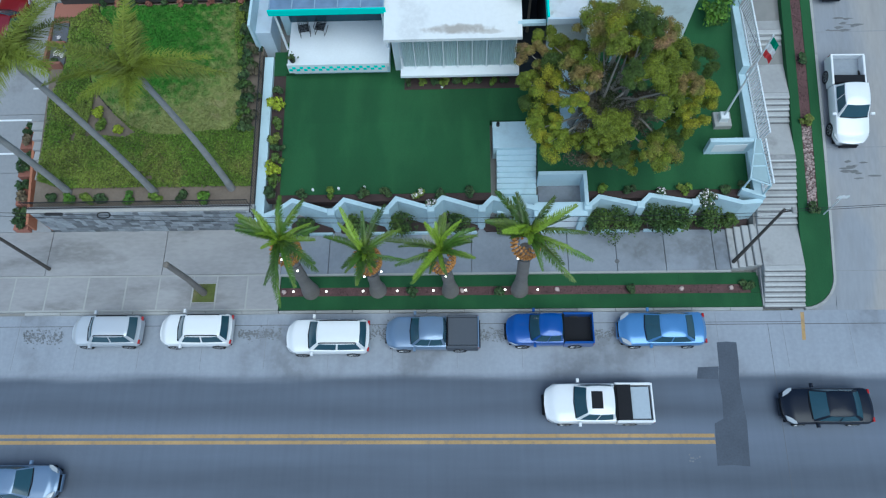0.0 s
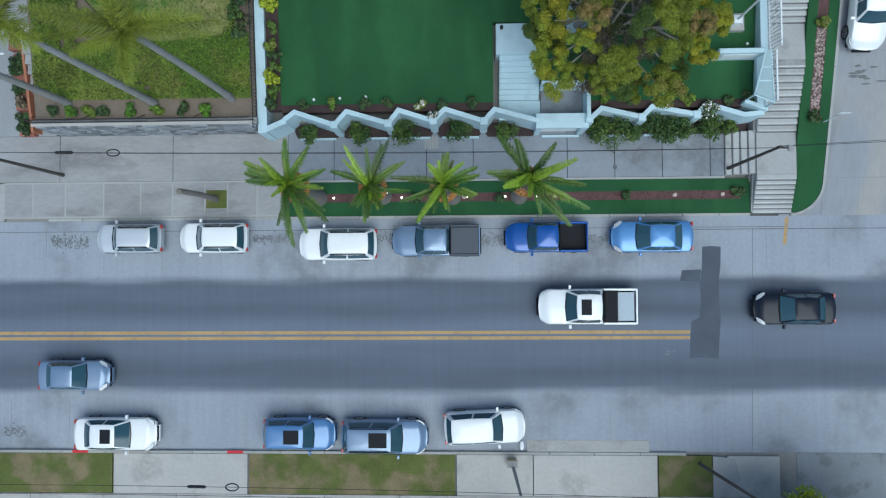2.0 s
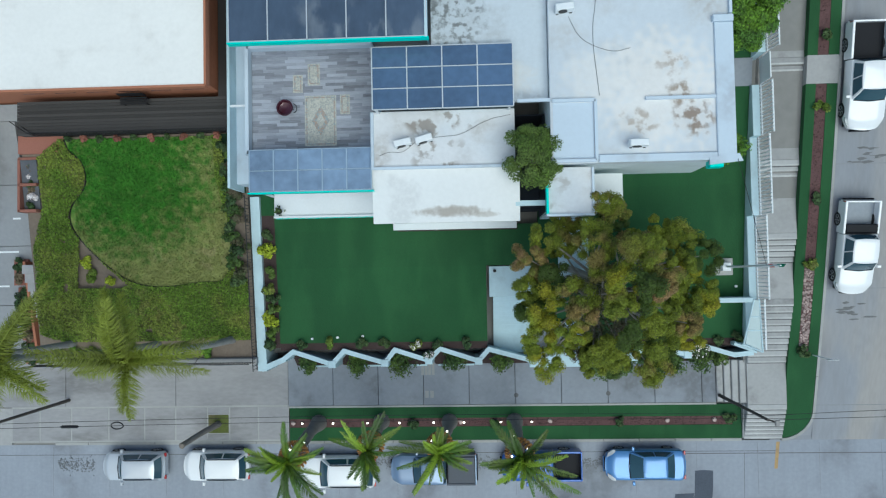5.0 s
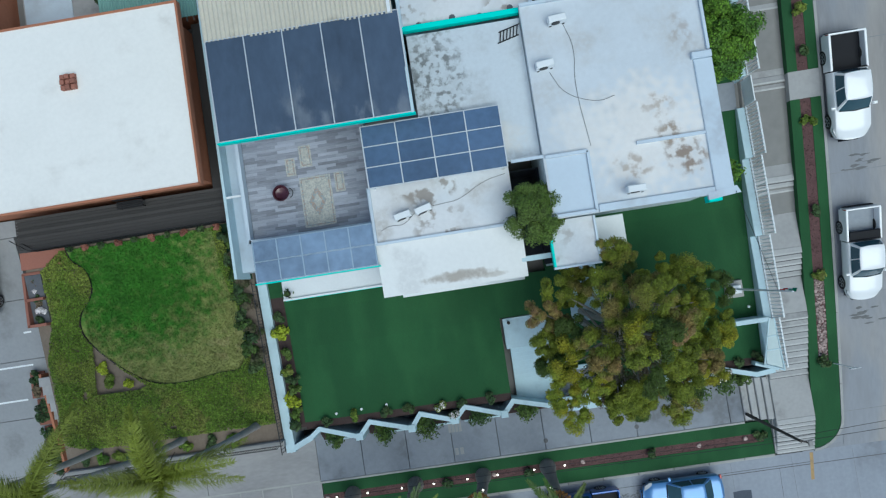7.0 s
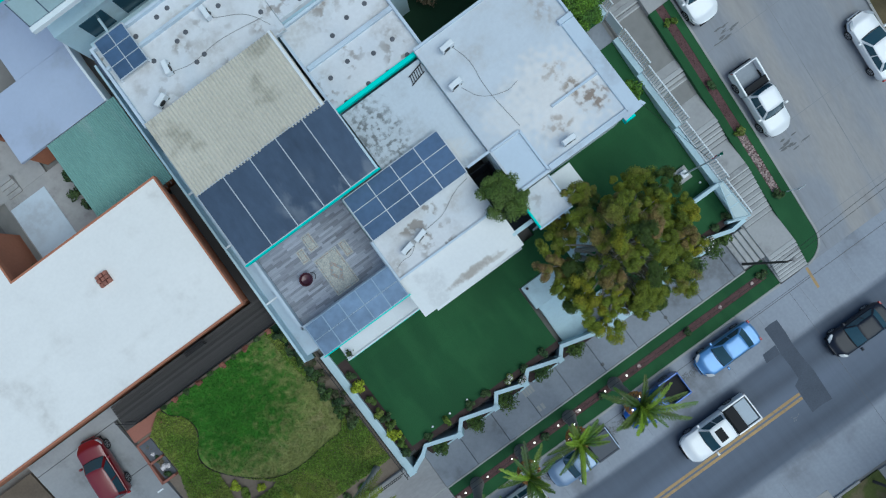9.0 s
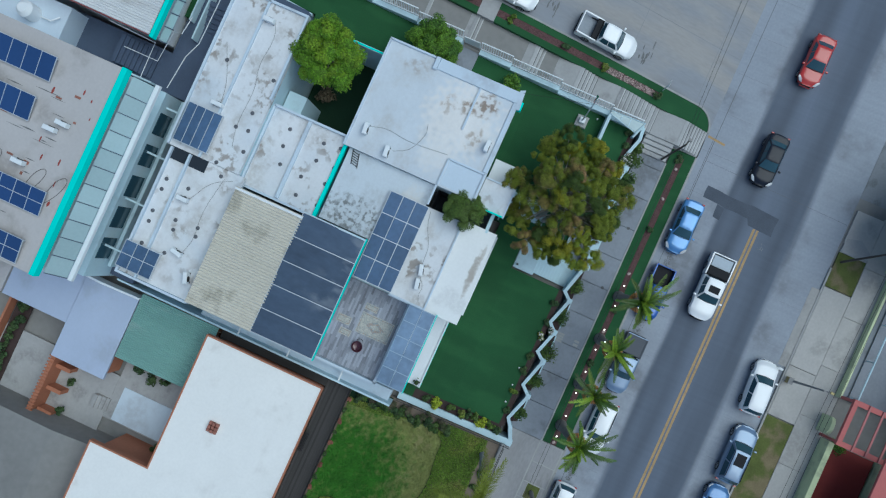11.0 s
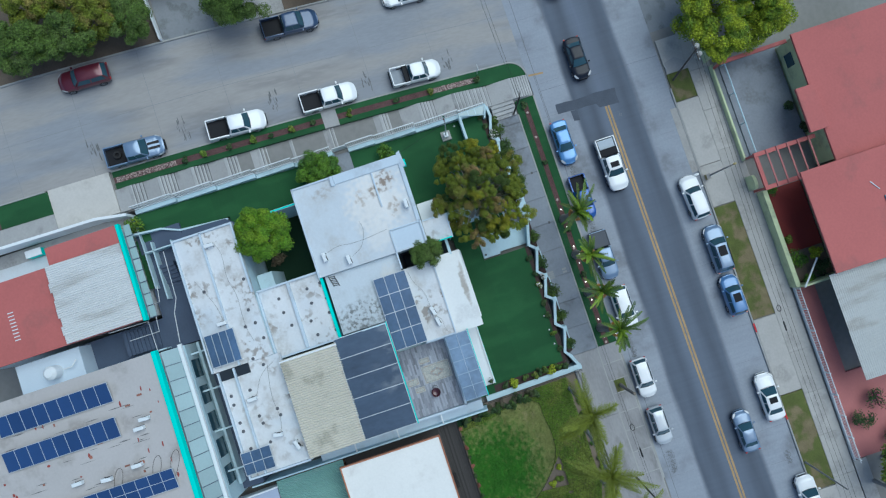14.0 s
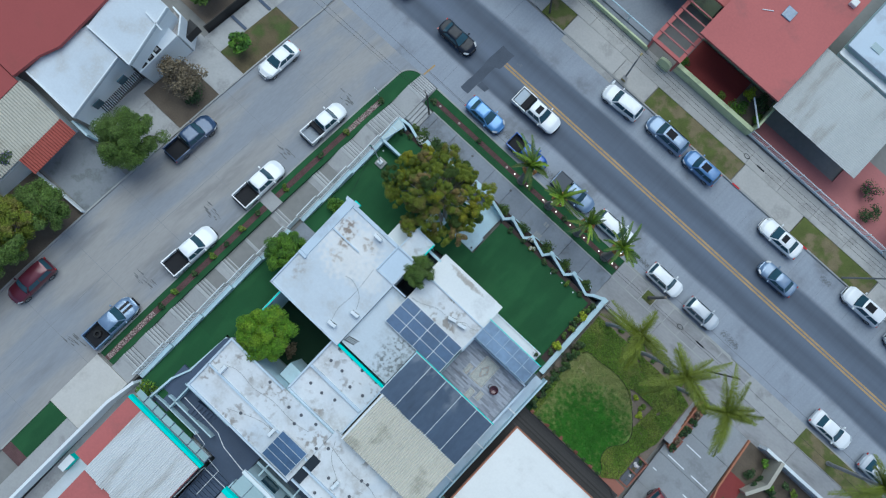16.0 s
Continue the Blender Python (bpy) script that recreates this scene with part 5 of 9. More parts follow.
def pane_roof(name, label, x0, x1, y0, y1, z, nx, ny, m, edge, posts=(), tilt=0.0, rails=ALU, category="pergola", bw=0.025):
    """A glazed roof: frame bars and single panes, on posts."""
    t = thing(name, label, category, ((x0 + x1) / 2, (y0 + y1) / 2, z - 2.2))
    zf = lambda x, y: z + tilt * (y - y0)
    dx, dy = (x1 - x0) / nx, (y1 - y0) / ny
    for i in range(nx):
        for j in range(ny):
            a, b = x0 + dx * i + 0.03, y0 + dy * j + 0.03
            part("pane", Geo().prism([(a, b), (a + dx - 0.06, b), (a + dx - 0.06, b + dy - 0.06), (a, b + dy - 0.06)], lambda x, y: zf(x, y) - 0.02, lambda x, y: zf(x, y) + 0.01), m, t)
    for i in range(nx + 1):
        x = x0 + dx * i
        part("bar", Geo().prism([(x - bw, y0), (x + bw, y0), (x + bw, y1), (x - bw, y1)], lambda x, y: zf(x, y) - 0.06, lambda x, y: zf(x, y) + 0.035), rails, t)
    for j in range(ny + 1):
        y = y0 + dy * j
        for i in range(nx):
            part("bar", Geo().prism([(x0 + dx * i + 0.03, y - 0.02), (x0 + dx * (i + 1) - 0.03, y - 0.02), (x0 + dx * (i + 1) - 0.03, y + 0.02), (x0 + dx * i + 0.03, y + 0.02)], lambda x, y: zf(x, y) - 0.05, lambda x, y: zf(x, y) + 0.025), rails, t)
    if edge:
        part("fascia", Geo().box(x0 - 0.1, x1 + 0.1, y0 - 0.09, y0 - 0.03, z - 0.38, z + 0.02), edge, t, "turquoise fascia board")
    for x, y, zb in posts:
        part("post", Geo().box(x - 0.05, x + 0.05, y - 0.05, y + 0.05, zb, zf(x, y) - 0.06), WHITEP, t)
    return t


pane_roof("terrace_pergola", "light blue glazed pergola roof with turquoise edge", 0.25, 6.1, 13.75, 15.75, 7.9, 5, 2, SOLARL, TEAL, [(0.4, 13.9, 4.5), (5.95, 13.9, 4.5), (0.4, 15.6, 6.5), (5.95, 15.6, 6.5)], rails=ALUB, bw=0.03)
pane_roof("blue_pergola", "dark blue glazed roof in a white frame over the deck", 6.4, 12.8, 17.2, 20.05, 9.3, 4, 3, SOLARD, None, [(6.5, 17.35, 8.0), (12.65, 17.35, 8.0), (12.65, 19.9, 9.0), (6.5, 19.9, 5.9)], 0.02)
pane_roof("panel_roof", "dark blue panel roof with white rafters and turquoise edge", 0.3, 9.0, 20.05, 24.6, 10.75, 5, 1, SOLAR, TEAL, [(0.4, 21.3, 5.9), (8.8, 21.3, 5.9), (0.5, 24.3, 5.9), (8.8, 24.3, 5.9)], 0.02)
cr = thing("beige_roof", "beige corrugated roof sheets on a back wing", "roof", (4.4, 27, 5))
part("wall", Geo().box(0.4, 8.6, 24.7, 29.2, 2.3, 10.5), BLUEW, cr)
for k in range(4):
    part("sheet", Geo().waves(0.25 + 2.12 * k, 2.4 + 2.12 * k, 24.55 - 0.06 * (k % 2), 29.45, lambda x, y: 10.85 + 0.004 * (k % 2) + 0.02 * (y - 24.6), 0.2, 0.05, "y", 0.04), BEIGE, cr)
part("ridge_cap", Geo().box(8.55, 8.7, 24.5, 29.5, 10.7, 10.98), WHITEP, cr)
part("fascia", Geo().box(8.93, 9.05, 20.0, 24.6, 10.45, 10.80), BLUEW, cr)

wing = thing("back_wing", "stained white roofs round a planted courtyard", "house", (10, 30, 5))
part("wall", Geo().box(9.0, 15.0, 24.5, 29.95, 2.3, 8.6), BLUEW, wing)
part("roof", Geo().box(8.9, 15.0, 24.45, 30.0, 8.6, 8.95, 0.02), ROOFW, wing)
part("roof_edge", Geo().box(8.9, 15.1, 24.2, 24.44, 8.75, 9.14, 0.015), TEAL, wing, "turquoise roof edge")
for a in ([(15.0, 24.4), (15.0, 30.0)], [(9.0, 30.0), (15.0, 30.0)], [(8.95, 24.4), (8.95, 30.0)]):
    parapet(wing, a, 8.95, 0.25, 0.16, BLUEROOF)
part("roof_step", Geo().box(9.1, 14.9, 27.1, 27.35, 8.953, 9.2, 0.02), BLUEROOF, wing)
dot = Geo().tube([(0, 0, 0), (0, 0, 0.04), (0, 0, 0.055)], [0.15, 0.14, 0.09], 8).mesh("drain_block", DRAIN)
for x, row in ((13.95, (28.39, 25.79, 24.56)), (12.65, (28.35, 25.78, 24.41)), (11.25, (28.0, 26.3, 24.55)), (9.75, (26.1, 24.44))):
    for y in row:
        piece("drain_block", dot, Matrix.Translation((x + 0.12 * math.sin(9 * y), y, 8.95)), wing)
part("wall", Geo().box(0.1, 21.3, 30.1, 34.9, 2.3, 9.6), BLUEW, wing)
# facing added over the pale wall to paint its shade
part("alley_face", Geo().box(0.3, 21.2, 34.91, 35.0, 2.3, 9.5), DARKG, wing, "thin facing above the alley with the wall's shade painted navy")
part("roof", Geo().box(0.0, 9.45, 29.5, 35.1, 9.6, 9.9, 0.02), ROOFW, wing)
part("roof", Geo().box(9.46, 21.4, 30.05, 35.5, 9.6, 10.0, 0.02), ROOFW, wing)
for a in ([(0.05, 29.6), (0.05, 35.0), (9.4, 35.0)], [(9.5, 35.4), (21.3, 35.4), (21.3, 30.1), (15.1, 30.1)], [(9.5, 33.0), (21.3, 32.95)], [(0.1, 33.6), (9.4, 33.6)]):
    parapet(wing, a, 9.9, 0.3, 0.16, BLUEROOF)
for x, y in ((13.72, 30.9), (12.42, 31.57), (12.49, 30.66), (11.05, 30.36), (9.63, 31.78), (16.37, 34.07), (16.36, 30.5), (8.88, 31.11), (7.18, 34.53), (7.18, 32.85), (6.4, 34.55), (6.49, 32.81), (4.8, 34.5), (4.85, 32.75), (4.03, 34.44), (4.18, 32.62), (4.98, 31.1), (4.39, 30.99), (2.46, 34.26), (2.48, 32.51)):
    piece("drain_block", dot, Matrix.Translation((x, y, 9.9 if x < 9.4 else 10.0)), wing)
lad = thing("roof_ladder", "dark metal ladder rack lying on the flat roof", "ladder", (13.8, 23.35, 9.0))
for d in (0.0, 0.5):
    part("stile", Geo().tube([(13.25 + 0.22 * d, 22.95 + d, 9.05), (14.25 + 0.22 * d, 23.2 + d, 9.05)], 0.03, 6), METALB, lad)
for k in range(6):
    part("rung", Geo().tube([(13.35 + 0.16 * k, 22.97 + 0.04 * k, 9.06), (13.46 + 0.16 * k, 23.47 + 0.04 * k, 9.06)], 0.025, 6), METALB, lad)
# the courtyard's deep shade is put into the floor colour
part("court_floor", Geo().box(15.1, 21.3, 24.45, 30.0, 2.2, 3.2), COURTT, wing, "courtyard turf floor with deep shade painted into its green")
part("court_wall", Geo().wall([(21.3, 24.5), (21.3, 30.0)], 2.3, 9.0, 0.2), BLUEW, wing)
part("court_coping", Geo().wall([(21.3, 24.5), (21.3, 30.0)], 9.004, 9.07, 0.12), TEAL, wing)
part("court_stair", Geo().box(15.1, 16.5, 28.6, 30.0, 3.2, 7.6), BLUEW, wing)
for x0, x1 in ((9.9, 12.7), (0.45, 2.35)):
    pane_roof("roof_light", "blue glazed roof light in a white frame", x0, x1, 32.55, 35.1, 10.35, 1 if x0 > 5 else 2, 4 if x0 > 5 else 3, SOLARD, None, [(x0, 32.6, 9.9), (x1, 32.6, 9.9), (x0, 35.05, 9.9), (x1, 35.05, 9.9)], 0.02, category="roof light")
# no hole is cut; the sheet's colour paints the dark inside
part("hatch", Geo().box(8.6, 9.8, 32.3, 35.2, 9.904, 9.93), COURTN, wing, "flat sheet painted with the dark depth of a roof opening")


def ac_unit(x, y, z, turn):
    t = thing("air_conditioner", "white outdoor air conditioner unit on the flat roof", "air conditioner", (0, 0, 0), "roof air conditioners")
    part("casing", Geo().box(-0.4, 0.4, -0.15, 0.15, 0.06, 0.56, 0.03), WHITEP, t, local=True)
    part("grille", Geo().tube([(-0.08, -0.18, 0.31), (-0.08, -0.15, 0.31)], 0.2, 14), METALB, t, local=True)
    for s in (-0.3, 0.3):
        part("foot", Geo().box(s - 0.05, s + 0.05, -0.18, 0.18, 0, 0.06), TRIMB, t, local=True)
    t.matrix_basis = pose(x, y, z, 0, 0, turn)
    return t


for x, y, z, a in ((15.95, 23.35, 9.5, 5), (15.1, 21.4, 9.5, 5), (18.15, 15.25, 9.72, 0), (7.65, 15.85, 8.0, 12), (8.65, 16.0, 8.0, 15), (20.0, 32.4, 10.0, 90), (13.3, 33.3, 10.0, 90), (6.4, 32.8, 9.9, 90), (1.6, 30.3, 9.9, 20), (2.9, 31.6, 9.9, 80)):
    ac_unit(x, y, z, a)

# roof cables and pipes
for k, (z, pts_) in enumerate(((8.03, [(12.7, 17.1), (11.6, 16.9), (10.4, 16.2), (9.6, 16.15), (8.9, 16.1)]), (8.03, [(8.2, 15.9), (7.6, 15.4), (7.0, 15.5), (6.5, 15.3)]), (9.53, [(16.2, 23.3), (16.6, 22.0), (16.3, 20.4), (16.6, 17.5)]), (9.53, [(15.3, 21.1), (15.8, 20.0), (17.2, 19.4), (18.0, 19.6)]),
                               (10.03, [(20.0, 32.0), (19.0, 31.6), (16.8, 31.9), (15.4, 31.4), (12.5, 31.6), (11.0, 31.2)]), (10.03, [(17.5, 34.6), (15.0, 33.4), (13.4, 33.2)]), (9.93, [(8.9, 30.2), (8.2, 31.6), (6.6, 32.4), (6.2, 32.8)]), (9.93, [(2.9, 31.4), (4.2, 31.0), (6.0, 31.3), (8.8, 30.8)]))):
    sm = [Vector((x, y, z)) for x, y in pts_]
    for _ in range(2):
        sm = [sm[0]] + [q for a, b in zip(sm[:-1], sm[1:]) for q in (a.lerp(b, 0.25), a.lerp(b, 0.75))] + [sm[-1]]
    solo("roof_cable", Geo().tube(sm, 0.01, 5), JOINT, "dark cable snaking over the white roof", "cable", "roof cables")

# deck furniture
t = thing("fire_pit", "round dark red metal fire pit with a handle", "fire pit", (1.6, 18.1, 6.01))
part("bowl", Geo().rings([[(r * math.cos(a), r * math.sin(a), z) for a in np.arange(0, 6.28, 0.45)] for r, z in ((0.2, 0.18), (0.38, 0.35), (0.42, 0.5), (0.36, 0.5), (0.3, 0.36), (0.05, 0.3))]), P_PIT, t, smooth=True, local=True)
part("handle", Geo().tube([(0.4 + 0.22 * math.sin(a), 0.24 * math.cos(a) - 0.05, 0.5) for a in np.linspace(0.2, 2.9, 8)], 0.02, 6), METALB, t, local=True)
for k in range(3):
    part("leg", Geo().tube([(0.25 * math.cos(2.1 * k), 0.25 * math.sin(2.1 * k), 0.25), (0.33 * math.cos(2.1 * k), 0.33 * math.sin(2.1 * k), 0)], 0.02, 6), METALB, t, local=True)
for x, y, w, h, big in ((3.3, 17.5, 1.6, 2.55, 1), (2.98, 19.85, 0.62, 1.1, 0), (2.16, 19.4, 0.5, 0.9, 0), (4.54, 18.3, 0.5, 1.0, 0)):
    t = thing("rug", "faded patterned rug on the deck tiles", "rug", (x, y, 6.01), "deck rugs")
    part("field", Geo().box(x - w / 2, x + w / 2, y - h / 2, y + h / 2, 6.01, 6.022), RUGA, t)
    part("border", Geo().wall([(x - w / 2 + .1, y - h / 2 + .1), (x + w / 2 - .1, y - h / 2 + .1), (x + w / 2 - .1, y + h / 2 - .1), (x - w / 2 + .1, y + h / 2 - .1), (x - w / 2 + .1, y - h / 2 + .12)], 6.022, 6.026, 0.06), RUGB, t)
    if big:
        part("medallion", Geo().prism([(x, y - 0.75), (x + 0.45, y), (x, y + 0.75), (x - 0.45, y)], 6.022, 6.028), RUGB, t)
        part("medallion", Geo().prism([(x, y - 0.4), (x + 0.22, y), (x, y + 0.4), (x - 0.22, y)], 6.028, 6.032), RUGA, t)


def porch_chair(x, y, turn):
    t = thing("rocking_chair", "black metal rocking chair on the white terrace", "chair", (0, 0, 0), "terrace chairs")
    for s in (-0.27, 0.27):
        part("side_frame", Geo().tube([(s, -0.35, 0.05), (s, 0.0, 0.0), (s, 0.4, 0.06)], 0.018, 6).tube([(s, -0.28, 0.03), (s, -0.28, 0.62), (s, 0.25, 0.62)], 0.018, 6), METALB, t, local=True)
    for k in range(6):
        part("seat_slat", Geo().box(-0.27, 0.27, -0.27 + 0.09 * k, -0.21 + 0.09 * k, 0.4, 0.425), METALB, t, local=True)
    for k in range(5):
        part("back_slat", Geo().tube([(-0.2 + 0.1 * k, 0.26, 0.42), (-0.2 + 0.1 * k, 0.42, 0.98)], 0.015, 5), METALB, t, local=True)
    part("back_rail", Geo().tube([(-0.28, 0.26, 0.42), (-0.27, 0.43, 1.0), (0.27, 0.43, 1.0), (0.28, 0.26, 0.42)], 0.018, 6), METALB, t, local=True)
    t.matrix_basis = pose(x, y, 4.5, 0, 0, turn)


porch_chair(1.3, 15.0, 10)
porch_chair(2.2, 15.1, -12)
for x, y in ((0.75, 13.1),):
    t = thing("flower_pot", "small dark flower pot with a trailing plant", "pot", (x, y, 4.5))
    part("pot", Geo().tube([(x, y, 4.5), (x, y, 4.75)], [0.13, 0.18], 10), METALB, t)
    rng2 = np.random.default_rng(3)
    ob = new("plant", leaf_mesh("plant", rng2.normal(size=(60, 3)) * 0.1 + np.array([0, 0, 0.34]), rng2.normal(size=(60, 3)), 0.09, LEAF_D, rng=rng2))
    ob.parent = t


# ---- neighbours to the north ----
def pv_row(x0, y0, y1, z, n, mid=False):
    t = thing("solar_array", "row of framed blue photovoltaic panels tilted on a rack", "solar panels", (x0 + 0.8, (y0 + y1) / 2, z), "rooftop solar rows")
    d = (y1 - y0) / n
    for k in range(n):
        a = y0 + d * k
        zt = lambda x, y: z + 0.2 + 0.16 * (x - x0)
        part("panel", Geo().prism([(x0, a + 0.02), (x0 + 1.65, a + 0.02), (x0 + 1.65, a + d - 0.02), (x0, a + d - 0.02)], lambda x, y: zt(x, y) - 0.04, zt), PVBLUE, t)
        part("panel_frame", Geo().prism([(x0, a - 0.02), (x0 + 1.65, a - 0.02), (x0 + 1.65, a + 0.02), (x0, a + 0.02)], lambda x, y: zt(x, y) - 0.04, lambda x, y: zt(x, y) + 0.012), ALU, t)
    for u in (0.0, 0.8, 1.61) if mid else (0.0, 1.61):
        part("panel_frame", Geo().prism([(x0 + u, y0), (x0 + u + 0.04, y0), (x0 + u + 0.04, y1), (x0 + u, y1)], lambda x, y: z + 0.12 + 0.16 * u, lambda x, y: z + 0.214 + 0.16 * u), ALU, t)
    for y in (y0 + 0.1, y1 - 0.1):
        part("rack_leg", Geo().box(x0 + 1.5, x0 + 1.56, y, y + 0.05, z, z + 0.4), ALU, t)
        part("rack_leg", Geo().box(x0 + 0.1, x0 + 0.16, y, y + 0.05, z, z + 0.2), ALU, t)


nb = thing("white_building", "tall white building with turquoise roof edge and glazed awning", "building", (5.5, 46, 7))
part("wall", Geo().box(-1.4, 12.5, 38.2, 56, 2.3, 13.8), WHITEP, nb)
part("roof", Geo().box(-1.6, 12.7, 38.1, 56, 13.8, 14.2, 0.02), ROOFG, nb, "dusty grey flat roof")
part("roof_edge", Geo().box(-1.6, 12.75, 37.72, 38.09, 13.7, 14.35, 0.03), TEAL, nb, "turquoise roof edge")
for k in range(11):
    x = -1.3 + 1.26 * k
    part("awning_pane", Geo().prism([(x, 36.75), (x + 1.2, 36.75), (x + 1.2, 37.65), (x, 37.65)], lambda x, y: 12.3 + 1.3 * (y - 36.75), lambda x, y: 12.34 + 1.3 * (y - 36.75)), GLASSR, nb)
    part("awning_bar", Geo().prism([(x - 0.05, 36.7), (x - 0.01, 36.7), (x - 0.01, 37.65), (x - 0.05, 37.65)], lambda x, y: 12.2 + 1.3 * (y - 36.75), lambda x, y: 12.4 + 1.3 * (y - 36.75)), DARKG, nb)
part("awning_beam", Geo().box(-1.4, 12.7, 36.4, 36.7, 12.0, 12.35, 0.02), WHITEP, nb)
part("upper_floor", Geo().box(-1.4, 12.6, 37.2, 38.2, 2.3, 9.6), BLUEW, nb)
for k in range(5):
    part("window", Geo().box(0 + 2.4 * k, 1.6 + 2.4 * k, 37.16, 37.198, 7.4, 9.2), CGLASS, nb)
for x0, y0, n in ((9.95, 42.0, 9), (7.15, 42.2, 9), (1.95, 39.0, 12), (-1.35, 39.1, 12)):
    pv_row(x0, y0, y0 + 1.04 * n, 14.2, n, x0 < 3)
for x, y, a in ((7.3, 40.6, 90), (4.6, 41.6, 90), (4.3, 44.2, 85), (4.7, 46.5, 90), (7.9, 40.0, 88)):
    ac_unit(x, y, 14.2, a)
r_ = np.random.default_rng(12)
for k in range(26):
    x, y = r_.uniform(-0.5, 12), r_.uniform(38.6, 50)
    g = Geo().box(x, x + r_.uniform(0.1, 0.25), y, y + r_.uniform(0.1, 0.5), 14.2, 14.24)
    part("loose_brick", g, BRICK, nb)
for y in (38.8, 40.3, 43.5):
    part("cable", Geo().tube([(3 + 1.4 * math.sin(a) + 0.25 * a, y + 0.5 * math.cos(1.3 * a), 14.215) for a in np.linspace(0, 5, 16)], 0.015, 4), METALB, nb)

rh = thing("red_roof_house", "house with red sealed roof and white corrugated sheets", "house", (20, 46, 7))
part("wall", Geo().box(16.0, 22.4, 39.6, 56, 2.3, 10.2), WHITEP, rh)
part("wall", Geo().box(22.41, 24.0, 39.6, 45.7, 2.3, 10.2), WHITEP, rh)
part("yard", Geo().box(22.5, 24.24, 45.9, 60, 2.3, 7.6), ROOFE, rh, "blue-grey yard floor")
part("roof", Geo().box(15.7, 22.6, 39.5, 56, 10.2, 10.5, 0.02), REDROOF, rh, "red sealed flat roof")
part("roof", Geo().box(22.605, 24.2, 39.5, 45.9, 10.2, 10.5, 0.02), REDROOF, rh)
part("roof_edge", Geo().box(15.6, 24.2, 39.2, 39.49, 10.1, 10.65, 0.03), TEAL, rh, "turquoise roof edge")
for k in range(9):
    part("sheet", Geo().waves(15.75 + 0.76 * k, 16.53 + 0.76 * k, 39.55, 46.2 + 0.09 * math.sin(2.3 * k), lambda x, y: 10.60 + 0.012 * (k % 2) + 0.03 * (y - 39.5), 0.19, 0.035, "y", 0.05), WHITEC, rh, "worn white corrugated sheet")
for k in range(9):
    part("skylight_rung", Geo().box(17.4 + 0.3 * k, 17.48 + 0.3 * k, 50.0, 50.5, 10.5, 10.56), WHITEP, rh)
for k in range(8):
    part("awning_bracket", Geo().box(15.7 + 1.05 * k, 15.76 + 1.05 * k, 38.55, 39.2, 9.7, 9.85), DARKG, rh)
    part("awning_pane", Geo().box(15.78 + 1.05 * k, 16.73 + 1.05 * k, 38.6, 39.18, 9.76, 9.8), GLASSR, rh)

rr = np.random.default_rng(31)
for k in range(40):
    x, y, a, b = rr.uniform(-1.2, 11.5), rr.uniform(38.6, 55), rr.uniform(0.06, 0.28), rr.uniform(0.04, 0.14)
    part("rust_mark", Geo().prism([(x + a * rr.uniform(0.6, 1.2) * math.cos(t), y + b * rr.uniform(0.6, 1.2) * math.sin(t)) for t in np.arange(0, 6.2, 0.9)], 14.19, 14.203 + 0.0006 * k), RUST, nb)
gg = Geo()
for k in range(70):
    x, y, a, b = rr.uniform(-1.2, 11.0), rr.uniform(40, 55), rr.uniform(0.2, 0.8), rr.uniform(0.02, 0.05)
    gg.prism([(x - b, y), (x, y - a), (x + b, y), (x, y + a)], 14.19, 14.2025 + 0.0003 * k)
part("dirt_streaks", gg, STAINM, nb, "dark dirt streaks along the roof ribs")
al = thing("alley", "navy alley with stairs and white handrails, shade in its colour", "alley", (13, 38, 7), kind="structure")
# alley floors and steps: shade is painted in with the navy
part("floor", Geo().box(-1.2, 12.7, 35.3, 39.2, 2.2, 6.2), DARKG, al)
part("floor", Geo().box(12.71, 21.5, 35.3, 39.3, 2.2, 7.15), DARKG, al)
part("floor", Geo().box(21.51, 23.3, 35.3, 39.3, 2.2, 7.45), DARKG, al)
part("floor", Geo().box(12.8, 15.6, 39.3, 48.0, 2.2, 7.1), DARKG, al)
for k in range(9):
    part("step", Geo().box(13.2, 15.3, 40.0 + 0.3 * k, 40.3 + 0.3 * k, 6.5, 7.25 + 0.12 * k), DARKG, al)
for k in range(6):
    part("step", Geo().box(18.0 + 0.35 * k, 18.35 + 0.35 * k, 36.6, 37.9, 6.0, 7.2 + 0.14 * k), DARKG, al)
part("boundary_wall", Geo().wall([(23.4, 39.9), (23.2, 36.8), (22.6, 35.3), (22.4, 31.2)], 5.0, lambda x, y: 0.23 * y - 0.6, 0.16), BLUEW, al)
# dark slab painting the shadow line between wall and wing
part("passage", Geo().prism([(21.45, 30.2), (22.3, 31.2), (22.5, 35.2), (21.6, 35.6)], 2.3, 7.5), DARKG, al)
part("alley_wall", Geo().box(17.0, 22.3, 37.9, 38.02, 5.0, 8.1, 0.02), BLUEW, al)
part("alley_wall", Geo().box(16.6, 21.9, 36.1, 36.2, 5.0, 8.3, 0.02), BLUEW, al)
part("alley_wall", Geo().wall([(24.9, 38.9), (22.3, 38.75), (18.2, 38.75)], 5.0, 8.0, 0.1), BLUEW, al)
part("alley_wall", Geo().wall([(21.5, 35.5), (21.5, 38.7)], 5.0, 8.1, 0.12), BLUEW, al)
part("alley_wall", Geo().wall([(-0.5, 36.9), (12.6, 36.9)], 5.0, 7.4, 0.25), BLUEW, al)
for x in (1.0, 4.6, 8.2, 11.6):
    part("tie_beam", Geo().box(x, x + 0.14, 35.0, 38.2, 8.6, 8.75), BLUEW, al)
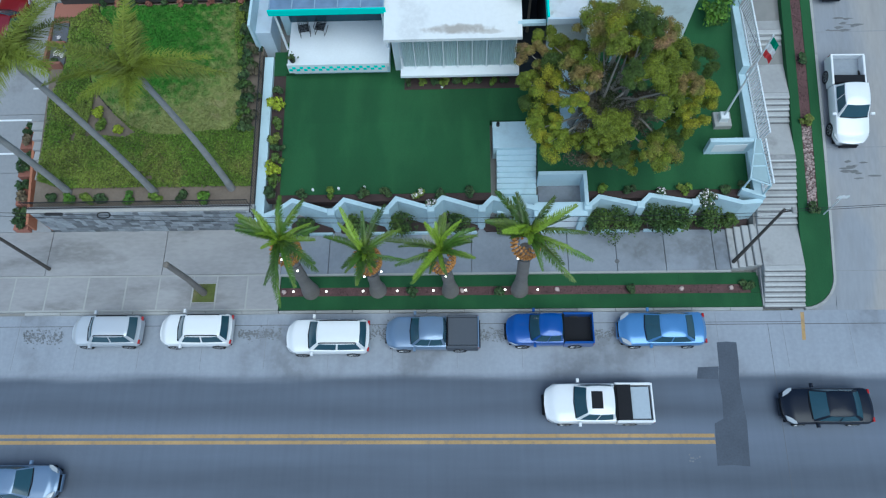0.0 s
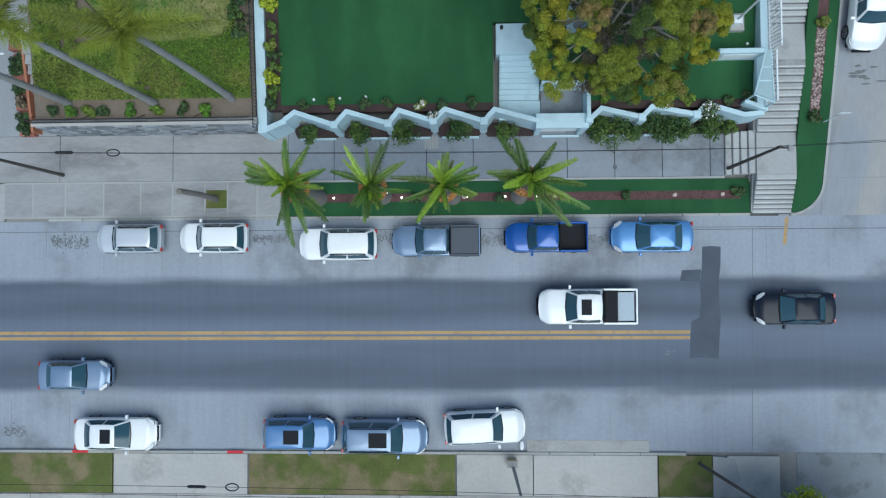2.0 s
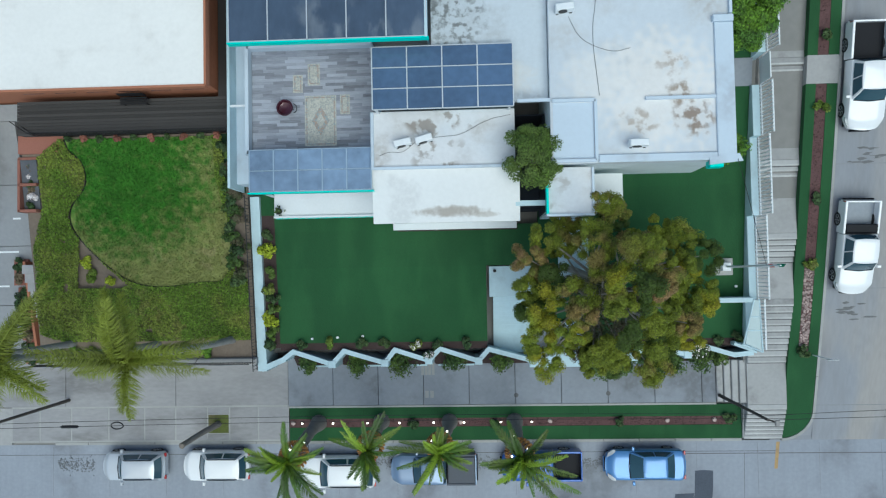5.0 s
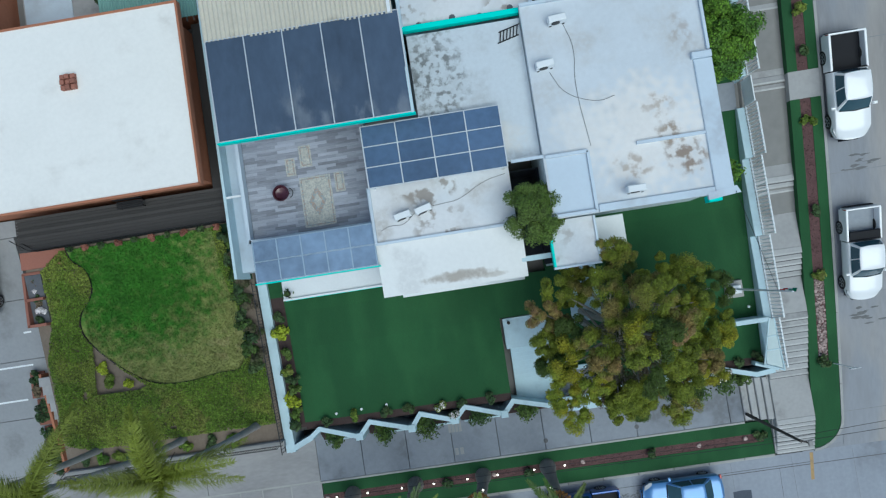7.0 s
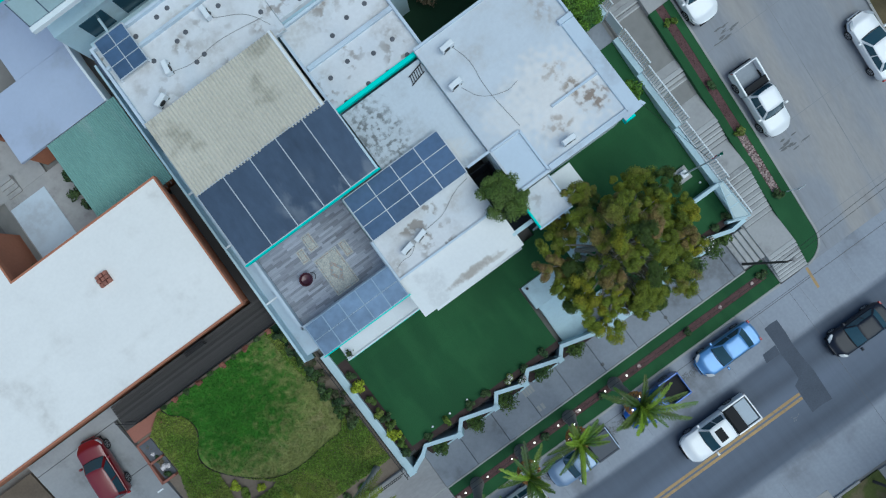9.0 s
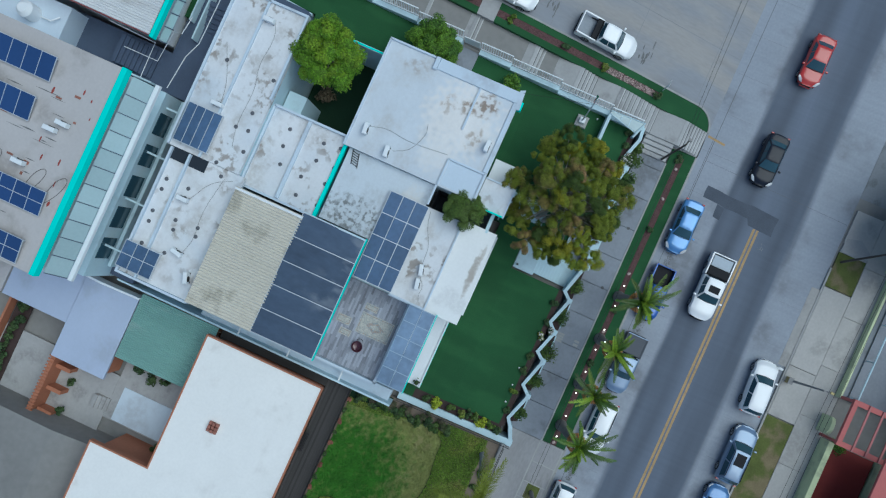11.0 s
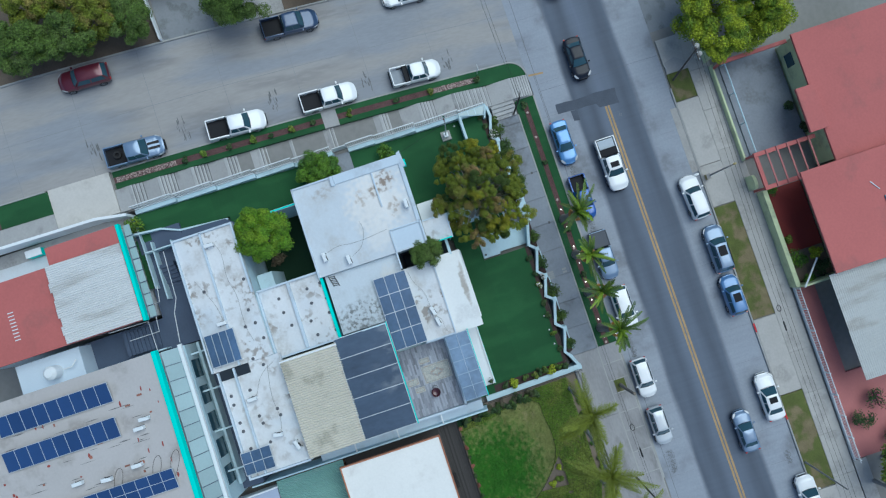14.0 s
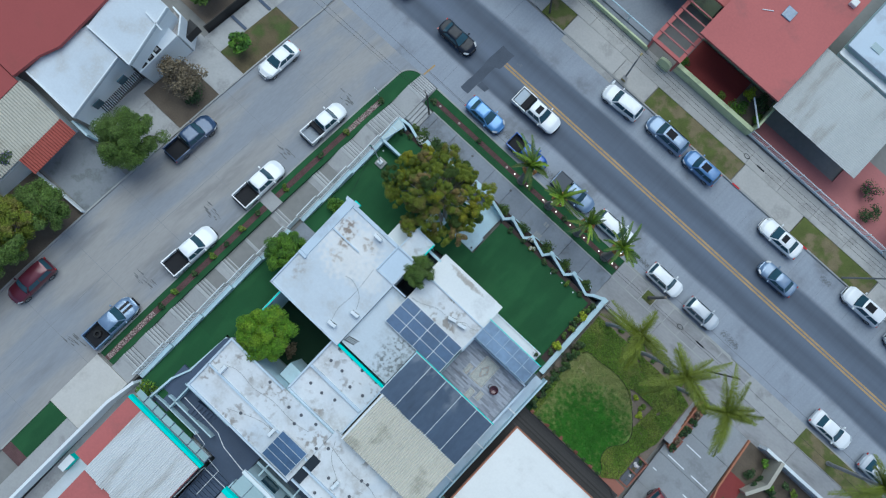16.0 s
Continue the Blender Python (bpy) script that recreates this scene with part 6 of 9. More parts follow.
part("alley_wall", Geo().wall([(12.9, 39.3), (12.9, 46)], 6.5, 8.2, 0.12), BLUEW, al)
part("bed", Geo().box(18.4, 22.9, 39.1, 39.5, 6.2, 7.4), TURF, al)
for a in ([(18.4, 38.5, 8.2), (17.0, 38.7, 8.2), (16.9, 39.3, 8.2), (14.5, 39.5, 8.2), (14.5, 42.2, 8.2)], [(13.0, 38.0, 8.3), (15.6, 37.7, 8.3), (16.8, 37.1, 8.5), (21, 36.8, 8.9)], [(12.9, 40.0, 8.5), (15.6, 40.0, 8.6), (15.6, 43.0, 9.8)]):
    part("handrail", Geo().tube(a, 0.035, 6), WHITEP, al)
tank = thing("water_tank_deck", "blue-walled utility terrace with a white water tank", "terrace", (14, 49, 8))
part("wall", Geo().box(12.9, 15.4, 46.2, 52.0, 2.3, 9.2), BLUEROOF, tank)
part("tank", Geo().tube([(13.9, 48.6, 9.2), (13.9, 48.6, 10.3), (13.9, 48.6, 10.6)], [0.6, 0.6, 0.35], 16), WHITEP, tank, smooth=True)
part("pipe", Geo().tube([(13.9, 47.9, 9.4), (13.9, 47.0, 9.6), (14.4, 46.6, 9.4)], 0.06, 6), WHITEP, tank)
dw = thing("wall_north_side", "white coping wall behind the driveway", "wall", (25.7, 50, 8), kind="structure")
part("wall", Geo().wall([(25.1, 38.9), (25.5, 41.5), (25.6, 60)], lambda x, y: slope(y) - 0.3, lambda x, y: slope(y) + 1.7, 0.25), WHITEP, dw)
part("yard", Geo().box(24.25, 25.4, 39.3, 60, 2.3, 7.6), WALK, dw)
t = thing("storage_bin", "small turquoise bin with a lid beside the wall", "bin", (24.6, 48.0, 7.6))
part("body", Geo().box(24.3, 24.9, 47.3, 48.7, 7.6, 8.5, 0.03), TEAL, t)
part("lid", Geo().box(24.27, 24.93, 47.27, 48.73, 8.5, 8.58, 0.02), WHITEP, t)

# ---- neighbours to the west ----
wh = thing("orange_trim_house", "single-storey house with broad white roof and terracotta trim", "house", (-9, 24, 4))
roofp = [(-1.85, 18.95), (-1.85, 28.0), (-12.2, 28.0), (-12.2, 32.6), (-24, 32.6), (-24, 18.95)]
ins = [(-2.4, 19.5), (-2.4, 27.6), (-12.6, 27.6), (-12.6, 32.1), (-23.6, 32.1), (-23.6, 19.5)]
part("wall", Geo().prism(ins, 3.2, 7.6), ORANGE, wh)
part("roof", Geo().prism(roofp, 7.6, 7.95), ROOFC, wh, "broad white-painted roof")
part("roof_trim", Geo().wall(roofp + [roofp[0]], 7.55, 8.0, 0.11), ORANGE, wh, "terracotta edge")
for i in range(3):
    for j in range(3):
        ch = Geo().box(-7.95 + 0.26 * i, -7.73 + 0.26 * i, 24.5 + 0.26 * j, 24.72 + 0.26 * j, 7.95, 8.2 + 0.06 * ((i + j) % 2), 0.02)
        part("chimney_brick", ch, BRICK, wh)
for k in range(6):
    part("window", Geo().box(-12.5 + 1.7 * k, -11.4 + 1.7 * k, 19.46, 19.498, 5.4, 7.0), CGLASS, wh)
dk = thing("side_deck", "dark board deck with black iron railing along the house", "deck", (-7, 18.2, 4.5))
bd = Geo().box(0, 11.6, 0, 0.15, 0, 0.03, 0.005).mesh("board", DECKW)
for k in range(11):
    piece("board", bd, Matrix.Translation((-13.1, 17.35 + 0.165 * k, 5.0)), dk)
part("frame", Geo().box(-13.0, -1.6, 17.4, 19.0, 4.5, 4.99), DECKW, dk)
part("deck_side", Geo().box(-1.6, -1.45, 17.4, 28, 4.5, 5.6), DECKW, dk)
part("side_walkway", Geo().box(-2.3, -1.62, 19.1, 28, 3.0, 5.0), DECKW, dk)
for z in (5.25, 5.95):
    part("rail", Geo().tube([(-13.1, 18.0, z - 0.3), (-12.0, 17.3, z), (-1.6, 17.3, z)], 0.025, 6), METALB, dk)
for x in np.arange(-12.0, -1.6, 0.16):
    piece("fence_bar", bar, Matrix.Translation((x, 17.3, 5.03)), dk)
bench = thing("garden_bench", "black metal bench on the deck", "bench", (-6.6, 18.9, 5.03))
for k in range(4):
    part("seat_slat", Geo().box(-7.3, -5.9, 18.75 + 0.1 * k, 18.83 + 0.1 * k, 5.45, 5.48), METALB, bench)
part("backrest", Geo().box(-7.3, -5.9, 19.18, 19.22, 5.5, 5.95), METALB, bench)
for x in (-7.25, -6.0):
    for y in (18.8, 19.1):
        part("leg", Geo().box(x, x + 0.05, y, y + 0.05, 5.03, 5.45), METALB, bench)

gz = lambda x, y: 2.65 + 0.155 * (y - 5.5)
yard = thing("neighbour_garden", "sloping garden of lawn, groundcover and bare paths", "garden", (-7, 11, 2.5), kind="structure")
part("soil", Geo().sheet(-13.3, -1.15, 4.95, 17.35, lambda x, y: gz(x, y) - 0.06, 0.8, 1, 12), EARTH, yard)
lawnp = [(-10.87, 17.2), (-10.7, 16.6), (-10.0, 16.1), (-9.8, 15.2), (-10.0, 14.5), (-10.85, 13.7), (-10.95, 12.75), (-10.4, 11.8), (-9.35, 10.65), (-7.7, 9.4), (-5.8, 9.2), (-4.0, 9.5), (-2.5, 9.45), (-2.15, 11.0), (-2.1, 12.5), (-2.7, 14.3), (-2.82, 17.2)]
for _ in range(2):
    lawnp = [lawnp[0]] + [q for a, b in zip(lawnp[:-1], lawnp[1:]) for q in ((a[0] * 0.75 + b[0] * 0.25, a[1] * 0.75 + b[1] * 0.25), (a[0] * 0.25 + b[0] * 0.75, a[1] * 0.25 + b[1] * 0.75))] + [lawnp[-1]]
# turf strip with the wall's shade painted into its colour
part("dark_bed", Geo().sheet(-2.78, -1.2, 14.2, 17.3, lambda x, y: gz(x, y) + 0.02, 0.4, 1, 3), COURTT, yard, "turf strip under the wall, its shade painted dark")
part("lawn", Geo().prism(lawnp, lambda x, y: gz(x, y) - 0.3, lambda x, y: gz(x, y) + 0.03), GRASS, yard, "patchy green lawn")
part("lawn_edging", Geo().wall(lawnp, lambda x, y: gz(x, y) - 0.2, lambda x, y: gz(x, y) + 0.07, 0.06), METALB, yard)


def inside(x, y, P):
    r = False
    for i in range(len(P)):
        (a, b), (c, d) = P[i], P[i - 1]
        if (b > y) != (d > y) and x < (c - a) * (y - b) / (d - b) + a:
            r = not r
    return r


cover_p = [(-13.1, 6.75), (-12.2, 6.45), (-10.9, 6.1), (-8.7, 5.95), (-3.5, 5.95), (-1.35, 5.85), (-1.35, 9.6), (-2.0, 9.6), (-2.3, 17.2), (-11.1, 17.2), (-12.35, 16.3), (-12.35, 13.6), (-13.0, 11.5)]
bare_p = [(-7.9, 9.35), (-8.5, 9.2), (-10.75, 9.25), (-10.6, 10.4), (-10.45, 11.9), (-9.3, 10.6)]
rngc = np.random.default_rng(21)
pts = np.stack([rngc.uniform(-13.1, -1.35, 130000), rngc.uniform(6.3, 17.2, 130000)], 1)
keep = np.array([inside(x, y, cover_p) and not inside(x, y, bare_p) and not inside(x, y, lawnp) for x, y in pts])
pts = pts[keep]
wob = np.array([noise.noise(Vector((x * 1.1, y * 1.1, 0))) * 0.5 + noise.noise(Vector((x * 3.7, y * 3.7, 4))) * 0.3 for x, y in pts])
pts, wob = pts[wob > -0.42], wob[wob > -0.42]
cen = np.column_stack([pts, 2.65 + 0.155 * (pts[:, 1] - 5.5) + 0.22 + 0.22 * wob + rngc.uniform(-0.1, 0.03, len(pts))])
ob = new("groundcover", leaf_mesh("groundcover", cen, rngc.normal(size=(len(cen), 3)) * 0.5 + np.array([0, 0, 1.0]), 0.072, LEAF_G, 1.3, rngc))
tagged(ob, "low clipped green groundcover on the slope", "groundcover", kind="stuff")
n = 26000
pts = np.stack([rngc.uniform(-10.6, -2.4, n), rngc.uniform(9.4, 17.2, n)], 1)
pts = pts[np.array([inside(x, y, lawnp) for x, y in pts])]
cen = np.column_stack([pts, 2.65 + 0.155 * (pts[:, 1] - 5.5) + 0.05])
ob = new("grass", leaf_mesh("grass", cen, rngc.normal(size=(len(cen), 3)) + np.array([0, 0, 0.6]), 0.07, GRASS, 2.2, rngc))
tagged(ob, "short patchy grass blades of the lawn", "grass", kind="stuff")

sw_ = thing("stone_wall", "retaining wall of grey stones with a pale coping", "wall", (-7, 4.9, 0.2), kind="structure")
part("core", Geo().box(-13.3, -1.1, 4.95, 5.3, 0.0, 2.75), STONE, sw_)
part("coping", Geo().box(-13.4, -1.1, 4.93, 5.25, 2.754, 2.86, 0.02), WALKS, sw_)
rs = np.random.default_rng(7)
for j in range(8):
    x = -13.25
    while x < -1.3:
        w = rs.uniform(0.22, 0.6)
        x1 = min(x + w, -1.15)
        part("stone", Geo().box(x + 0.012, x1 - 0.012, 4.86 + rs.uniform(0, 0.04), 4.95, 0.26 + 0.307 * j + 0.012, 0.26 + 0.307 * (j + 1) - 0.012), STONE, sw_)
        x = x1
ir = thing("iron_fence", "black iron bar fence on top of the stone wall", "fence", (-7, 5.1, 2.9))
for z in (3.05, 3.75):
    part("rail", Geo().box(-13.3, -1.2, 5.05, 5.09, z, z + 0.04), METALB, ir)
for x in np.arange(-13.25, -1.2, 0.15):
    piece("fence_bar", bar, Matrix.Translation((x, 5.07, 2.9)), ir)
for x in (-13.2, -10.2, -7.2, -4.2):
    part("stay", Geo().tube([(x, 5.1, 3.7), (x, 5.5, 2.75)], 0.02, 5), METALB, ir)

dr = thing("driveway_west", "pale concrete driveway climbing past brick steps", "driveway", (-17, 12, 1), kind="structure")
wz = lambda x, y: 0.26 + max(0, 0.235 * (y - 4.9))
for k in range(4):
    part("slab", Geo().sheet(-20.4, -14.3 if k else -13.5, 4.9 + 3.4 * k + 0.015, 4.9 + 3.4 * (k + 1) - 0.015, wz, 0.3, 1, 3), DRIVEC, dr)
part("slab", Geo().sheet(-20.4, -13.0, 18.52, 19.4, wz, 0.3, 1, 3), DRIVEC, dr)
for x0, x1, y in ((-20.14, -18.45, 13.2), (-20.1, -18.05, 11.35), (-17.2, -15.15, 11.38), (-17.8, -16.0, 9.42), (-15.2, -14.75, 13.25)):
    part("bay_line", Geo().sheet(x0, x1, y - 0.05, y + 0.05, lambda x, y: wz(x, y) + 0.006, 0.01, 3, 1), WHITEP, dr)
part("slate_fill", Geo().sheet(-13.39, -12.5, 13.56, 16.19, lambda x, y: gz(x, y) + 0.04, 0.2, 2, 4), DRAIN, dr, "dark slate chippings in the brick bed")
for k in range(10):
    part("step", Geo().box(-14.3, -13.45, 5.6 + 0.5 * k, 6.1 + 0.5 * k, 0.2, 0.55 + 0.25 * k, 0.01), WALK, dr)
for x in (-14.4, -13.38):
    part("brick_edge", Geo().wall([(x, 5.0), (x, 10.8)], lambda x, y: wz(x, y) - 0.1, lambda x, y: wz(x, y) + 0.85, 0.14), ORANGE, dr)
part("brick_landing", Geo().sheet(-13.4, -10.9, 16.5, 17.5, lambda x, y: 4.5, 0.5), BRICK, dr)
for x0, y0, x1, y1 in ((-13.5, 13.4, -12.5, 13.55), (-13.5, 16.2, -12.5, 16.35), (-13.55, 13.4, -13.4, 16.3), (-13.5, 14.8, -12.5, 14.95)):
    part("brick_bed", Geo().box(x0, x1, y0, y1, 2.6, 4.35, 0.02), BRICK, dr)
for k, (x, y) in enumerate(((-15.0, 5.6), (-15.0, 7.0), (-15.0, 8.6), (-15.0, 10.2))):
    part("planter", Geo().box(x - 0.42, x + 0.42, y - 0.74, y + 0.74, 0.3, wz(x, y) + 0.3, 0.02), BRICK, dr)
    shrub(x, y - 0.35, wz(x, y) + 0.28, 0.45, 0.5, LEAF_B if k % 2 else LEAF_D, 84 + k, "rusty low plants in a brick planter", group="driveway plants", n=300)
    shrub(x, y + 0.35, wz(x, y) + 0.28, 0.5, 0.5, LEAF_D, 80 + k, "low green plants in a terracotta planter", group="driveway plants", n=240)
gw = thing("west_garden", "overgrown plot with pale wall and terracotta path", "garden", (-24, 8, 0.3), kind="structure")
part("soil", Geo().sheet(-40, -20.5, 4.9, 19, lambda x, y: wz(x, y) + 0.05, 0.4, 1, 6), EARTHD, gw)
part("edging", Geo().wall([(-20.45, 4.9), (-20.6, 10.5), (-21.4, 14)], wz, lambda x, y: wz(x, y) + 0.35, 0.15), ORANGE, gw)
part("red_path", Geo().sheet(-22.6, -20.6, 8.4, 14, lambda x, y: wz(x, y) + 0.09, 0.05, 1, 3), MAROON, gw)
part("wall", Geo().wall([(-21.5, 4.6), (-25.0, 4.6), (-40, 4.4)], 0.2, 2.2, 0.3), WHITEP, gw)
part("gate_frame", Geo().wall([(-23.2, 4.6), (-23.6, 7.2), (-22.5, 9.2)], 0.5, 2.7, 0.35), CREAMC, gw)
for k in range(26):
    shrub(-22 - r_.uniform(0, 8), 5.6 + r_.uniform(0, 8), 1.0, r_.uniform(0.4, 0.9), r_.uniform(0.5, 1.0), [LEAF_D, LEAF_G, LEAF_L][k % 3], 300 + k, "unkempt green shrub on bare soil", group="plot shrubs", n=300)
vw = thing("verge_west", "dry grass verge beside the parking lane", "verge", (-30, 1, 0), kind="structure")
part("grass", Geo().box(-40, -23.8, 0.17, 2.1, 0, 0.2), VERGE, vw)

gr = thing("green_roof_shed", "lean-to with weathered green corrugated roof", "shed", (-4, 31, 4))
part("wall", Geo().box(-6.4, -1.9, 28.4, 34.2, 3.5, 5.7), ORANGE, gr)
for k in range(3):
    part("sheet", Geo().waves(-6.65 + 1.69 * k, -4.92 + 1.69 * k, 28.3 - 0.12 * k, 34.3, lambda x, y: 5.9 + 0.004 * k + 0.03 * (y - 28), 0.15, 0.025, "y", 0.04), GREENC, gr)
for k in range(14):
    part("rafter_end", Geo().box(-6.5 + 0.36 * k, -6.44 + 0.36 * k, 27.85, 28.3, 5.75, 5.85), WOODP, gr)
lv = thing("lavender_house", "low house with lavender flat roofs and tiled walls", "house", (-5, 38, 4))
part("wall", Geo().box(-8.3, -2.4, 34.6, 38.6, 3.5, 5.8), ORANGE, lv)
part("roof", Geo().box(-8.6, -2.1, 34.4, 38.8, 5.8, 6.05, 0.02), ROOFL, lv)
part("wall", Geo().box(-5.8, -2.4, 39.0, 44.0, 3.5, 5.6), ORANGE, lv)
part("roof", Geo().box(-6.0, -2.2, 38.85, 44.3, 5.6, 5.9, 0.02), ROOFL, lv)
part("coping", Geo().wall([(-2.0, 34.3), (-2.1, 37.5), (-1.9, 44)], 5.0, 6.3, 0.15), WHITEP, lv)
part("patio", Geo().box(-20, -8.7, 34.31, 46, 2.5, 3.5), WALK, lv, "grey paved patio")
part("patio", Geo().box(-12.1, -6.5, 28.1, 34.3, 2.5, 3.5), WALK, lv)
part("tile_wall", Geo().wall([(-6.5, 39.0), (-9.0, 38.95), (-22, 39.3)], 3.0, 5.2, 0.35), ORANGE, lv)
rt = Geo().tube([(0, 0, 0), (0, 0.5, 0)], 0.07, 6).mesh("roof_tile", ORANGE)
for k in range(50):
    piece("roof_tile", rt, Matrix.Translation((-8.9 - 0.26 * k, 38.75, 5.25)), lv)
for k in range(4):
    part("buttress", Geo().box(-9.8 - 1.8 * k, -9.5 - 1.8 * k, 37.6, 38.8, 3.5, 4.6), ORANGE, lv)
for k in range(4):
    part("step", Geo().box(-11.6, -10.6, 34.2 + 0.3 * k, 34.5 + 0.3 * k, 3.5, 3.62 + 0.12 * k), WALK, lv)
part("paved_panel", Geo().box(-12.0, -9.3, 29.2, 33.6, 3.5, 3.56), BLUEROOF, lv)
part("hut_roof", Geo().waves(-19, -14.5, 34.5, 37.2, lambda x, y: 5.0 + 0.1 * (y - 34.5), 0.25, 0.05, "y", 0.06), ORANGE, lv, "small terracotta tiled roof")
part("hut_wall", Geo().box(-18.8, -14.7, 34.7, 37.0, 3.5, 5.0), WHITEP, lv)
for k, (x, y, r) in enumerate(((-7.4, 33.0, 0.6), (-7.6, 31.8, 0.7), (-7.5, 30.7, 0.5), (-12.4, 29.2, 0.4), (-11.6, 28.6, 0.4), (-10.6, 37.5, 0.4), (-13.0, 37.4, 0.4))):
    shrub(x, y, 3.5, r, 0.9, LEAF_D, 400 + k, "dark green potted shrub on the patio", group="patio shrubs", n=260)
part("hedge_bed", Geo().box(-20, -6.3, 42.9, 44.2, 3.5, 3.62), MULCH, lv, "dark planted strip beside the patio")
part("edging", Geo().wall([(-6.2, 44.4), (-20, 44.6)], 3.5, 4.4, 0.18), ORANGE, lv)
for k in range(16):
    shrub(-6.9 - 0.84 * k, 43.5 + 0.15 * math.sin(5 * k), 3.6, 0.55, 0.8, LEAF_D, 500 + k, "dark green shrub in the strip beside the patio", group="patio hedge", n=240)
far = thing("far_west_house", "low house with red and grey flat roofs", "house", (-14, 48, 4))
part("roof", Geo().box(-5.9, -2.3, 44.4, 56, 5.7, 6.0), ROOFG, far)
part("roof", Geo().box(-20, -6.2, 46.2, 60, 5.7, 6.0), REDROOF, far)
part("wall", Geo().box(-19.8, -2.5, 46.4, 58, 2.5, 5.7), WHITEP, far)

# ---- houses across the front street ----
sh = thing("south_red_house", "house with red sealed roof, patio and red pergola", "house", (8, -22, 0))
part("wall", Geo().box(0.6, 9.6, -33, -22.2, 0, 4.8), LIMEW, sh)
part("roof", Geo().box(0.2, 10.0, -34, -19.9, 4.8, 5.05, 0.02), REDROOF, sh, "red sealed flat roof")
part("roof", Geo().box(10.0, 22.6, -34, -23.9, 3.9, 4.15, 0.02), REDROOF, sh)
part("wall", Geo().box(10.2, 22.4, -33.5, -24.2, 0, 3.9), LIMEW, sh)
part("roof", Geo().box(13.2, 17.5, -24.2, -22.4, 4.2, 4.5, 0.02), REDROOF, sh)
part("skylight", Geo().box(4.5, 5.6, -27.6, -26.4, 5.05, 5.2, 0.03), SOLARL, sh)
part("patio_floor", Geo().box(12.9, 22.6, -24.0, -18.2, 0, 0.45), WALKB, sh, "grey-green patio floor")
part("patio_strip", Geo().box(12.9, 22.6, -18.19, -17.4, 0, 0.3), WALKB, sh)
part("courtyard_floor", Geo().box(2.8, 9.3, -22.0, -18.1, 0, 0.3), MAROON, sh, "dark maroon courtyard floor")
part("bed", Geo().box(-0.1, 2.8, -22.0, -18.1, 0, 0.28), EARTH, sh)
part("front_wall", Geo().box(-0.4, 9.4, -18.05, -17.6, 0.1, 1.6, 0.03), LIMEW, sh)
part("front_wall", Geo().box(12.8, 22.8, -17.5, -17.3, 0.1, 0.9, 0.03), LIMEW, sh)
part("patio_rail", Geo().tube([(13.2, -18.3, 1.6), (22.4, -18.3, 1.6)], 0.07, 8), BLUEW, sh)
for x in (13.2, 16.3, 19.4, 22.4):
    part("rail_post", Geo().tube([(x, -18.3, 0.4), (x, -18.3, 1.6)], 0.05, 6), BLUEW, sh)
part("beam", Geo().box(22.2, 22.55, -24.0, -17.4, 2.6, 2.9), REDROOF, sh)
part("beam", Geo().box(12.7, 13.1, -23.5, -17.4, 2.6, 2.9), REDROOF, sh)
part("beam", Geo().box(9.4, 9.8, -23.5, -17.4, 2.6, 2.9), REDROOF, sh)
part("beam", Geo().box(9.81, 12.69, -17.75, -17.4, 2.6, 2.9), REDROOF, sh)
for k in range(5):
    part("slat", Geo().box(9.4, 13.1, -18.7 - 1.05 * k, -18.55 - 1.05 * k, 2.91, 3.0), ROSE, sh)
for x, y in ((9.5, -17.5), (12.8, -17.5), (9.5, -23.2), (12.8, -23.2), (22.3, -17.5)):
    part("post", Geo().box(x, x + 0.22, y - 0.1, y + 0.1, 0.1, 2.6), REDROOF, sh)
for x in (9.9, 23.4):
    arch = [(x - 0.1, 0.1)] + [(x + 0.6 - 0.7 * math.cos(a), 1.5 + 0.5 * math.sin(a)) for a in np.linspace(0, math.pi, 9)] + [(x + 1.3, 0.1)]
    gg = Geo()
    for s, y in ((0, -17.3), (1, -17.0)):
        gg.add([(px, y, pz) for px, pz in arch], [tuple(range(len(arch)))])
    m_ = len(arch)
    gg.f += [(i, (i + 1) % m_, m_ + (i + 1) % m_, m_ + i) for i in range(m_)]
    part("gate_arch", gg, LIMEW, sh, "lime green arched gateway")
part("side_wall", Geo().box(-0.5, -0.3, -26, -18.0, 0, 2.3), LIMEW, sh)
part("white_rail", Geo().tube([(-0.5, -18.0, 2.4), (1.8, -20.0, 2.4)], 0.09, 6), WHITEP, sh)
for x in (3.2, 5.6, 8.0):
    part("window", Geo().box(x - 0.6, x + 0.6, -22.19, -22.15, 1.2, 3.0), CGLASS, sh)
part("window", Geo().box(20.0, 21.3, -24.19, -24.15, 1.2, 2.6), CGLASS, sh)
part("vent", Geo().box(0.9, 1.6, -32.2, -31.5, 5.05, 5.5, 0.05), ROOFC, sh)
part("pipe", Geo().tube([(6.3, -26.2, 5.1), (7.2, -25.6, 5.1)], 0.05, 6), WHITEP, sh)
gs = thing("south_grey_house", "house with grey corrugated roof behind a rose terrace", "house", (-5, -23, 0))
part("wall", Geo().box(-8.6, -0.8, -27, -22.8, 0, 4.05), WHITEP, gs)
for k in range(2):
    part("sheet", Geo().waves(-10.0 + 4.7 * k, -5.25 + 5.4 * k, -27.5, -19.6, lambda x, y: 4.15 + 0.05 * k, 0.2, 0.012, "x", 0.05), GREYC, gs)
part("terrace_floor", Geo().box(-18, -0.6, -19.9, -18.0, 0, 0.25), ROSE, gs)
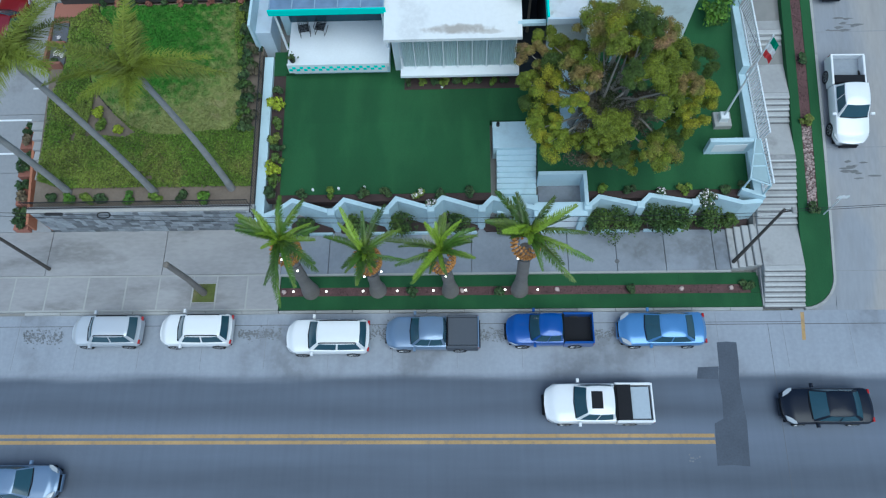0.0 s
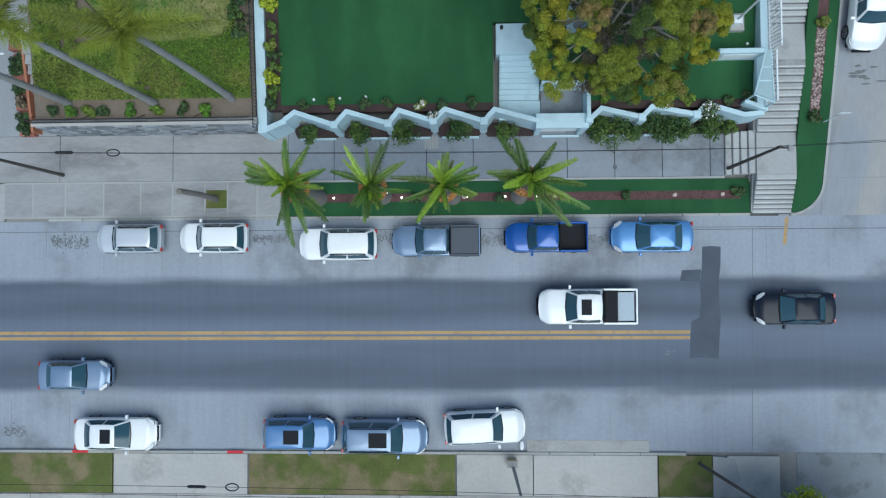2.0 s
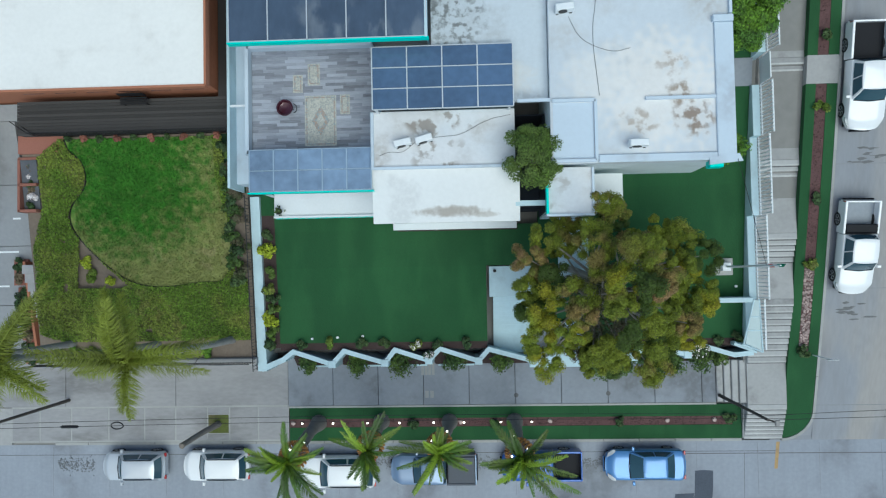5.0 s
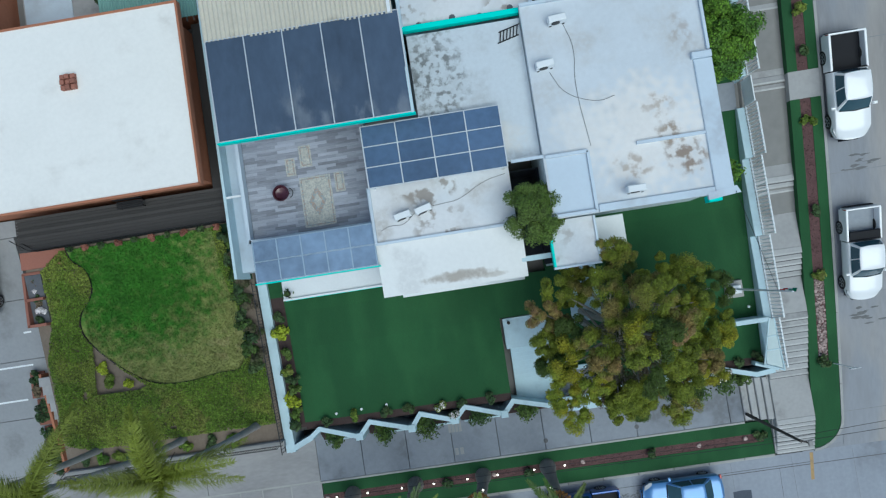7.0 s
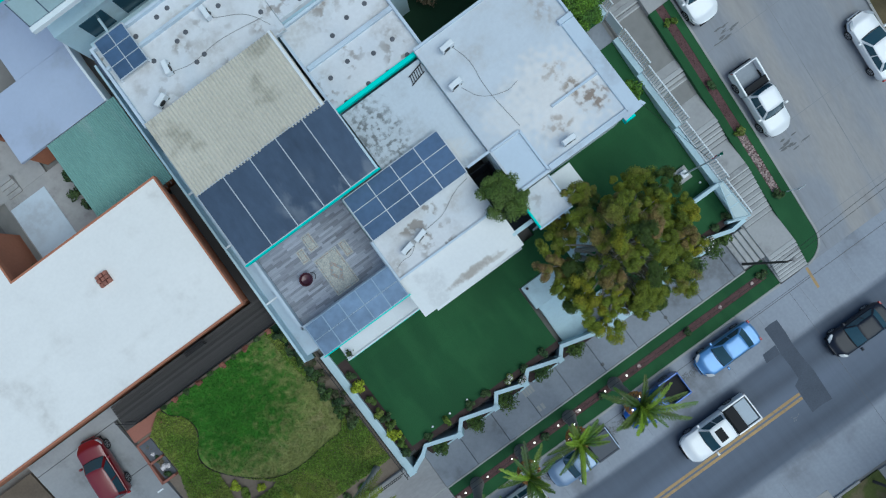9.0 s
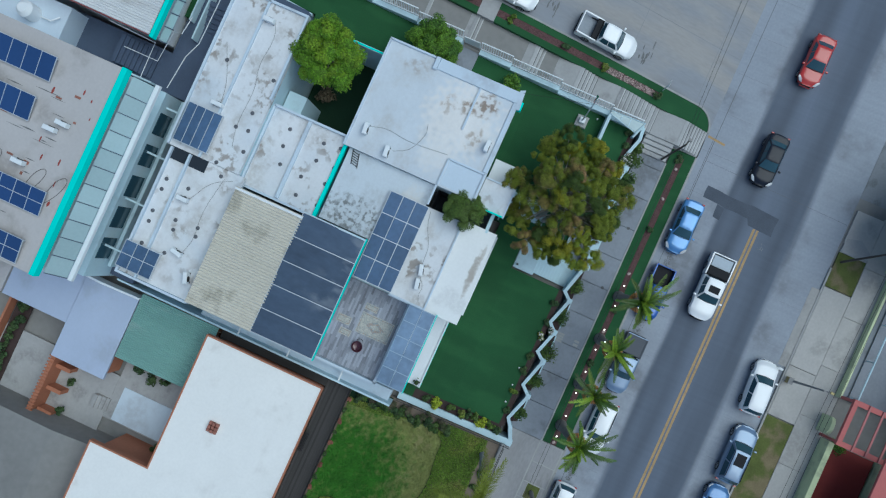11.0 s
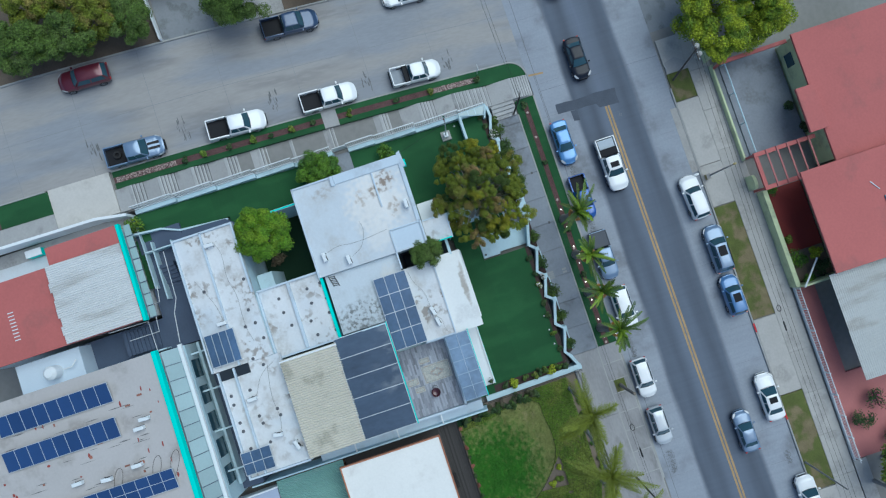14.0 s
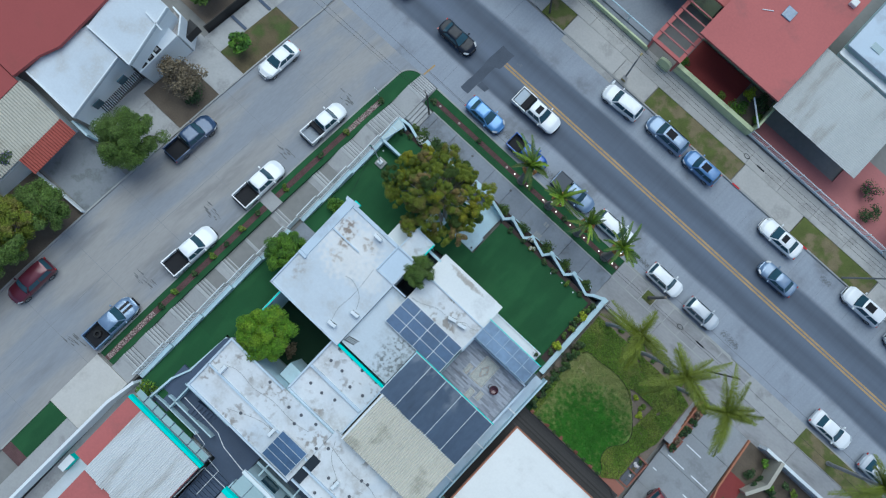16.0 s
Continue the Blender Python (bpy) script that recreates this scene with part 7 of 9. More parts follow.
part("terrace_floor", Geo().box(-18, -9.8, -24, -19.9, 0, 0.25), ROSE, gs)
part("white_fence", Geo().wall([(-0.5, -17.9), (-9.5, -17.85), (-18, -17.8)], 0.1, 0.5, 0.12), WHITEP, gs)
part("fence_rail", Geo().tube([(-0.5, -17.9, 1.5), (-18, -17.8, 1.5)], 0.045, 6), WHITEP, gs)
for k in range(9):
    part("fence_post", Geo().box(-0.6 - 2.15 * k, -0.5 - 2.15 * k, -17.95, -17.85, 0.1, 1.55), WHITEP, gs)
for k in range(100):
    piece("picket", bpy.data.meshes["picket"], Matrix.Translation((-0.7 - 0.17 * k, -17.88, 0.3)), gs)
part("ground_slab", Geo().box(-40, -18.1, -19, -17.7, 0, 0.2), WALK, gs)
hb = thing("south_blue_house", "house with pale blue flat roof and white eaves", "house", (-5, -32, 0))
part("wall", Geo().box(-14, -1.6, -40, -29.6, 0, 3.6), BLUEW, hb)
part("roof", Geo().box(-14.3, -1.2, -40.3, -29.3, 3.6, 3.9, 0.03), BLUEROOF, hb)
part("ledge", Geo().box(-11, -1.2, -29.29, -28.6, 2.9, 3.1), WHITEP, hb)
part("pane", Geo().box(-4.0, -2.9, -31.2, -30.5, 3.9, 4.0), GLASSR, hb)
south = thing("road_south", "dull grey concrete street leading away to the south", "road", (33, -30, 0), kind="structure")
part("carriageway", Geo().sheet(28.0, 39.8, -90, -13.02, lambda x, y: -0.005, 0.02, 1, 1), CONCD, south)
for y in (-19.5, -26, -32.5):
    part("joint", Geo().box(28.0, 39.8, y, y + 0.03, -0.005, 0.002), JOINT, south)
part("joint", Geo().box(33.9, 33.94, -60, -13.1, -0.005, 0.002), JOINT, south)
# ---- houses across the side street ----
eh = thing("east_blue_house", "house with pale blue terraces and barred windows", "house", (48, 20, 5))
part("wall", Geo().prism([(51.6, 26.0), (45.55, 26.0), (46.55, 19.45), (50.6, 19.45), (51.6, 22.4)], 3.0, 9.0), WHITEP, eh)
part("wall", Geo().prism([(50.3, 19.35), (45.1, 19.15), (46.35, 13.15), (51.1, 13.15)], 2.5, 9.3), WHITEP, eh)
part("roof", Geo().prism([(51.7, 26.05), (45.5, 26.05), (46.5, 19.42), (50.7, 19.42), (51.7, 22.4)], 9.0, 9.3), ROOFE, eh, "pale blue painted flat roof")
part("roof", Geo().prism([(50.4, 19.4), (45.05, 19.2), (46.3, 13.1), (51.2, 13.1)], 9.3, 9.6), ROOFE, eh, "pale blue painted flat roof")
for a, z in (([(51.6, 26.0), (45.55, 26.0), (46.5, 19.5)], 9.3), ([(50.4, 19.3), (45.1, 19.2), (46.35, 13.2)], 9.6), ([(47.4, 14.8), (45.1, 15.0)], 9.6)):
    parapet(eh, a, z, 0.18, 0.12, WHITEP)
part("roof", Geo().prism([(50.7, 12), (50.7, 22.3), (51.45, 24.2), (51.8, 27.0), (70, 27.0), (70, 12)], 9.6, 10.0), REDE, eh, "red sealed roof behind")
part("lower_bay", Geo().prism([(45.0, 14.4), (46.2, 14.4), (46.0, 19.2), (45.0, 19.2)], 3.5, 7.6), WHITEP, eh)
for y in (16.3, 17.2, 18.1):
    part("roof_grille", Geo().box(45.1, 46.0, y, y + 0.65, 7.604, 7.68), METALB, eh)
    part("grille_pane", Geo().box(45.3, 45.8, y + 0.15, y + 0.5, 7.684, 7.70), KERB, eh)
part("carport_beam", Geo().box(44.8, 46.1, 19.3, 19.45, 6.8, 7.0), METALB, eh)
for k in range(22):
    part("carport_slat", Geo().box(44.85, 45.8, 19.5 + 0.21 * k, 19.6 + 0.21 * k, 6.9, 7.0), METALB, eh)
part("carport_floor", Geo().sheet(44.0, 45.9, 19.3, 26.4, lambda x, y: slope(y) + 0.14, 0.4, 1, 4), WALK, eh)
for y in (20.3, 23.4):
    part("window", Geo().box(45.5, 45.598, y, y + 0.9, 7.4, 8.4), CGLASS, eh)
part("front_yard", Geo().sheet(39.96, 45.2, 20.6, 26.5, lambda x, y: slope(y) + 0.1, 0.4, 1, 6), WALK, eh)
part("driveway", Geo().sheet(39.96, 46.0, 12.62, 15.7, lambda x, y: slope(y) + 0.11, 0.4, 1, 4), WALK, eh, "cracked concrete drive")
part("gate", Geo().box(45.2, 46.2, 12.4, 15.3, 4.6, 5.9), METALB, eh, "dark slatted drive gate")
part("terrace_floor", Geo().prism([(47.3, 12.9), (46.2, 13.1), (45.2, 14.4), (45.2, 15.2), (46.3, 15.2)], 3.0, 6.8), ROOFG, eh)
part("terrace_wall", Geo().wall([(47.3, 12.7), (46.2, 12.8), (45.0, 14.3)], 3.0, 7.5, 0.16), WHITEP, eh)
ec = thing("east_cream_house", "house with cream corrugated roof and red tiled eave", "house", (48, 30, 7))
part("wall", Geo().box(46.2, 53, 27.2, 36, 5, 9.2), WHITEP, ec)
part("sheet", Geo().waves(46.2, 51.2, 26.9, 36.5, lambda x, y: 9.55 + 0.04 * (x - 46), 0.25, 0.035, "x", 0.05), CREAMC, ec)
part("roof", Geo().box(51.25, 60, 27.1, 36.5, 9.5, 9.8, 0.02), REDE, ec)
part("tiled_eave", Geo().waves(44.5, 46.19, 26.9, 32.0, lambda x, y: 9.1 + 0.26 * (x - 44.5), 0.25, 0.05, "x", 0.06), BRICKR, ec, "red tiled eave")
part("side_wall", Geo().wall([(46.2, 26.6), (44.2, 26.6)], 5, 8.0, 0.2), BLUEW, ec)
part("side_wall", Geo().wall([(46.2, 32.4), (39.95, 32.0)], lambda x, y: 6.0, lambda x, y: 7.3, 0.15), WHITEP, ec)
part("driveway", Geo().sheet(39.96, 46.2, 27.1, 31.9, lambda x, y: slope(y) + 0.12, 0.4, 1, 5), CONCD, ec, "stained grey concrete driveway")
part("yard", Geo().sheet(39.96, 60, 32.2, 55, lambda x, y: slope(y) + 0.05, 0.4, 1, 8), EARTHD, ec)
ev = thing("verge_east", "bare dirt verge with thin grass beside the side street", "verge", (40, 10, 1.5), kind="structure")
part("soil", Geo().sheet(39.96, 43.2, 5.3, 12.6, lambda x, y: slope(y) + 0.12, 0.4, 1, 5), VERGEB, ev)
part("soil", Geo().sheet(39.96, 44.9, 15.72, 20.58, lambda x, y: slope(y) + 0.16, 0.3, 1, 5), EARTHD, ev)
part("pavement", Geo().sheet(43.21, 45.4, 0.5, 12.6, lambda x, y: slope(y) + 0.12, 0.4, 1, 6), WALK, ev)
part("pavement", Geo().sheet(39.96, 43.2, 0.5, 5.28, lambda x, y: slope(y) + 0.12, 0.4, 1, 4), CONC, ev)
for y in (2.5, 5.8, 9.0):
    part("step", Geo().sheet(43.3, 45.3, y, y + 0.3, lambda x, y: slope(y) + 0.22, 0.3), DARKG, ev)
part("garden_fence", Geo().wall([(45.6, 2), (45.5, 12.0)], lambda x, y: slope(y), lambda x, y: slope(y) + 1.6, 0.08), METALB, ev)
part("garden", Geo().sheet(45.6, 60, 0, 11.5, lambda x, y: slope(y) + 0.05, 0.4, 1, 5), EARTH, ev)


# ---- vehicles ----
def smooth_step(a, b, t):
    t = min(1, max(0, (t - a) / (b - a)))
    return t * t * (3 - 2 * t)


def patch(c, u0, u1, v0, v1, out, n=4, bulge=0.0):
    """A curved pane on the face with corners c (low start, low end, high end, high start), set proud by out."""
    c = [Vector(p) for p in c]
    nrm = (c[1] - c[0]).cross(c[3] - c[0]).normalized() * out
    g, k = Geo(), n + 1
    back = (c[1] - c[0]).cross(c[3] - c[0]).normalized()
    vs = []
    for d in (1, 0):
        for j in range(k):
            for i in range(k):
                u, v = u0 + (u1 - u0) * i / n, v0 + (v1 - v0) * j / n
                p = c[0] * (1 - u) * (1 - v) + c[1] * u * (1 - v) + c[2] * u * v + c[3] * (1 - u) * v
                vs.append(p + nrm * (d * 2 - 1) + back * bulge * 4 * u * (1 - u))
    fs = []
    for d in (0, 1):
        for j in range(n):
            for i in range(n):
                q = (d * k * k + j * k + i, d * k * k + j * k + i + 1, d * k * k + (j + 1) * k + i + 1, d * k * k + (j + 1) * k + i)
                fs.append(q if d == 0 else q[::-1])
    rim = list(range(k)) + [j * k + n for j in range(1, k)] + [n * k + i for i in range(n - 1, -1, -1)] + [j * k for j in range(n - 1, 0, -1)]
    fs += [(rim[i], k * k + rim[i], k * k + rim[(i + 1) % len(rim)], rim[(i + 1) % len(rim)]) for i in range(len(rim))]
    return g.add(vs, fs)


def vehicle(kind, colour, label, category, L=4.5, W=1.8, sunroof=False, rails=False, bed="liner", bed_colour=None, roof_colour=None, stripe=None, group="parked vehicles"):
    """A vehicle at the origin, its nose towards +x: body, panes, wheels, lamps and mirrors."""
    t = thing(kind, label, category, (0, 0, 0), group)
    h = W / 2
    S = {"sedan": dict(H=1.46, hood=0.95, deck=1.04, ws=(0.31, 0.45), rr=(0.74, 0.86), belt=0.98),
         "hatchback": dict(H=1.52, hood=0.98, deck=1.0, ws=(0.28, 0.42), rr=(0.90, 0.97), belt=1.0),
         "suv": dict(H=1.70, hood=1.06, deck=1.08, ws=(0.30, 0.41), rr=(0.90, 0.965), belt=1.1),
         "pickup": dict(H=1.80, hood=1.12, deck=1.12, ws=(0.285, 0.375), rr=(0.615, 0.64), belt=1.16)}[kind]
    X = lambda f: L / 2 - f * L
    end = 0.645 if kind == "pickup" else 1.0
    loops = []
    st = [0.0, 0.008, 0.02, 0.04, 0.07, 0.10, 0.13, 0.2, S["ws"][0], 0.42, 0.5, 0.6] + ([0.645] if kind == "pickup" else [0.7, S["rr"][1] - 0.01, 0.93, 0.965, 0.988, 1.0])
    for f in st:
        x = X(f)
        nose = min(1, (f / 0.13)) if f < 0.13 else 1.0
        tail = min(1, ((1 - f) / 0.07)) if f > 0.93 else 1.0
        w = h * (0.70 + 0.30 * math.sqrt(max(0, 1 - (1 - nose) ** 2))) * (0.80 + 0.20 * math.sqrt(max(0, 1 - (1 - tail) ** 2)))
        top = S["hood"] - 0.22 * (1 - smooth_step(0, 0.10, f)) - 0.06 * (1 - smooth_step(0.05, S["ws"][0], f))
        top = top + (S["belt"] - S["hood"]) * smooth_step(S["ws"][0] - 0.03, S["ws"][0] + 0.05, f) + (S["deck"] - S["belt"]) * smooth_step(S["rr"][1] - 0.05, S["rr"][1] + 0.02, f)
        if kind != "pickup":
            top -= 0.18 * smooth_step(0.955, 1.0, f)
        low = 0.30 + 0.10 * (1 - min(nose, tail))
        half = [(w * 0.86, low), (w * 0.97, low + 0.12), (w, 0.62), (w * 0.985, top - 0.16), (w * 0.93, top - 0.05), (w * 0.80, top), (w * 0.45, top + 0.025), (0.0, top + 0.035)]
        bw = lambda y: x - 0.2 * (y / h) ** 2 * (1 - smooth_step(0, 0.24, f)) + 0.12 * (y / h) ** 2 * smooth_step(0.88, 1.0, f)
        loops.append([(bw(y), y, z) for y, z in half] + [(bw(y), -y, z) for y, z in half[-2::-1]])
    part("body", Geo().rings(loops), colour, t, smooth=True, local=True)
    part("underbody", Geo().box(X(0.96), X(0.04), -h * 0.82, h * 0.82, 0.22, 0.42), TRIMB, t, local=True)
    # cabin
    hb_, hr = h * 0.93, h * 0.71
    a0, a1, b0, b1 = X(S["ws"][0]), X(S["ws"][1]), X(S["rr"][0]), X(S["rr"][1])
    zb, zt = S["belt"] - 0.02, S["H"]
    base = [(a0, hb_ * 0.93, zb), (a0, -hb_ * 0.93, zb), (b1, -hb_ * 0.93, zb), (b1, hb_ * 0.93, zb)]
    roof = [(a1, hr * 0.94, zt - 0.05), (a1, -hr * 0.94, zt - 0.05), (b0, -hr * 0.94, zt - 0.06), (b0, hr * 0.94, zt - 0.06)]
    mid = lambda p, q, dz, k: [((a[0] * (1 - k) + b[0] * k), (a[1] * (1 - k) + b[1] * k), (a[2] * (1 - k) + b[2] * k) + dz) for a, b in zip(p, q)]
    def ring(c, bow):
        o = []
        for i in range(4):
            p, q = Vector(c[i]), Vector(c[(i + 1) % 4])
            out = Vector((1, 0, 0)) if i == 0 else Vector((0, -1, 0)) if i == 1 else Vector((-1, 0, 0)) if i == 2 else Vector((0, 1, 0))
            for k in range(4):
                u = k / 4
                o.append(tuple(p * (1 - u) + q * u + out * bow * 4 * u * (1 - u)))
        return o
    rf = roof_colour or colour
    inner = [(a1 - 0.12 * (1 if i < 2 else -1), y * 0.85, zt) if i < 2 else (b0 + 0.12, y * 0.85, zt - 0.01) for i, (x, y, z) in enumerate(roof)]
    part("cabin", Geo().rings([ring(base, 0.03), ring(mid(base, roof, 0.02, 0.6), 0.035), ring(roof, 0.04)]), colour, t, smooth=True, local=True)
    rc = [((a1 + b0) / 2, 0.0, zt + 0.035)] * 4
    part("roof_panel", Geo().rings([ring(mid(roof, roof, 0.004, 0), 0.042), ring(mid(roof, inner, 0.006, 0.5), 0.04), ring(inner, 0.03), ring(mid(inner, rc, 0.012, 0.35), 0.02), ring(mid(inner, rc, 0.008, 0.7), 0.01), ring(mid(inner, rc, 0.0, 0.97), 0.0)]), rf, t, smooth=True, local=True)
    B, R = base, roof
    part("windscreen", patch([B[1], B[0], R[0], R[1]], 0.04, 0.96, 0.02, 1.0, 0.018, 6, 0.085), CGLASS, t, smooth=True, local=True)
    part("rear_window", patch([B[3], B[2], R[2], R[3]], 0.05, 0.95, 0.12, 0.97, 0.018, 5, 0.045), CGLASS, t, smooth=True, local=True)
    for sgn in (1, -1):
        c = [B[0], B[3], R[3], R[0]] if sgn > 0 else [B[2], B[1], R[1], R[2]]
        for u0, u1 in ((0.07, 0.47), (0.51, 0.93)):
            part("side_window", patch(c, u0, u1, 0.10, 0.94, 0.02, 4, 0.035), CGLASS, t, smooth=True, local=True)
        part("mirror", Geo().box(a0 - 0.22, a0 - 0.08, sgn * (h + 0.10) - 0.10, sgn * (h + 0.10) + 0.10, S["belt"] - 0.06, S["belt"] + 0.10, 0.03), colour, t, local=True)
        part("headlight", Geo().rings([[(X(f) - 0.19 * (y / h) ** 2 * (1 - smooth_step(0, 0.24, f)), sgn * y, z + dz) for dz, y in ((-0.06, a), (0.05, a), (0.05, b), (-0.06, b))] for f, a, b, z in ((0.012, h * 0.52, h * 0.80, 0.74), (0.06, h * 0.66, h * 0.985, 0.80), (0.105, h * 0.84, h * 1.0, 0.83))]), LAMPW, t, local=True)
        if kind == "pickup":
            part("taillight", Geo().box(X(0.995), X(0.985), sgn * h * 0.93 - 0.06, sgn * h * 0.93 + 0.06, 0.75, 1.05), LAMPR, t, local=True)
        else:
            part("taillight", Geo().box(X(0.999), X(0.975), sgn * h * 0.78 - 0.12, sgn * h * 0.78 + 0.10, 0.72, 0.88, 0.02), LAMPR, t, local=True)
        if rails:
            part("roof_rail", Geo().tube([(a1 - 0.1, sgn * hr * 0.93, zt - 0.03), (a1 - 0.2, sgn * hr * 0.93, zt + 0.04), (b0 + 0.2, sgn * hr * 0.93, zt + 0.03), (b0 + 0.1, sgn * hr * 0.93, zt - 0.04)], 0.03, 6), TRIMB, t, local=True)
    part("grille", Geo().box(X(0.004), X(-0.004), -h * 0.45, h * 0.45, 0.52, 0.70, 0.02), TRIMB, t, local=True)
    part("bumper", Geo().box(X(0.01), X(-0.012), -h * 0.5, h * 0.5, 0.32, 0.5, 0.03), colour if kind != "pickup" else TRIMB, t, local=True)
    part("bonnet_seam", Geo().tube([(a0 + 0.03, -hb_ * 0.85, zb + 0.04), (a0 + 0.10, 0, zb + 0.055), (a0 + 0.03, hb_ * 0.85, zb + 0.04)], 0.025, 6), TRIMB, t, local=True)
    if sunroof:
        part("sunroof", Geo().box(a1 - 0.2 - min(1.0, 0.42 * (a1 - b0)), a1 - 0.2, -hr * 0.6, hr * 0.6, zt - 0.01, zt + 0.045, 0.008), TRIMB, t, local=True)
    if stripe:
        for s in (-0.22, 0.22):
            part("stripe", Geo().box(X(0.26), X(0.06), s - 0.11, s + 0.11, S["hood"] - 0.02, S["hood"] + 0.042), stripe, t, local=True)
    if kind == "pickup":
        x0, x1 = X(0.985), X(0.655)
        bc = bed_colour or colour
        for sgn in (1, -1):
            part("bed_side", Geo().box(x0, x1, sgn * (h - 0.06) - 0.07, sgn * (h - 0.06) + 0.06, 0.38, 1.10, 0.03), bc if bed != "black" else colour, t, local=True)
        part("tailgate", Geo().box(X(0.999), X(0.982), -h * 0.98, h * 0.98, 0.5, 1.09, 0.02), colour, t, local=True)
        part("bed_front", Geo().box(x1 - 0.06, x1, -h * 0.9, h * 0.9, 0.5, 1.12, 0.02), TRIMB, t, local=True)
        part("bed_floor", Geo().box(x0, x1, -h * 0.9, h * 0.9, 0.45, 0.62), BEDM if bed == "silver" else TRIMB, t, local=True)
        part("rear_bumper", Geo().box(X(1.012), X(0.999), -h * 0.85, h * 0.85, 0.42, 0.58, 0.02), TRIMB, t, local=True)
        if bed == "cover":
            part("bed_cover", Geo().box(x0 + 0.02, x1 - 0.06, -h * 0.84, h * 0.84, 1.08, 1.14, 0.03), BEDC, t, "dark grey bed cover", local=True)
        if bed == "spare":
            w_ = Geo().rings([[(x1 - 0.75 + r * math.cos(a), 0.1 + r * math.sin(a), z) for a in np.arange(0, 6.28, 0.42)] for r, z in ((0.16, 0.63), (0.36, 0.63), (0.38, 0.75), (0.34, 0.84), (0.18, 0.84), (0.16, 0.63))], False)
            part("spare_tyre", w_, RUBBER, t, smooth=True, local=True)
        if bed == "silver":
            part("tool_rail", Geo().box(x1 - 0.5, x1 - 0.07, -h * 0.88, h * 0.88, 1.0, 1.15, 0.03), TRIMB, t, local=True)
        if bed == "half":
            part("bed_cover", Geo().box(x1 - 0.75, x1 - 0.06, -h * 0.88, h * 0.88, 1.08, 1.16, 0.02), TRIMB, t, "black bed cover", local=True)
            part("bed_lid", Geo().box(x0 + 0.1, x1 - 0.77, -h * 0.80, h * 0.80, 0.95, 1.02, 0.02), BEDL, t, local=True)
    R_ = 0.38 if kind == "pickup" else 0.36 if kind == "suv" else 0.32
    for f in (0.19, 0.79 if kind == "pickup" else 0.80):
        for sgn in (1, -1):
            y0, y1 = sgn * (h - 0.20), sgn * (h + 0.012)
            ang = np.arange(0, 2 * math.pi - 0.01, math.pi / 8)
            prof = ((R_ * 0.55, y0), (R_ * 0.93, y0), (R_, y0 + sgn * 0.03), (R_, y1 - sgn * 0.03), (R_ * 0.93, y1), (R_ * 0.66, y1))
            ty = part("wheel", Geo().rings([[(X(f) + r * math.cos(a), y, R_ + r * math.sin(a)) for a in ang] for r, y in prof]), RUBBER, t, smooth=True, local=True)
            rim = Geo()
            for k in range(5):
                a = 2 * math.pi * k / 5
                rim.tube([(X(f) + 0.05 * math.cos(a), y1 - sgn * 0.01, R_ + 0.05 * math.sin(a)), (X(f) + R_ * 0.64 * math.cos(a), y1 - sgn * 0.012, R_ + R_ * 0.64 * math.sin(a))], 0.03, 5)
            rim.rings([[(X(f) + r * math.cos(a), y, R_ + r * math.sin(a)) for a in ang] for r, y in ((R_ * 0.66, y1 - sgn * 0.01), (R_ * 0.66, y1 + sgn * 0.004), (R_ * 0.58, y1 + sgn * 0.004))], False)
            part("rim", rim, RIM, ty, local=True)
    return t


def park(t, x, y, z, heading, pitch=0.0):
    t.matrix_basis = pose(x, y, z, 0, pitch, heading)
    return t


park(vehicle("suv", P_SILVER, "silver compact SUV parked at the kerb", "car", 3.72, 1.62, rails=True), -8.9, -1.05, 0.0, 180)
park(vehicle("suv", P_WHITE, "white SUV with black roof rails parked at the kerb", "car", 3.85, 1.7, rails=True), -4.1, -1.05, 0.0, 180)
park(vehicle("suv", P_WHITE, "large white SUV parked at the kerb", "car", 4.35, 1.8, rails=True), 2.9, -1.45, 0.0, 180)
park(vehicle("pickup", P_GREY, "grey-blue pickup with dark bed cover at the kerb", "pickup", 4.85, 1.72, bed="cover", bed_colour=BEDC), 8.35, -1.3, 0.0, 180)
park(vehicle("pickup", P_BLUE, "bright blue pickup with a black cargo bed", "pickup", 4.5, 1.66, bed="black"), 14.4, -1.15, 0.0, 180)
park(vehicle("sedan", P_LBLUE, "light blue sedan parked at the kerb", "car", 4.42, 1.72), 20.15, -1.15, 0.0, 180)
park(vehicle("pickup", P_WHITE, "white double-cab pickup with sunroof in the traffic lane", "pickup", 5.35, 1.95, sunroof=True, bed="half", group="vehicles on the street"), 16.6, -4.95, 0.0, 180)
park(vehicle("sedan", P_BLACK, "black sedan on the street behind the pickup", "car", 4.3, 1.74, group="vehicles on the street"), 27.7, -5.1, 0.0, 180)
park(vehicle("sedan", P_BRIGHT, "bright red sedan on the street", "car", 4.2, 1.72, group="vehicles on the street"), 36.4, -5.3, 0.0, 180)
park(vehicle("sedan", P_GREY, "grey-blue sedan driving in the far lane", "car", 4.05, 1.66, group="vehicles on the street"), -12.0, -8.7, 0.0, 0)
park(vehicle("sedan", P_WHITE, "white sedan with sunroof at the far kerb", "car", 4.65, 1.8, sunroof=True), -9.6, -11.95, 0.0, 0)
park(vehicle("suv", P_MBLUE, "mid-blue SUV with sunroof at the far kerb", "car", 4.0, 1.74, sunroof=True), 0.75, -11.9, 0.0, 0)
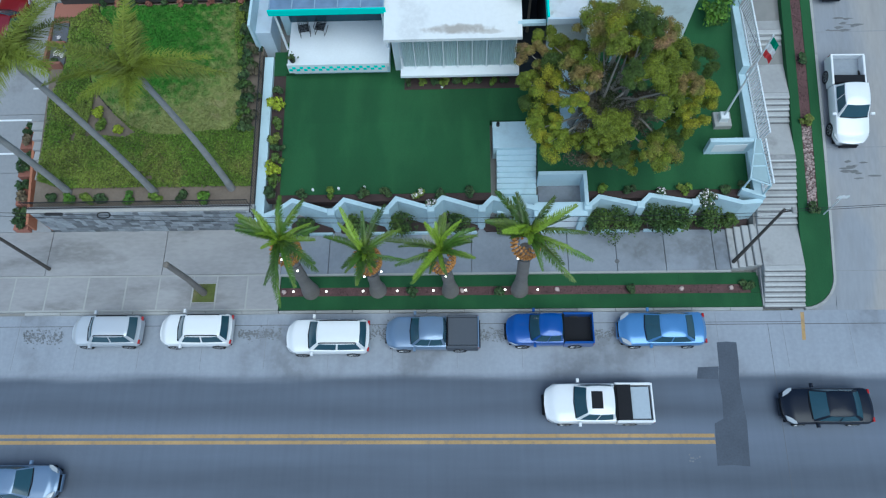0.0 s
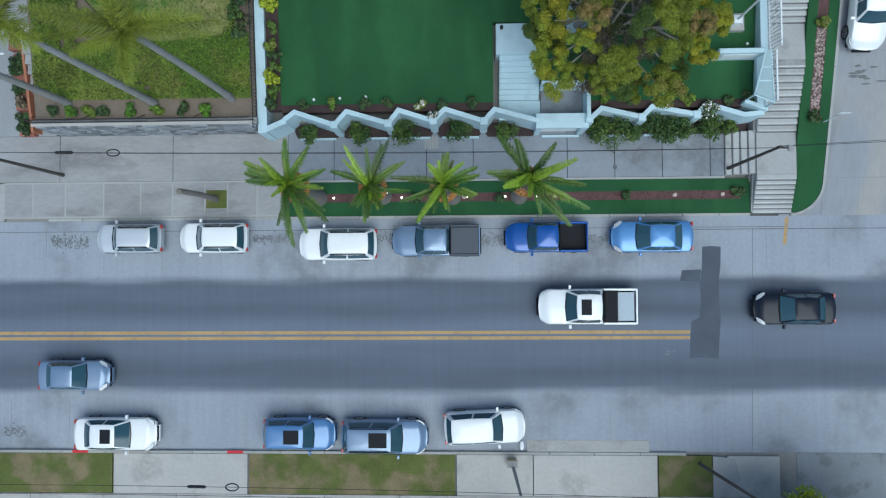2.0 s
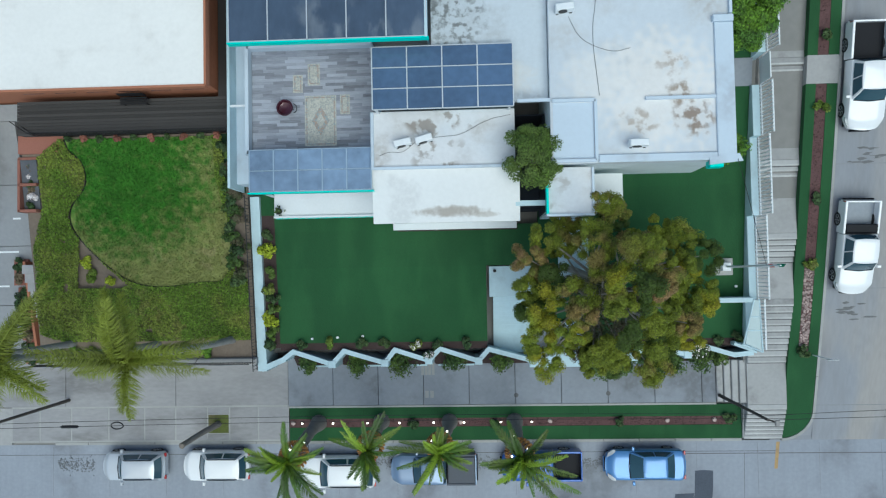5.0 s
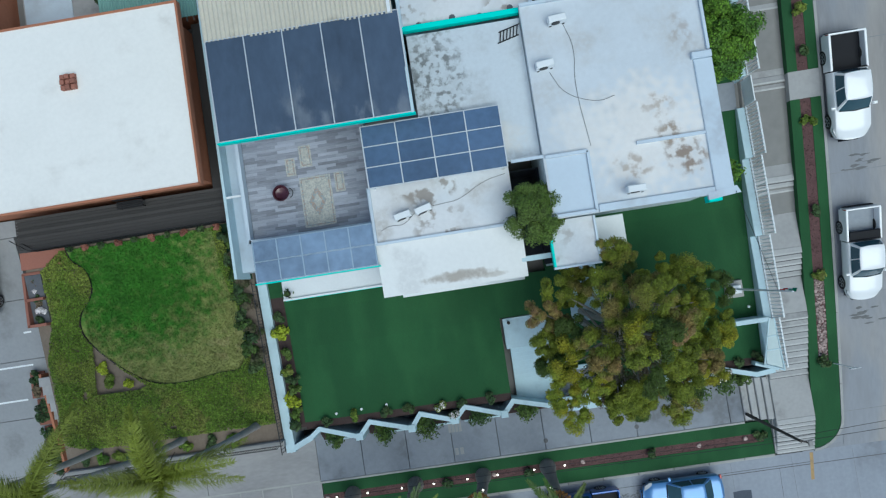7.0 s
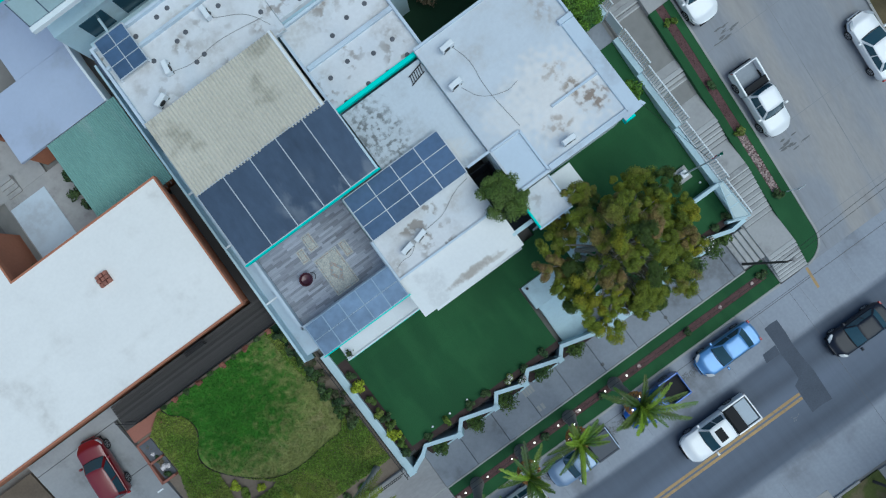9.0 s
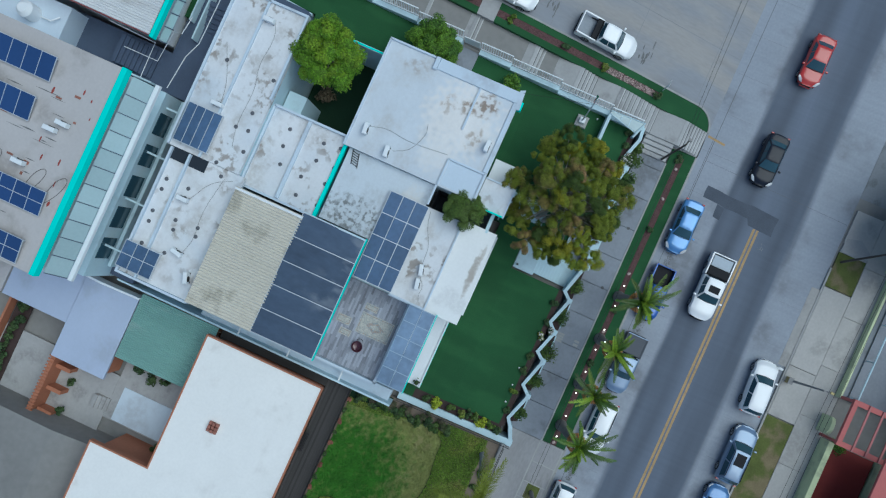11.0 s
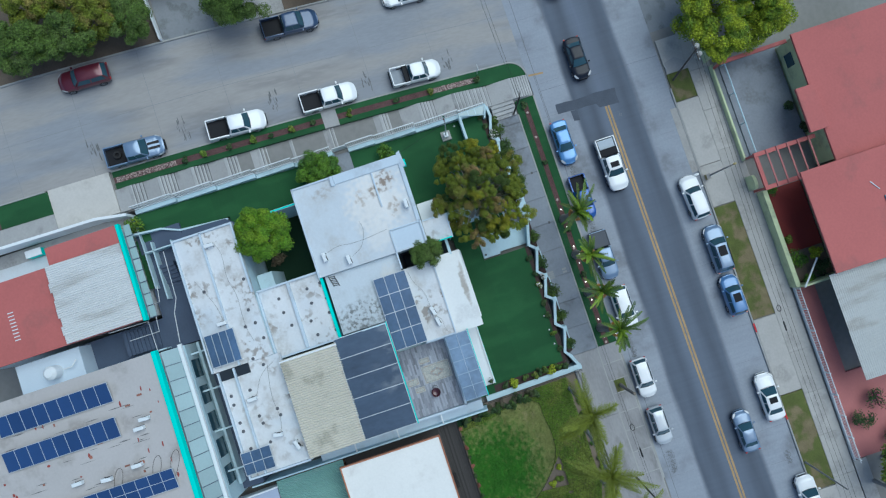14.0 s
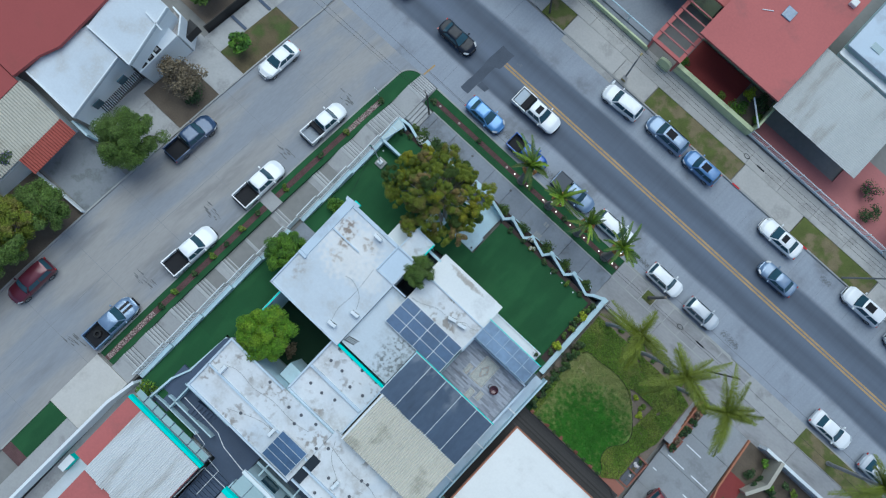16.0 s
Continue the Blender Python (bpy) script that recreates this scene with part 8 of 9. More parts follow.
park(vehicle("suv", P_GREY, "grey-blue SUV with roof rails at the far kerb", "car", 4.75, 1.85, sunroof=True, rails=True), 5.45, -12.05, 0.0, 0)
park(vehicle("suv", P_WHITE, "white SUV at the far kerb", "car", 4.4, 1.82), 10.95, -11.5, 0.0, 3)
park(vehicle("suv", P_WHITE, "white SUV with dark sunroof at the far kerb", "car", 4.5, 1.8, sunroof=True), -19.9, -12.4, 0.0, 0)
park(vehicle("sedan", P_SILVER, "beige-silver sedan at the far kerb", "car", 4.4, 1.75), -25.6, -12.0, 0.0, 0)
park(vehicle("sedan", P_WHITE, "white sedan parked beside the dry verge", "car", 4.4, 1.75), -25.4, -1.2, 0.0, 180)
park(vehicle("sedan", P_SILVER, "silver sedan parked under the palm", "car", 4.4, 1.75), -31.5, -1.2, 0.0, 180)
G = lambda y: math.degrees(math.atan(0.27 - 0.004 * y))
park(vehicle("pickup", P_WHITE, "white pickup with a worn grey bed and black rail", "pickup", 4.95, 1.8, bed="silver"), 30.68, 10.85, slope(10.85), -91, G(10.6))
big = vehicle("pickup", P_WHITE, "white pickup with a black cargo bed", "pickup", 5.35, 1.88, bed="black")
park(big, 30.53, 19.3, slope(19.3), -90, G(18.9))
copy_thing(big, pose(30.35, 27.9, slope(27.9), 0, G(27.4), -92))
park(vehicle("pickup", P_GREY, "grey-blue pickup with dark bonnet stripes and spare tyre", "pickup", 5.2, 1.88, bed="spare", stripe=METALB), 30.55, 37.0, slope(37.0), -91, G(36.2))
park(vehicle("sedan", P_WHITE, "white sedan facing uphill at the kerb", "car", 4.5, 1.78), 38.45, 9.4, slope(9.4), 91, -G(9.6))
park(vehicle("pickup", P_NAVY, "dark blue pickup under the street tree", "pickup", 5.3, 1.9, bed="black"), 38.25, 20.6, slope(20.6), -90, G(20))
park(vehicle("suv", P_MAROON, "maroon SUV parked on the side street", "car", 4.5, 1.8), 38.3, 39.3, slope(39.3), 90, -G(37.3))
park(vehicle("suv", P_RED, "red car in the neighbouring driveway", "car", 4.2, 1.76), -16.4, 16.6, 0.26 + 0.235 * 11.7, 80, -13)


# ---- palms, trees and shrubs ----
def frond_mesh(name, length, droop, leaf, material, seed, n=34, hang=0.3, width=0.045, bend=0.0, jit=0.0, plume=False):
    rg = np.random.default_rng(seed)
    g = Geo()
    P = lambda s: Vector((length * (s - 0.12 * droop * s * s), bend * length * s * s + 0.05 * math.sin(3 * s + seed), length * (0.42 * s - (0.42 + droop) * s * s)))
    g.tube([P(s) for s in np.linspace(0, 1, 9)], [0.045 * (1 - 0.85 * s) for s in np.linspace(0, 1, 9)], 5)
    for i in range(n):
        s = 0.10 + 0.89 * i / n
        p, d = P(s), (P(min(1, s + 0.03)) - P(s - 0.03)).normalized()
        l = leaf * (1 + jit * rg.uniform(-0.9, 0.6)) * math.sin(math.pi * min(1, 0.12 + 0.85 * s)) ** 0.6 * rg.uniform(0.85, 1.15)
        for sg in (1, -1):
            o = (Vector((0, sg, 0)) * (0.55 + rg.uniform(0, 0.25)) + d * 0.8 + Vector((0, 0, rg.uniform(0.1, 0.4))) + Vector(rg.normal(size=3)) * jit).normalized()
            if plume:
                b = rg.uniform(-0.9, 1.6)
                o = (Vector((0, sg * math.cos(b), math.sin(b))) + d * rg.uniform(0.5, 1.0)).normalized()
            m_, e = p + o * l * 0.5, p + o * l + Vector((0, 0, -hang * l))
            w = d.cross(o).cross(o).normalized() * width
            g.add([p - w * 0.5, p + w * 0.5, m_ + w, e, m_ - w], [(0, 1, 2, 4), (4, 2, 3)])
    me = bpy.data.meshes.new(name)
    me.from_pydata(g.v, [], g.f)
    me.materials.append(material)
    return me


FA = [frond_mesh("frond", 2.7, d, 0.42, m, s, 110, 0.3, 0.023, b, 0.08) for m in (PALMG, PALMN) for s, d, b in ((1, 0.4, 0.45), (2, 0.65, -0.55), (3, 0.9, 0.6), (4, 0.25, -0.3), (5, 0.55, 0.15))]
FB = [frond_mesh("frond", 2.6, d, 0.6, PALMY, s, 240, 0.5, 0.015, b, 0.3, True) for s, d, b in ((5, 0.7, 0.45), (6, 1.0, -0.5), (7, 1.3, 0.55), (8, 0.45, -0.35))]


def date_palm(x, y, z, h, seed, lean=(0, 0), scale=1.0):
    rg = np.random.default_rng(seed)
    t = thing("date_palm", "stout date palm with orange leaf bases and string lights", "palm", (x, y, z), "street palms")
    k = np.linspace(0, 1, 12)
    part("trunk", Geo().tube([(lean[0] * s * s, lean[1] * s * s, h * 0.72 * s) for s in k], [0.48 - 0.18 * min(1, s * 3.5) + 0.02 * math.sin(30 * s) for s in k], 16), PBARK, t, smooth=True, local=True)
    top = Vector((lean[0], lean[1], h * 0.72))
    b = Geo()
    for i in range(120):
        s = i / 120
        a = i * 2.39996
        r = 0.34 + 0.26 * math.sin(math.pi * (0.15 + 0.75 * s))
        c = top + Vector((r * math.cos(a), r * math.sin(a), -0.1 + 1.25 * s))
        o = Vector((math.cos(a), math.sin(a), 0.45))
        u = Vector((-math.sin(a), math.cos(a), 0)) * 0.085
        v = Vector((0, 0, 0.12))
        b.add([c - u, c - v, c + u, c + v, c + o * 0.13 - u * 0.4, c + o * 0.13 - v * 0.3, c + o * 0.13 + u * 0.4, c + o * 0.13 + v * 0.3], [(0, 1, 5, 4), (1, 2, 6, 5), (2, 3, 7, 6), (3, 0, 4, 7), (4, 5, 6, 7)])
    part("leaf_base_collar", b, PINE, t, "orange cut leaf bases", local=True)
    for i in range(21):
        a, el = i * 2.39996 + seed + rg.uniform(-0.4, 0.4), 89 - 56 * (i / 21) ** 1.3 + rg.uniform(-8, 8)
        sc = 0.74 * scale * rg.uniform(0.75, 1.15) * (0.75 if i < 3 else 0.8 if i > 17 else 1)
        m = Matrix.Translation(top + Vector((0, 0, 1.3))) @ Matrix.Rotation(a, 4, "Z") @ Matrix.Rotation(radians(-el), 4, "Y") @ Matrix.Scale(sc, 4)
        f = new("frond", FA[(i * 3 + seed) % 5 + (5 if i < 6 else 0)])
        f.parent = t
        f.matrix_local = m
    for i in range(3):
        a = i * 2.1 + seed
        p = top + Vector((0.5 * math.cos(a), 0.5 * math.sin(a), -0.35 - 0.3 * i))
        part("string_bulb", Geo().ball(p, 0.055), BULB, t, "lit globe of a light string", local=True)
    part("light_cord", Geo().tube([top + Vector((0.40 * math.cos(a), 0.40 * math.sin(a), -0.25 - 0.1 * a)) for a in np.linspace(0, 9, 26)], 0.015, 4), METALB, t, local=True)
    return t


def plume_palm(x, y, z, h, lean, seed, n=12, scale=1.05):
    rg = np.random.default_rng(seed)
    t = thing("plume_palm", "tall slender palm with drooping feathery fronds", "palm", (x, y, z), "garden palms")
    k = np.linspace(0, 1, 10)
    part("trunk", Geo().tube([(lean[0] * s * s, lean[1] * s * s, h * s) for s in k], [0.19 - 0.06 * s + 0.04 * (s < 0.05) for s in k], 12), PALMT, t, smooth=True, local=True)
    top = Vector((lean[0], lean[1], h))
    part("crownshaft", Geo().tube([top - Vector((0, 0, 0.2)), top + Vector((0, 0, 0.8))], [0.15, 0.1], 10), PALMT, t, local=True)
    for i in range(n):
        a, el = i * 2.39996 + seed, 84 - 58 * (i / n) + rg.uniform(-8, 8)
        f = new("frond", FB[i % 4])
        f.parent = t
        f.matrix_local = Matrix.Translation(top + Vector((0, 0, 0.6))) @ Matrix.Rotation(a, 4, "Z") @ Matrix.Rotation(radians(-el), 4, "Y") @ Matrix.Scale(0.9 * scale * rg.uniform(0.75, 1.15), 4)
    return t


date_palm(1.7, 1.2, 0.18, 8.45, 1, (0.25, -0.2), 0.98)
date_palm(5.35, 1.25, 0.18, 6.2, 2, (0.1, -0.15), 0.9)
date_palm(9.27, 1.2, 0.18, 6.45, 3, (-0.3, -0.12), 0.95)
date_palm(12.98, 1.2, 0.18, 8.75, 4, (-0.12, -0.08), 1.0)
plume_palm(-2.46, 6.3, 2.6, 9.4, (-0.7, 0.2), 1)
plume_palm(-6.65, 6.1, 2.6, 10.4, (-1.2, 0.5), 2)
plume_palm(-11.4, 6.2, 2.5, 9.6, (-0.9, 0.1), 3)
plume_palm(-27.5, 1.3, 0.2, 9.0, (0.4, 0.2), 5)
plume_palm(-20.5, -19.0, 0.2, 8.0, (0.4, 0.2), 6, scale=0.9)

for i, x in enumerate((0.75, 2.55, 4.55, 6.4, 8.35, 10.1, 12.2, 13.95)):
    t = thing("ground_light", "round white lit globe in the gravel bed", "lamp", (x, 1.18, 0.17), "gravel globes")
    part("base", Geo().tube([(x, 1.18, 0.17), (x, 1.18, 0.24)], 0.05, 8), METALB, t)
    part("globe", Geo().ball((x, 1.18, 0.30), 0.06), BULB, t, smooth=True)
for i, x in enumerate((0.2, 9.9, 15.0, 21.6, 24.2)):
    g = Geo().ball((x, 1.2, 0.22), 0.14, 8, 0.6)
    g.v = [(a + 0.02 * math.sin(17 * b + i), b + 0.02 * math.cos(13 * a), c) for a, b, c in g.v]
    solo("boulder", g, PEBBLE, "pale pinkish stone in the gravel bed", "stone", "gravel stones", smooth=True)
for i, (x, y, r) in enumerate(((7.2, 1.15, 0.32), (11.9, 1.0, 0.35), (18.9, 1.2, 0.3), (25.0, 1.25, 0.38))):
    shrub(x, y, 0.17, r, 0.4, LEAF_D, 20 + i, "small dark shrub in the gravel bed", group="verge shrubs", n=240)
for i, (y, r) in enumerate(((5.2, 0.42), (9.8, 0.42), (13.2, 0.35), (17.8, 0.4), (21.3, 0.35), (23.4, 0.4), (25.2, 0.35), (27.0, 0.4), (29.0, 0.35), (31.4, 0.4), (33.2, 0.35))):
    shrub(28.68, y, slope(y) + 0.1, r, 0.5, [LEAF_D, LEAF_G][i % 2], 40 + i, "small round shrub in the sloping gravel bed", group="side verge shrubs", n=240)
for i, (x, y, r, h) in enumerate(((1.4, 4.75, 0.55, 1.3), (4.3, 4.75, 0.6, 1.4), (6.7, 4.85, 0.75, 1.5), (9.6, 4.85, 0.6, 1.3), (12.3, 4.85, 0.55, 1.3), (17.1, 4.7, 0.75, 1.9), (18.0, 4.65, 0.85, 1.9), (18.9, 4.65, 0.7, 1.8), (20.1, 4.7, 0.8, 1.9), (20.9, 4.7, 0.85, 1.9), (21.7, 4.7, 0.7, 1.8), (23.2, 4.8, 0.75, 1.6), (24.3, 4.8, 0.4, 1.0))):
    shrub(x, y - 0.05, 0.45, r * 1.25, h, LEAF_W, 60 + i, "dense green shrub in front of the blue wall", group="wall shrubs", n=900, leaf=0.085)
for i, x in enumerate((1.3, 2.9, 4.6, 5.9, 7.6, 8.8, 10.4, 17.4, 18.8, 20.5, 21.6, 23.9, 24.7)):
    shrub(x, 5.95, lawn_z(5.9) - 0.05, 0.38, 0.55, [LEAF_D, LEAF_G, LEAF_D][i % 3], 90 + i, "low plant in the bed behind the wall", group="bed plants", n=240, blossom=FLOWER if i in (4, 9) else None)
shrub(22.7, 5.4, 1.9, 0.6, 1.1, LEAF_D, 130, "shrub covered in white blossom at the wall", n=420, blossom=FLOWER)
shrub(8.35, 5.2, 2.2, 0.4, 0.7, LEAF_D, 131, "pale spiky blossom on the wall", n=240, blossom=FLOWER)
for i, (x, y, r, m) in enumerate(((-0.35, 10.9, 0.65, LEAF_Y), (-0.15, 9.9, 0.4, LEAF_M), (-0.25, 9.1, 0.4, LEAF_G), (-0.1, 8.5, 0.4, LEAF_D), (-0.3, 7.3, 0.5, LEAF_Y), (-0.1, 6.6, 0.45, LEAF_M), (-0.2, 5.95, 0.5, LEAF_D), (-0.2, 11.9, 0.35, LEAF_D), (-0.15, 7.9, 0.35, LEAF_M))):
    shrub(x, y, lawn_z(y) - 0.05, r, 0.8, m, 140 + i, "leafy plant in the side bed", group="side bed plants", n=300)
for i in range(9):
    shrub(7.1 + 0.65 * i, 12.35, lawn_z(12.4), 0.28, 0.35, [LEAF_D, LEAF_G][i % 2], 160 + i, "small plant under the window ledge", group="house bed plants", n=120)
for i in range(16):
    shrub(-1.8 + 0.25 * math.sin(i * 2), 9.6 + 0.46 * i, gz(0, 9.6 + 0.46 * i) - 0.03, 0.55, 0.8, [LEAF_D, LEAF_T, LEAF_W][i % 3], 180 + i, "dark hedge shrub along the fence", group="hedge shrubs", n=300)
for i, x in enumerate((-12.2, -11.2, -10.3, -9.4, -8.0, -6.6, -5.1, -3.9)):
    shrub(x, 5.75, gz(0, 5.7) - 0.05, 0.45, 0.4, [LEAF_D, LEAF_L, LEAF_G][i % 3], 200 + i, "low plant in the bare strip by the fence", group="strip plants", n=200)
for i, (x, y) in enumerate(((-9.0, 9.7), (-9.9, 9.9), (-10.1, 10.7), (-11.6, 15.4))):
    shrub(x, y, gz(x, y) - 0.05, 0.4, 0.35, [LEAF_Y, LEAF_G][i % 2], 215 + i, "small plant on the bare path", group="path plants", n=200)
for i in range(7):
    shrub(-13.0 + 0.1 * (i % 2), 13.8 + 0.38 * i, 3.9, 0.28, 0.35, [LEAF_D, FLOWER, LEAF_B][i % 3], 225 + i, "flowering plant in a brick bed", group="brick bed plants", n=120)
for i in range(10):
    shrub(-10.6 + 0.9 * i, 17.2, gz(0, 17.2) + 0.05, 0.22, 0.3, BRICK if i % 2 else LEAF_D, 240 + i, "small potted plant along the deck edge", group="deck edge plants", n=80)

lobed_tree("garden_tree", "broad olive-green garden tree with rusty new leaves", 16.0, 9.6, lawn_z(9.6), 7.2, 4.52, 4.4, (LEAF_O, LEAF_OR, LEAF_OY, LEAF_OD), 23, (1.28, -1.0), (-1.9, 1.5))
tree("court_tree", "dark spiky young tree rising from the small court", 13.65, 15.0, 3.3, 8.8, 1.35, 1.1, LEAF_M, 46, 420, 0.36, 0.055, 12, 0.09, 1)
tree("courtyard_tree", "bright green dense tree in the courtyard", 19.7, 28.0, 3.2, 9.4, 2.2, 1.9, LEAF_C, 90, 620, 0.55, 0.085, 13, 0.14, 1)
tree("round_tree", "rounded green tree beside the side fence", 23.6, 21.9, slope(22) + 0.1, 7.4, 1.75, 1.5, LEAF_L, 70, 420, 0.42, 0.07, 14, 0.1, 1)
shrub(24.1, 15.8, lawn_z(15.8), 0.9, 1.6, LEAF_L, 250, "bright green rounded shrub near the house corner", n=900)
shrub(24.0, 39.0, lawn_z(38.5), 1.0, 1.4, LEAF_L, 251, "rounded shrub with yellow flowers by the drive", n=900, blossom=LEAF_Y)
shrub(17.8, 28.8, 3.2, 0.9, 1.6, LEAF_B, 252, "dry brown shrub in the courtyard corner", n=500)
tree("street_tree", "large bright green street tree at the corner", 27.0, -19.2, 0.2, 4.2, 4.8, 3.4, LEAF_S, 150, 760, 0.8, 0.105, 15, 0.2, 2, BARK, lump=0.25)
tree("kerb_tree", "dense green tree over the pavement", 40.8, 24.0, slope(23.6) + 0.1, 8.6, 2.7, 2.3, LEAF_M, 90, 560, 0.6, 0.085, 16, 0.14, 1)
for i, (x, y, r) in enumerate(((41.5, 33.2, 2.1), (42.2, 35.8, 2.0), (41.3, 38.4, 2.3), (44.3, 37.4, 2.2), (41.6, 42.5, 2.2), (45.0, 40.8, 2.0))):
    tree("garden_fruit_tree", "dense leafy tree in the hillside garden", x, y, slope(y) + 0.1, slope(y) + 2.9, r, 1.9, [LEAF_M, LEAF_O][i % 2], 60, 420, 0.55, 0.095, 30 + i, 0.12, 1, group="hillside trees")
tree("bare_tree", "thin brown half-bare tree on the dirt verge", 42.6, 16.9, slope(16.9), 6.3, 1.9, 1.2, LEAF_B, 46, 60, 0.6, 0.13, 17, 0.08, 2)
shrub(41.4, 17.3, slope(17.6) + 0.1, 1.4, 1.8, LEAF_D, 260, "dusty green shrub on the dirt verge", n=900)
tree("young_tree", "small young green tree on the grass verge", 41.9, 10.75, slope(10.75) + 0.1, slope(10.8) + 1.6, 0.9, 0.9, LEAF_L, 26, 110, 0.35, 0.14, 18, 0.05, 1)
for i, (x, y) in enumerate(((46.2, 32.2), (47.4, 33.8))):
    shrub(x, y, 10.9, 1.0, 1.0, LEAF_D, 270 + i, "purple flowering creeper over the roof", n=500, blossom=PURPLE)
for i, (x, y, r) in enumerate(((48.2, 3.6, 2.0), (48.4, 8.8, 1.9), (51, 6.0, 2.2))):
    tree("fenced_tree", "dark green tree behind the iron fence", x, y, slope(y), slope(y) + 2.6, r, 1.8, LEAF_M, 50, 160, 0.65, 0.18, 45 + i, 0.12, 1, group="fenced trees")
for i, (x, y, r, m) in enumerate(((1.9, -18.9, 1.2, LEAF_L), (2.2, -20.7, 0.8, LEAF_Y), (0.7, -21.0, 1.0, LEAF_D), (4.2, -18.7, 0.5, LEAF_G), (9.2, -18.6, 0.7, LEAF_L), (0.0, -19.4, 0.6, LEAF_L), (14.0, -24.0, 0.6, LEAF_D), (16.6, -23.2, 0.5, LEAF_D))):
    shrub(x, y, 0.28, r, 1.2, m, 280 + i, "leafy shrub in the walled courtyard", group="courtyard shrubs", n=700)
for i, (x, y) in enumerate(((-13.0, -21.5), (-14.5, -19.6), (-16.5, -22.0))):
    shrub(x, y, 0.25, 1.2, 1.4, [LEAF_D, LEAF_D, LEAF_B][i], 290 + i, "tall shrub with magenta flowers", group="terrace shrubs", n=600, blossom=MAGENTA if i == 0 else None)
tree("tuft_tree", "spiky pale green tree behind the terrace", -18.5, -20.5, 0.2, 3.2, 2.0, 1.6, LEAF_G, 40, 140, 0.6, 0.2, 60, 0.12, 1)


# ---- poles and wires ----
def pole(x, y, z, h, label, m=WOODP, arm=None, lamp=False, gear=False, lean=(0, 0)):
    t = thing("utility_pole", label, "pole", (x, y, z), "street poles")
    top = Vector((x + lean[0], y + lean[1], z + h))
    part("shaft", Geo().tube([(x, y, z - 0.05), top], [0.1, 0.065], 10), m, t, smooth=True)
    if arm:
        part("arm", Geo().tube([top - Vector((0, 0, 0.3)), top + Vector(arm)], 0.04, 6), m, t)
    if lamp:
        e = top + Vector(arm)
        part("lamp_head", Geo().box(e.x - 0.1, e.x + 0.1, e.y - 0.14, e.y + 0.14, e.z - 0.06, e.z + 0.06, 0.03), OCHRE if m is POLEC else POLEC, t)
    if gear:
        part("crossarm", Geo().box(top.x - 1.0, top.x + 1.0, top.y - 0.05, top.y + 0.05, top.z - 0.4, top.z - 0.28), m, t)
        for s in (-0.38, 0.38):
            part("transformer", Geo().tube([(top.x + s, top.y - 0.35, top.z - 1.5), (top.x + s, top.y - 0.35, top.z - 0.6), (top.x + s, top.y - 0.35, top.z - 0.5)], [0.24, 0.24, 0.12], 14), KERB, t, smooth=True)
        for s in (-0.9, -0.3, 0.3, 0.9):
            part("insulator", Geo().tube([(top.x + s, top.y, top.z - 0.28), (top.x + s, top.y, top.z - 0.1)], 0.04, 6), WHITEP, t)
    return top


pE = pole(24.45, 2.6, 0.3, 6.8, "dark wooden pole with a lamp and cables", lamp=True, arm=(0.35, -0.1, 0.15))
pW = pole(-13.1, 2.65, 0.26, 8.0, "dark wooden utility pole beside the pavement")
pS = pole(22.7, -13.6, 0.15, 8.0, "dark utility pole with pale transformers", gear=True, lean=(0.6, 0.15))
pole(12.5, -13.75, 0.17, 5.2, "slim pale street lamp on the far pavement", POLEC, arm=(0.05, -0.45, 0.2), lamp=True, lean=(0.1, -0.1))
t = thing("meter_box", "small ochre metal box beside the street lamp", "box", (12.45, -13.5, 0.17))
part("case", Geo().box(12.2, 12.7, -13.68, -13.34, 0.17, 0.75, 0.03), OCHRE, t)
part("lid", Geo().box(12.17, 12.73, -13.71, -13.31, 0.75, 0.79, 0.02), POLEC, t)
t = thing("kerb_marker", "small white rounded marker standing at the kerb", "marker", (13.0, -12.6, 0.0))
part("body", Geo().rings([[(13.0 + 0.13 * r * math.cos(a), -12.62 + 0.3 * r * math.sin(a), z) for a in np.arange(0, 6.28, 0.4)] for r, z in ((0.8, 0.0), (1.0, 0.12), (0.85, 0.3), (0.3, 0.36))]), WHITEP, t, smooth=True)
part("band", Geo().rings([[(13.0 + 0.135 * math.cos(a), -12.62 + 0.305 * math.sin(a), z) for a in np.arange(0, 6.28, 0.4)] for z in (0.10, 0.15)]), KERB, t)
pT = pole(-16.8, -13.35, 0.17, 8.5, "concrete utility pole on the far pavement", POLEC, lean=(0, 0.6))
t = thing("palm_stump", "bare grey trunk of a dead palm in the pavement", "tree stump", (-4.2, 1.18, 0.14))
part("trunk", Geo().tube([(-4.2, 1.18, 0.1), (-4.25, 1.2, 2.5), (-4.35, 1.1, 4.9)], [0.19, 0.15, 0.14], 12), PBARK, t, smooth=True)
part("broken_top", Geo().ball((-4.36, 1.08, 4.95), 0.17, 8, 0.6), BARK, t)
signp = thing("side_sign", "thin white street sign post in the verge", "sign post", (29.2, 4.9, slope(4.9) + 0.1))
part("post", Geo().tube([(29.2, 4.9, slope(4.9)), (29.2, 4.9, slope(4.9) + 2.4)], 0.03, 6), WHITEP, signp)
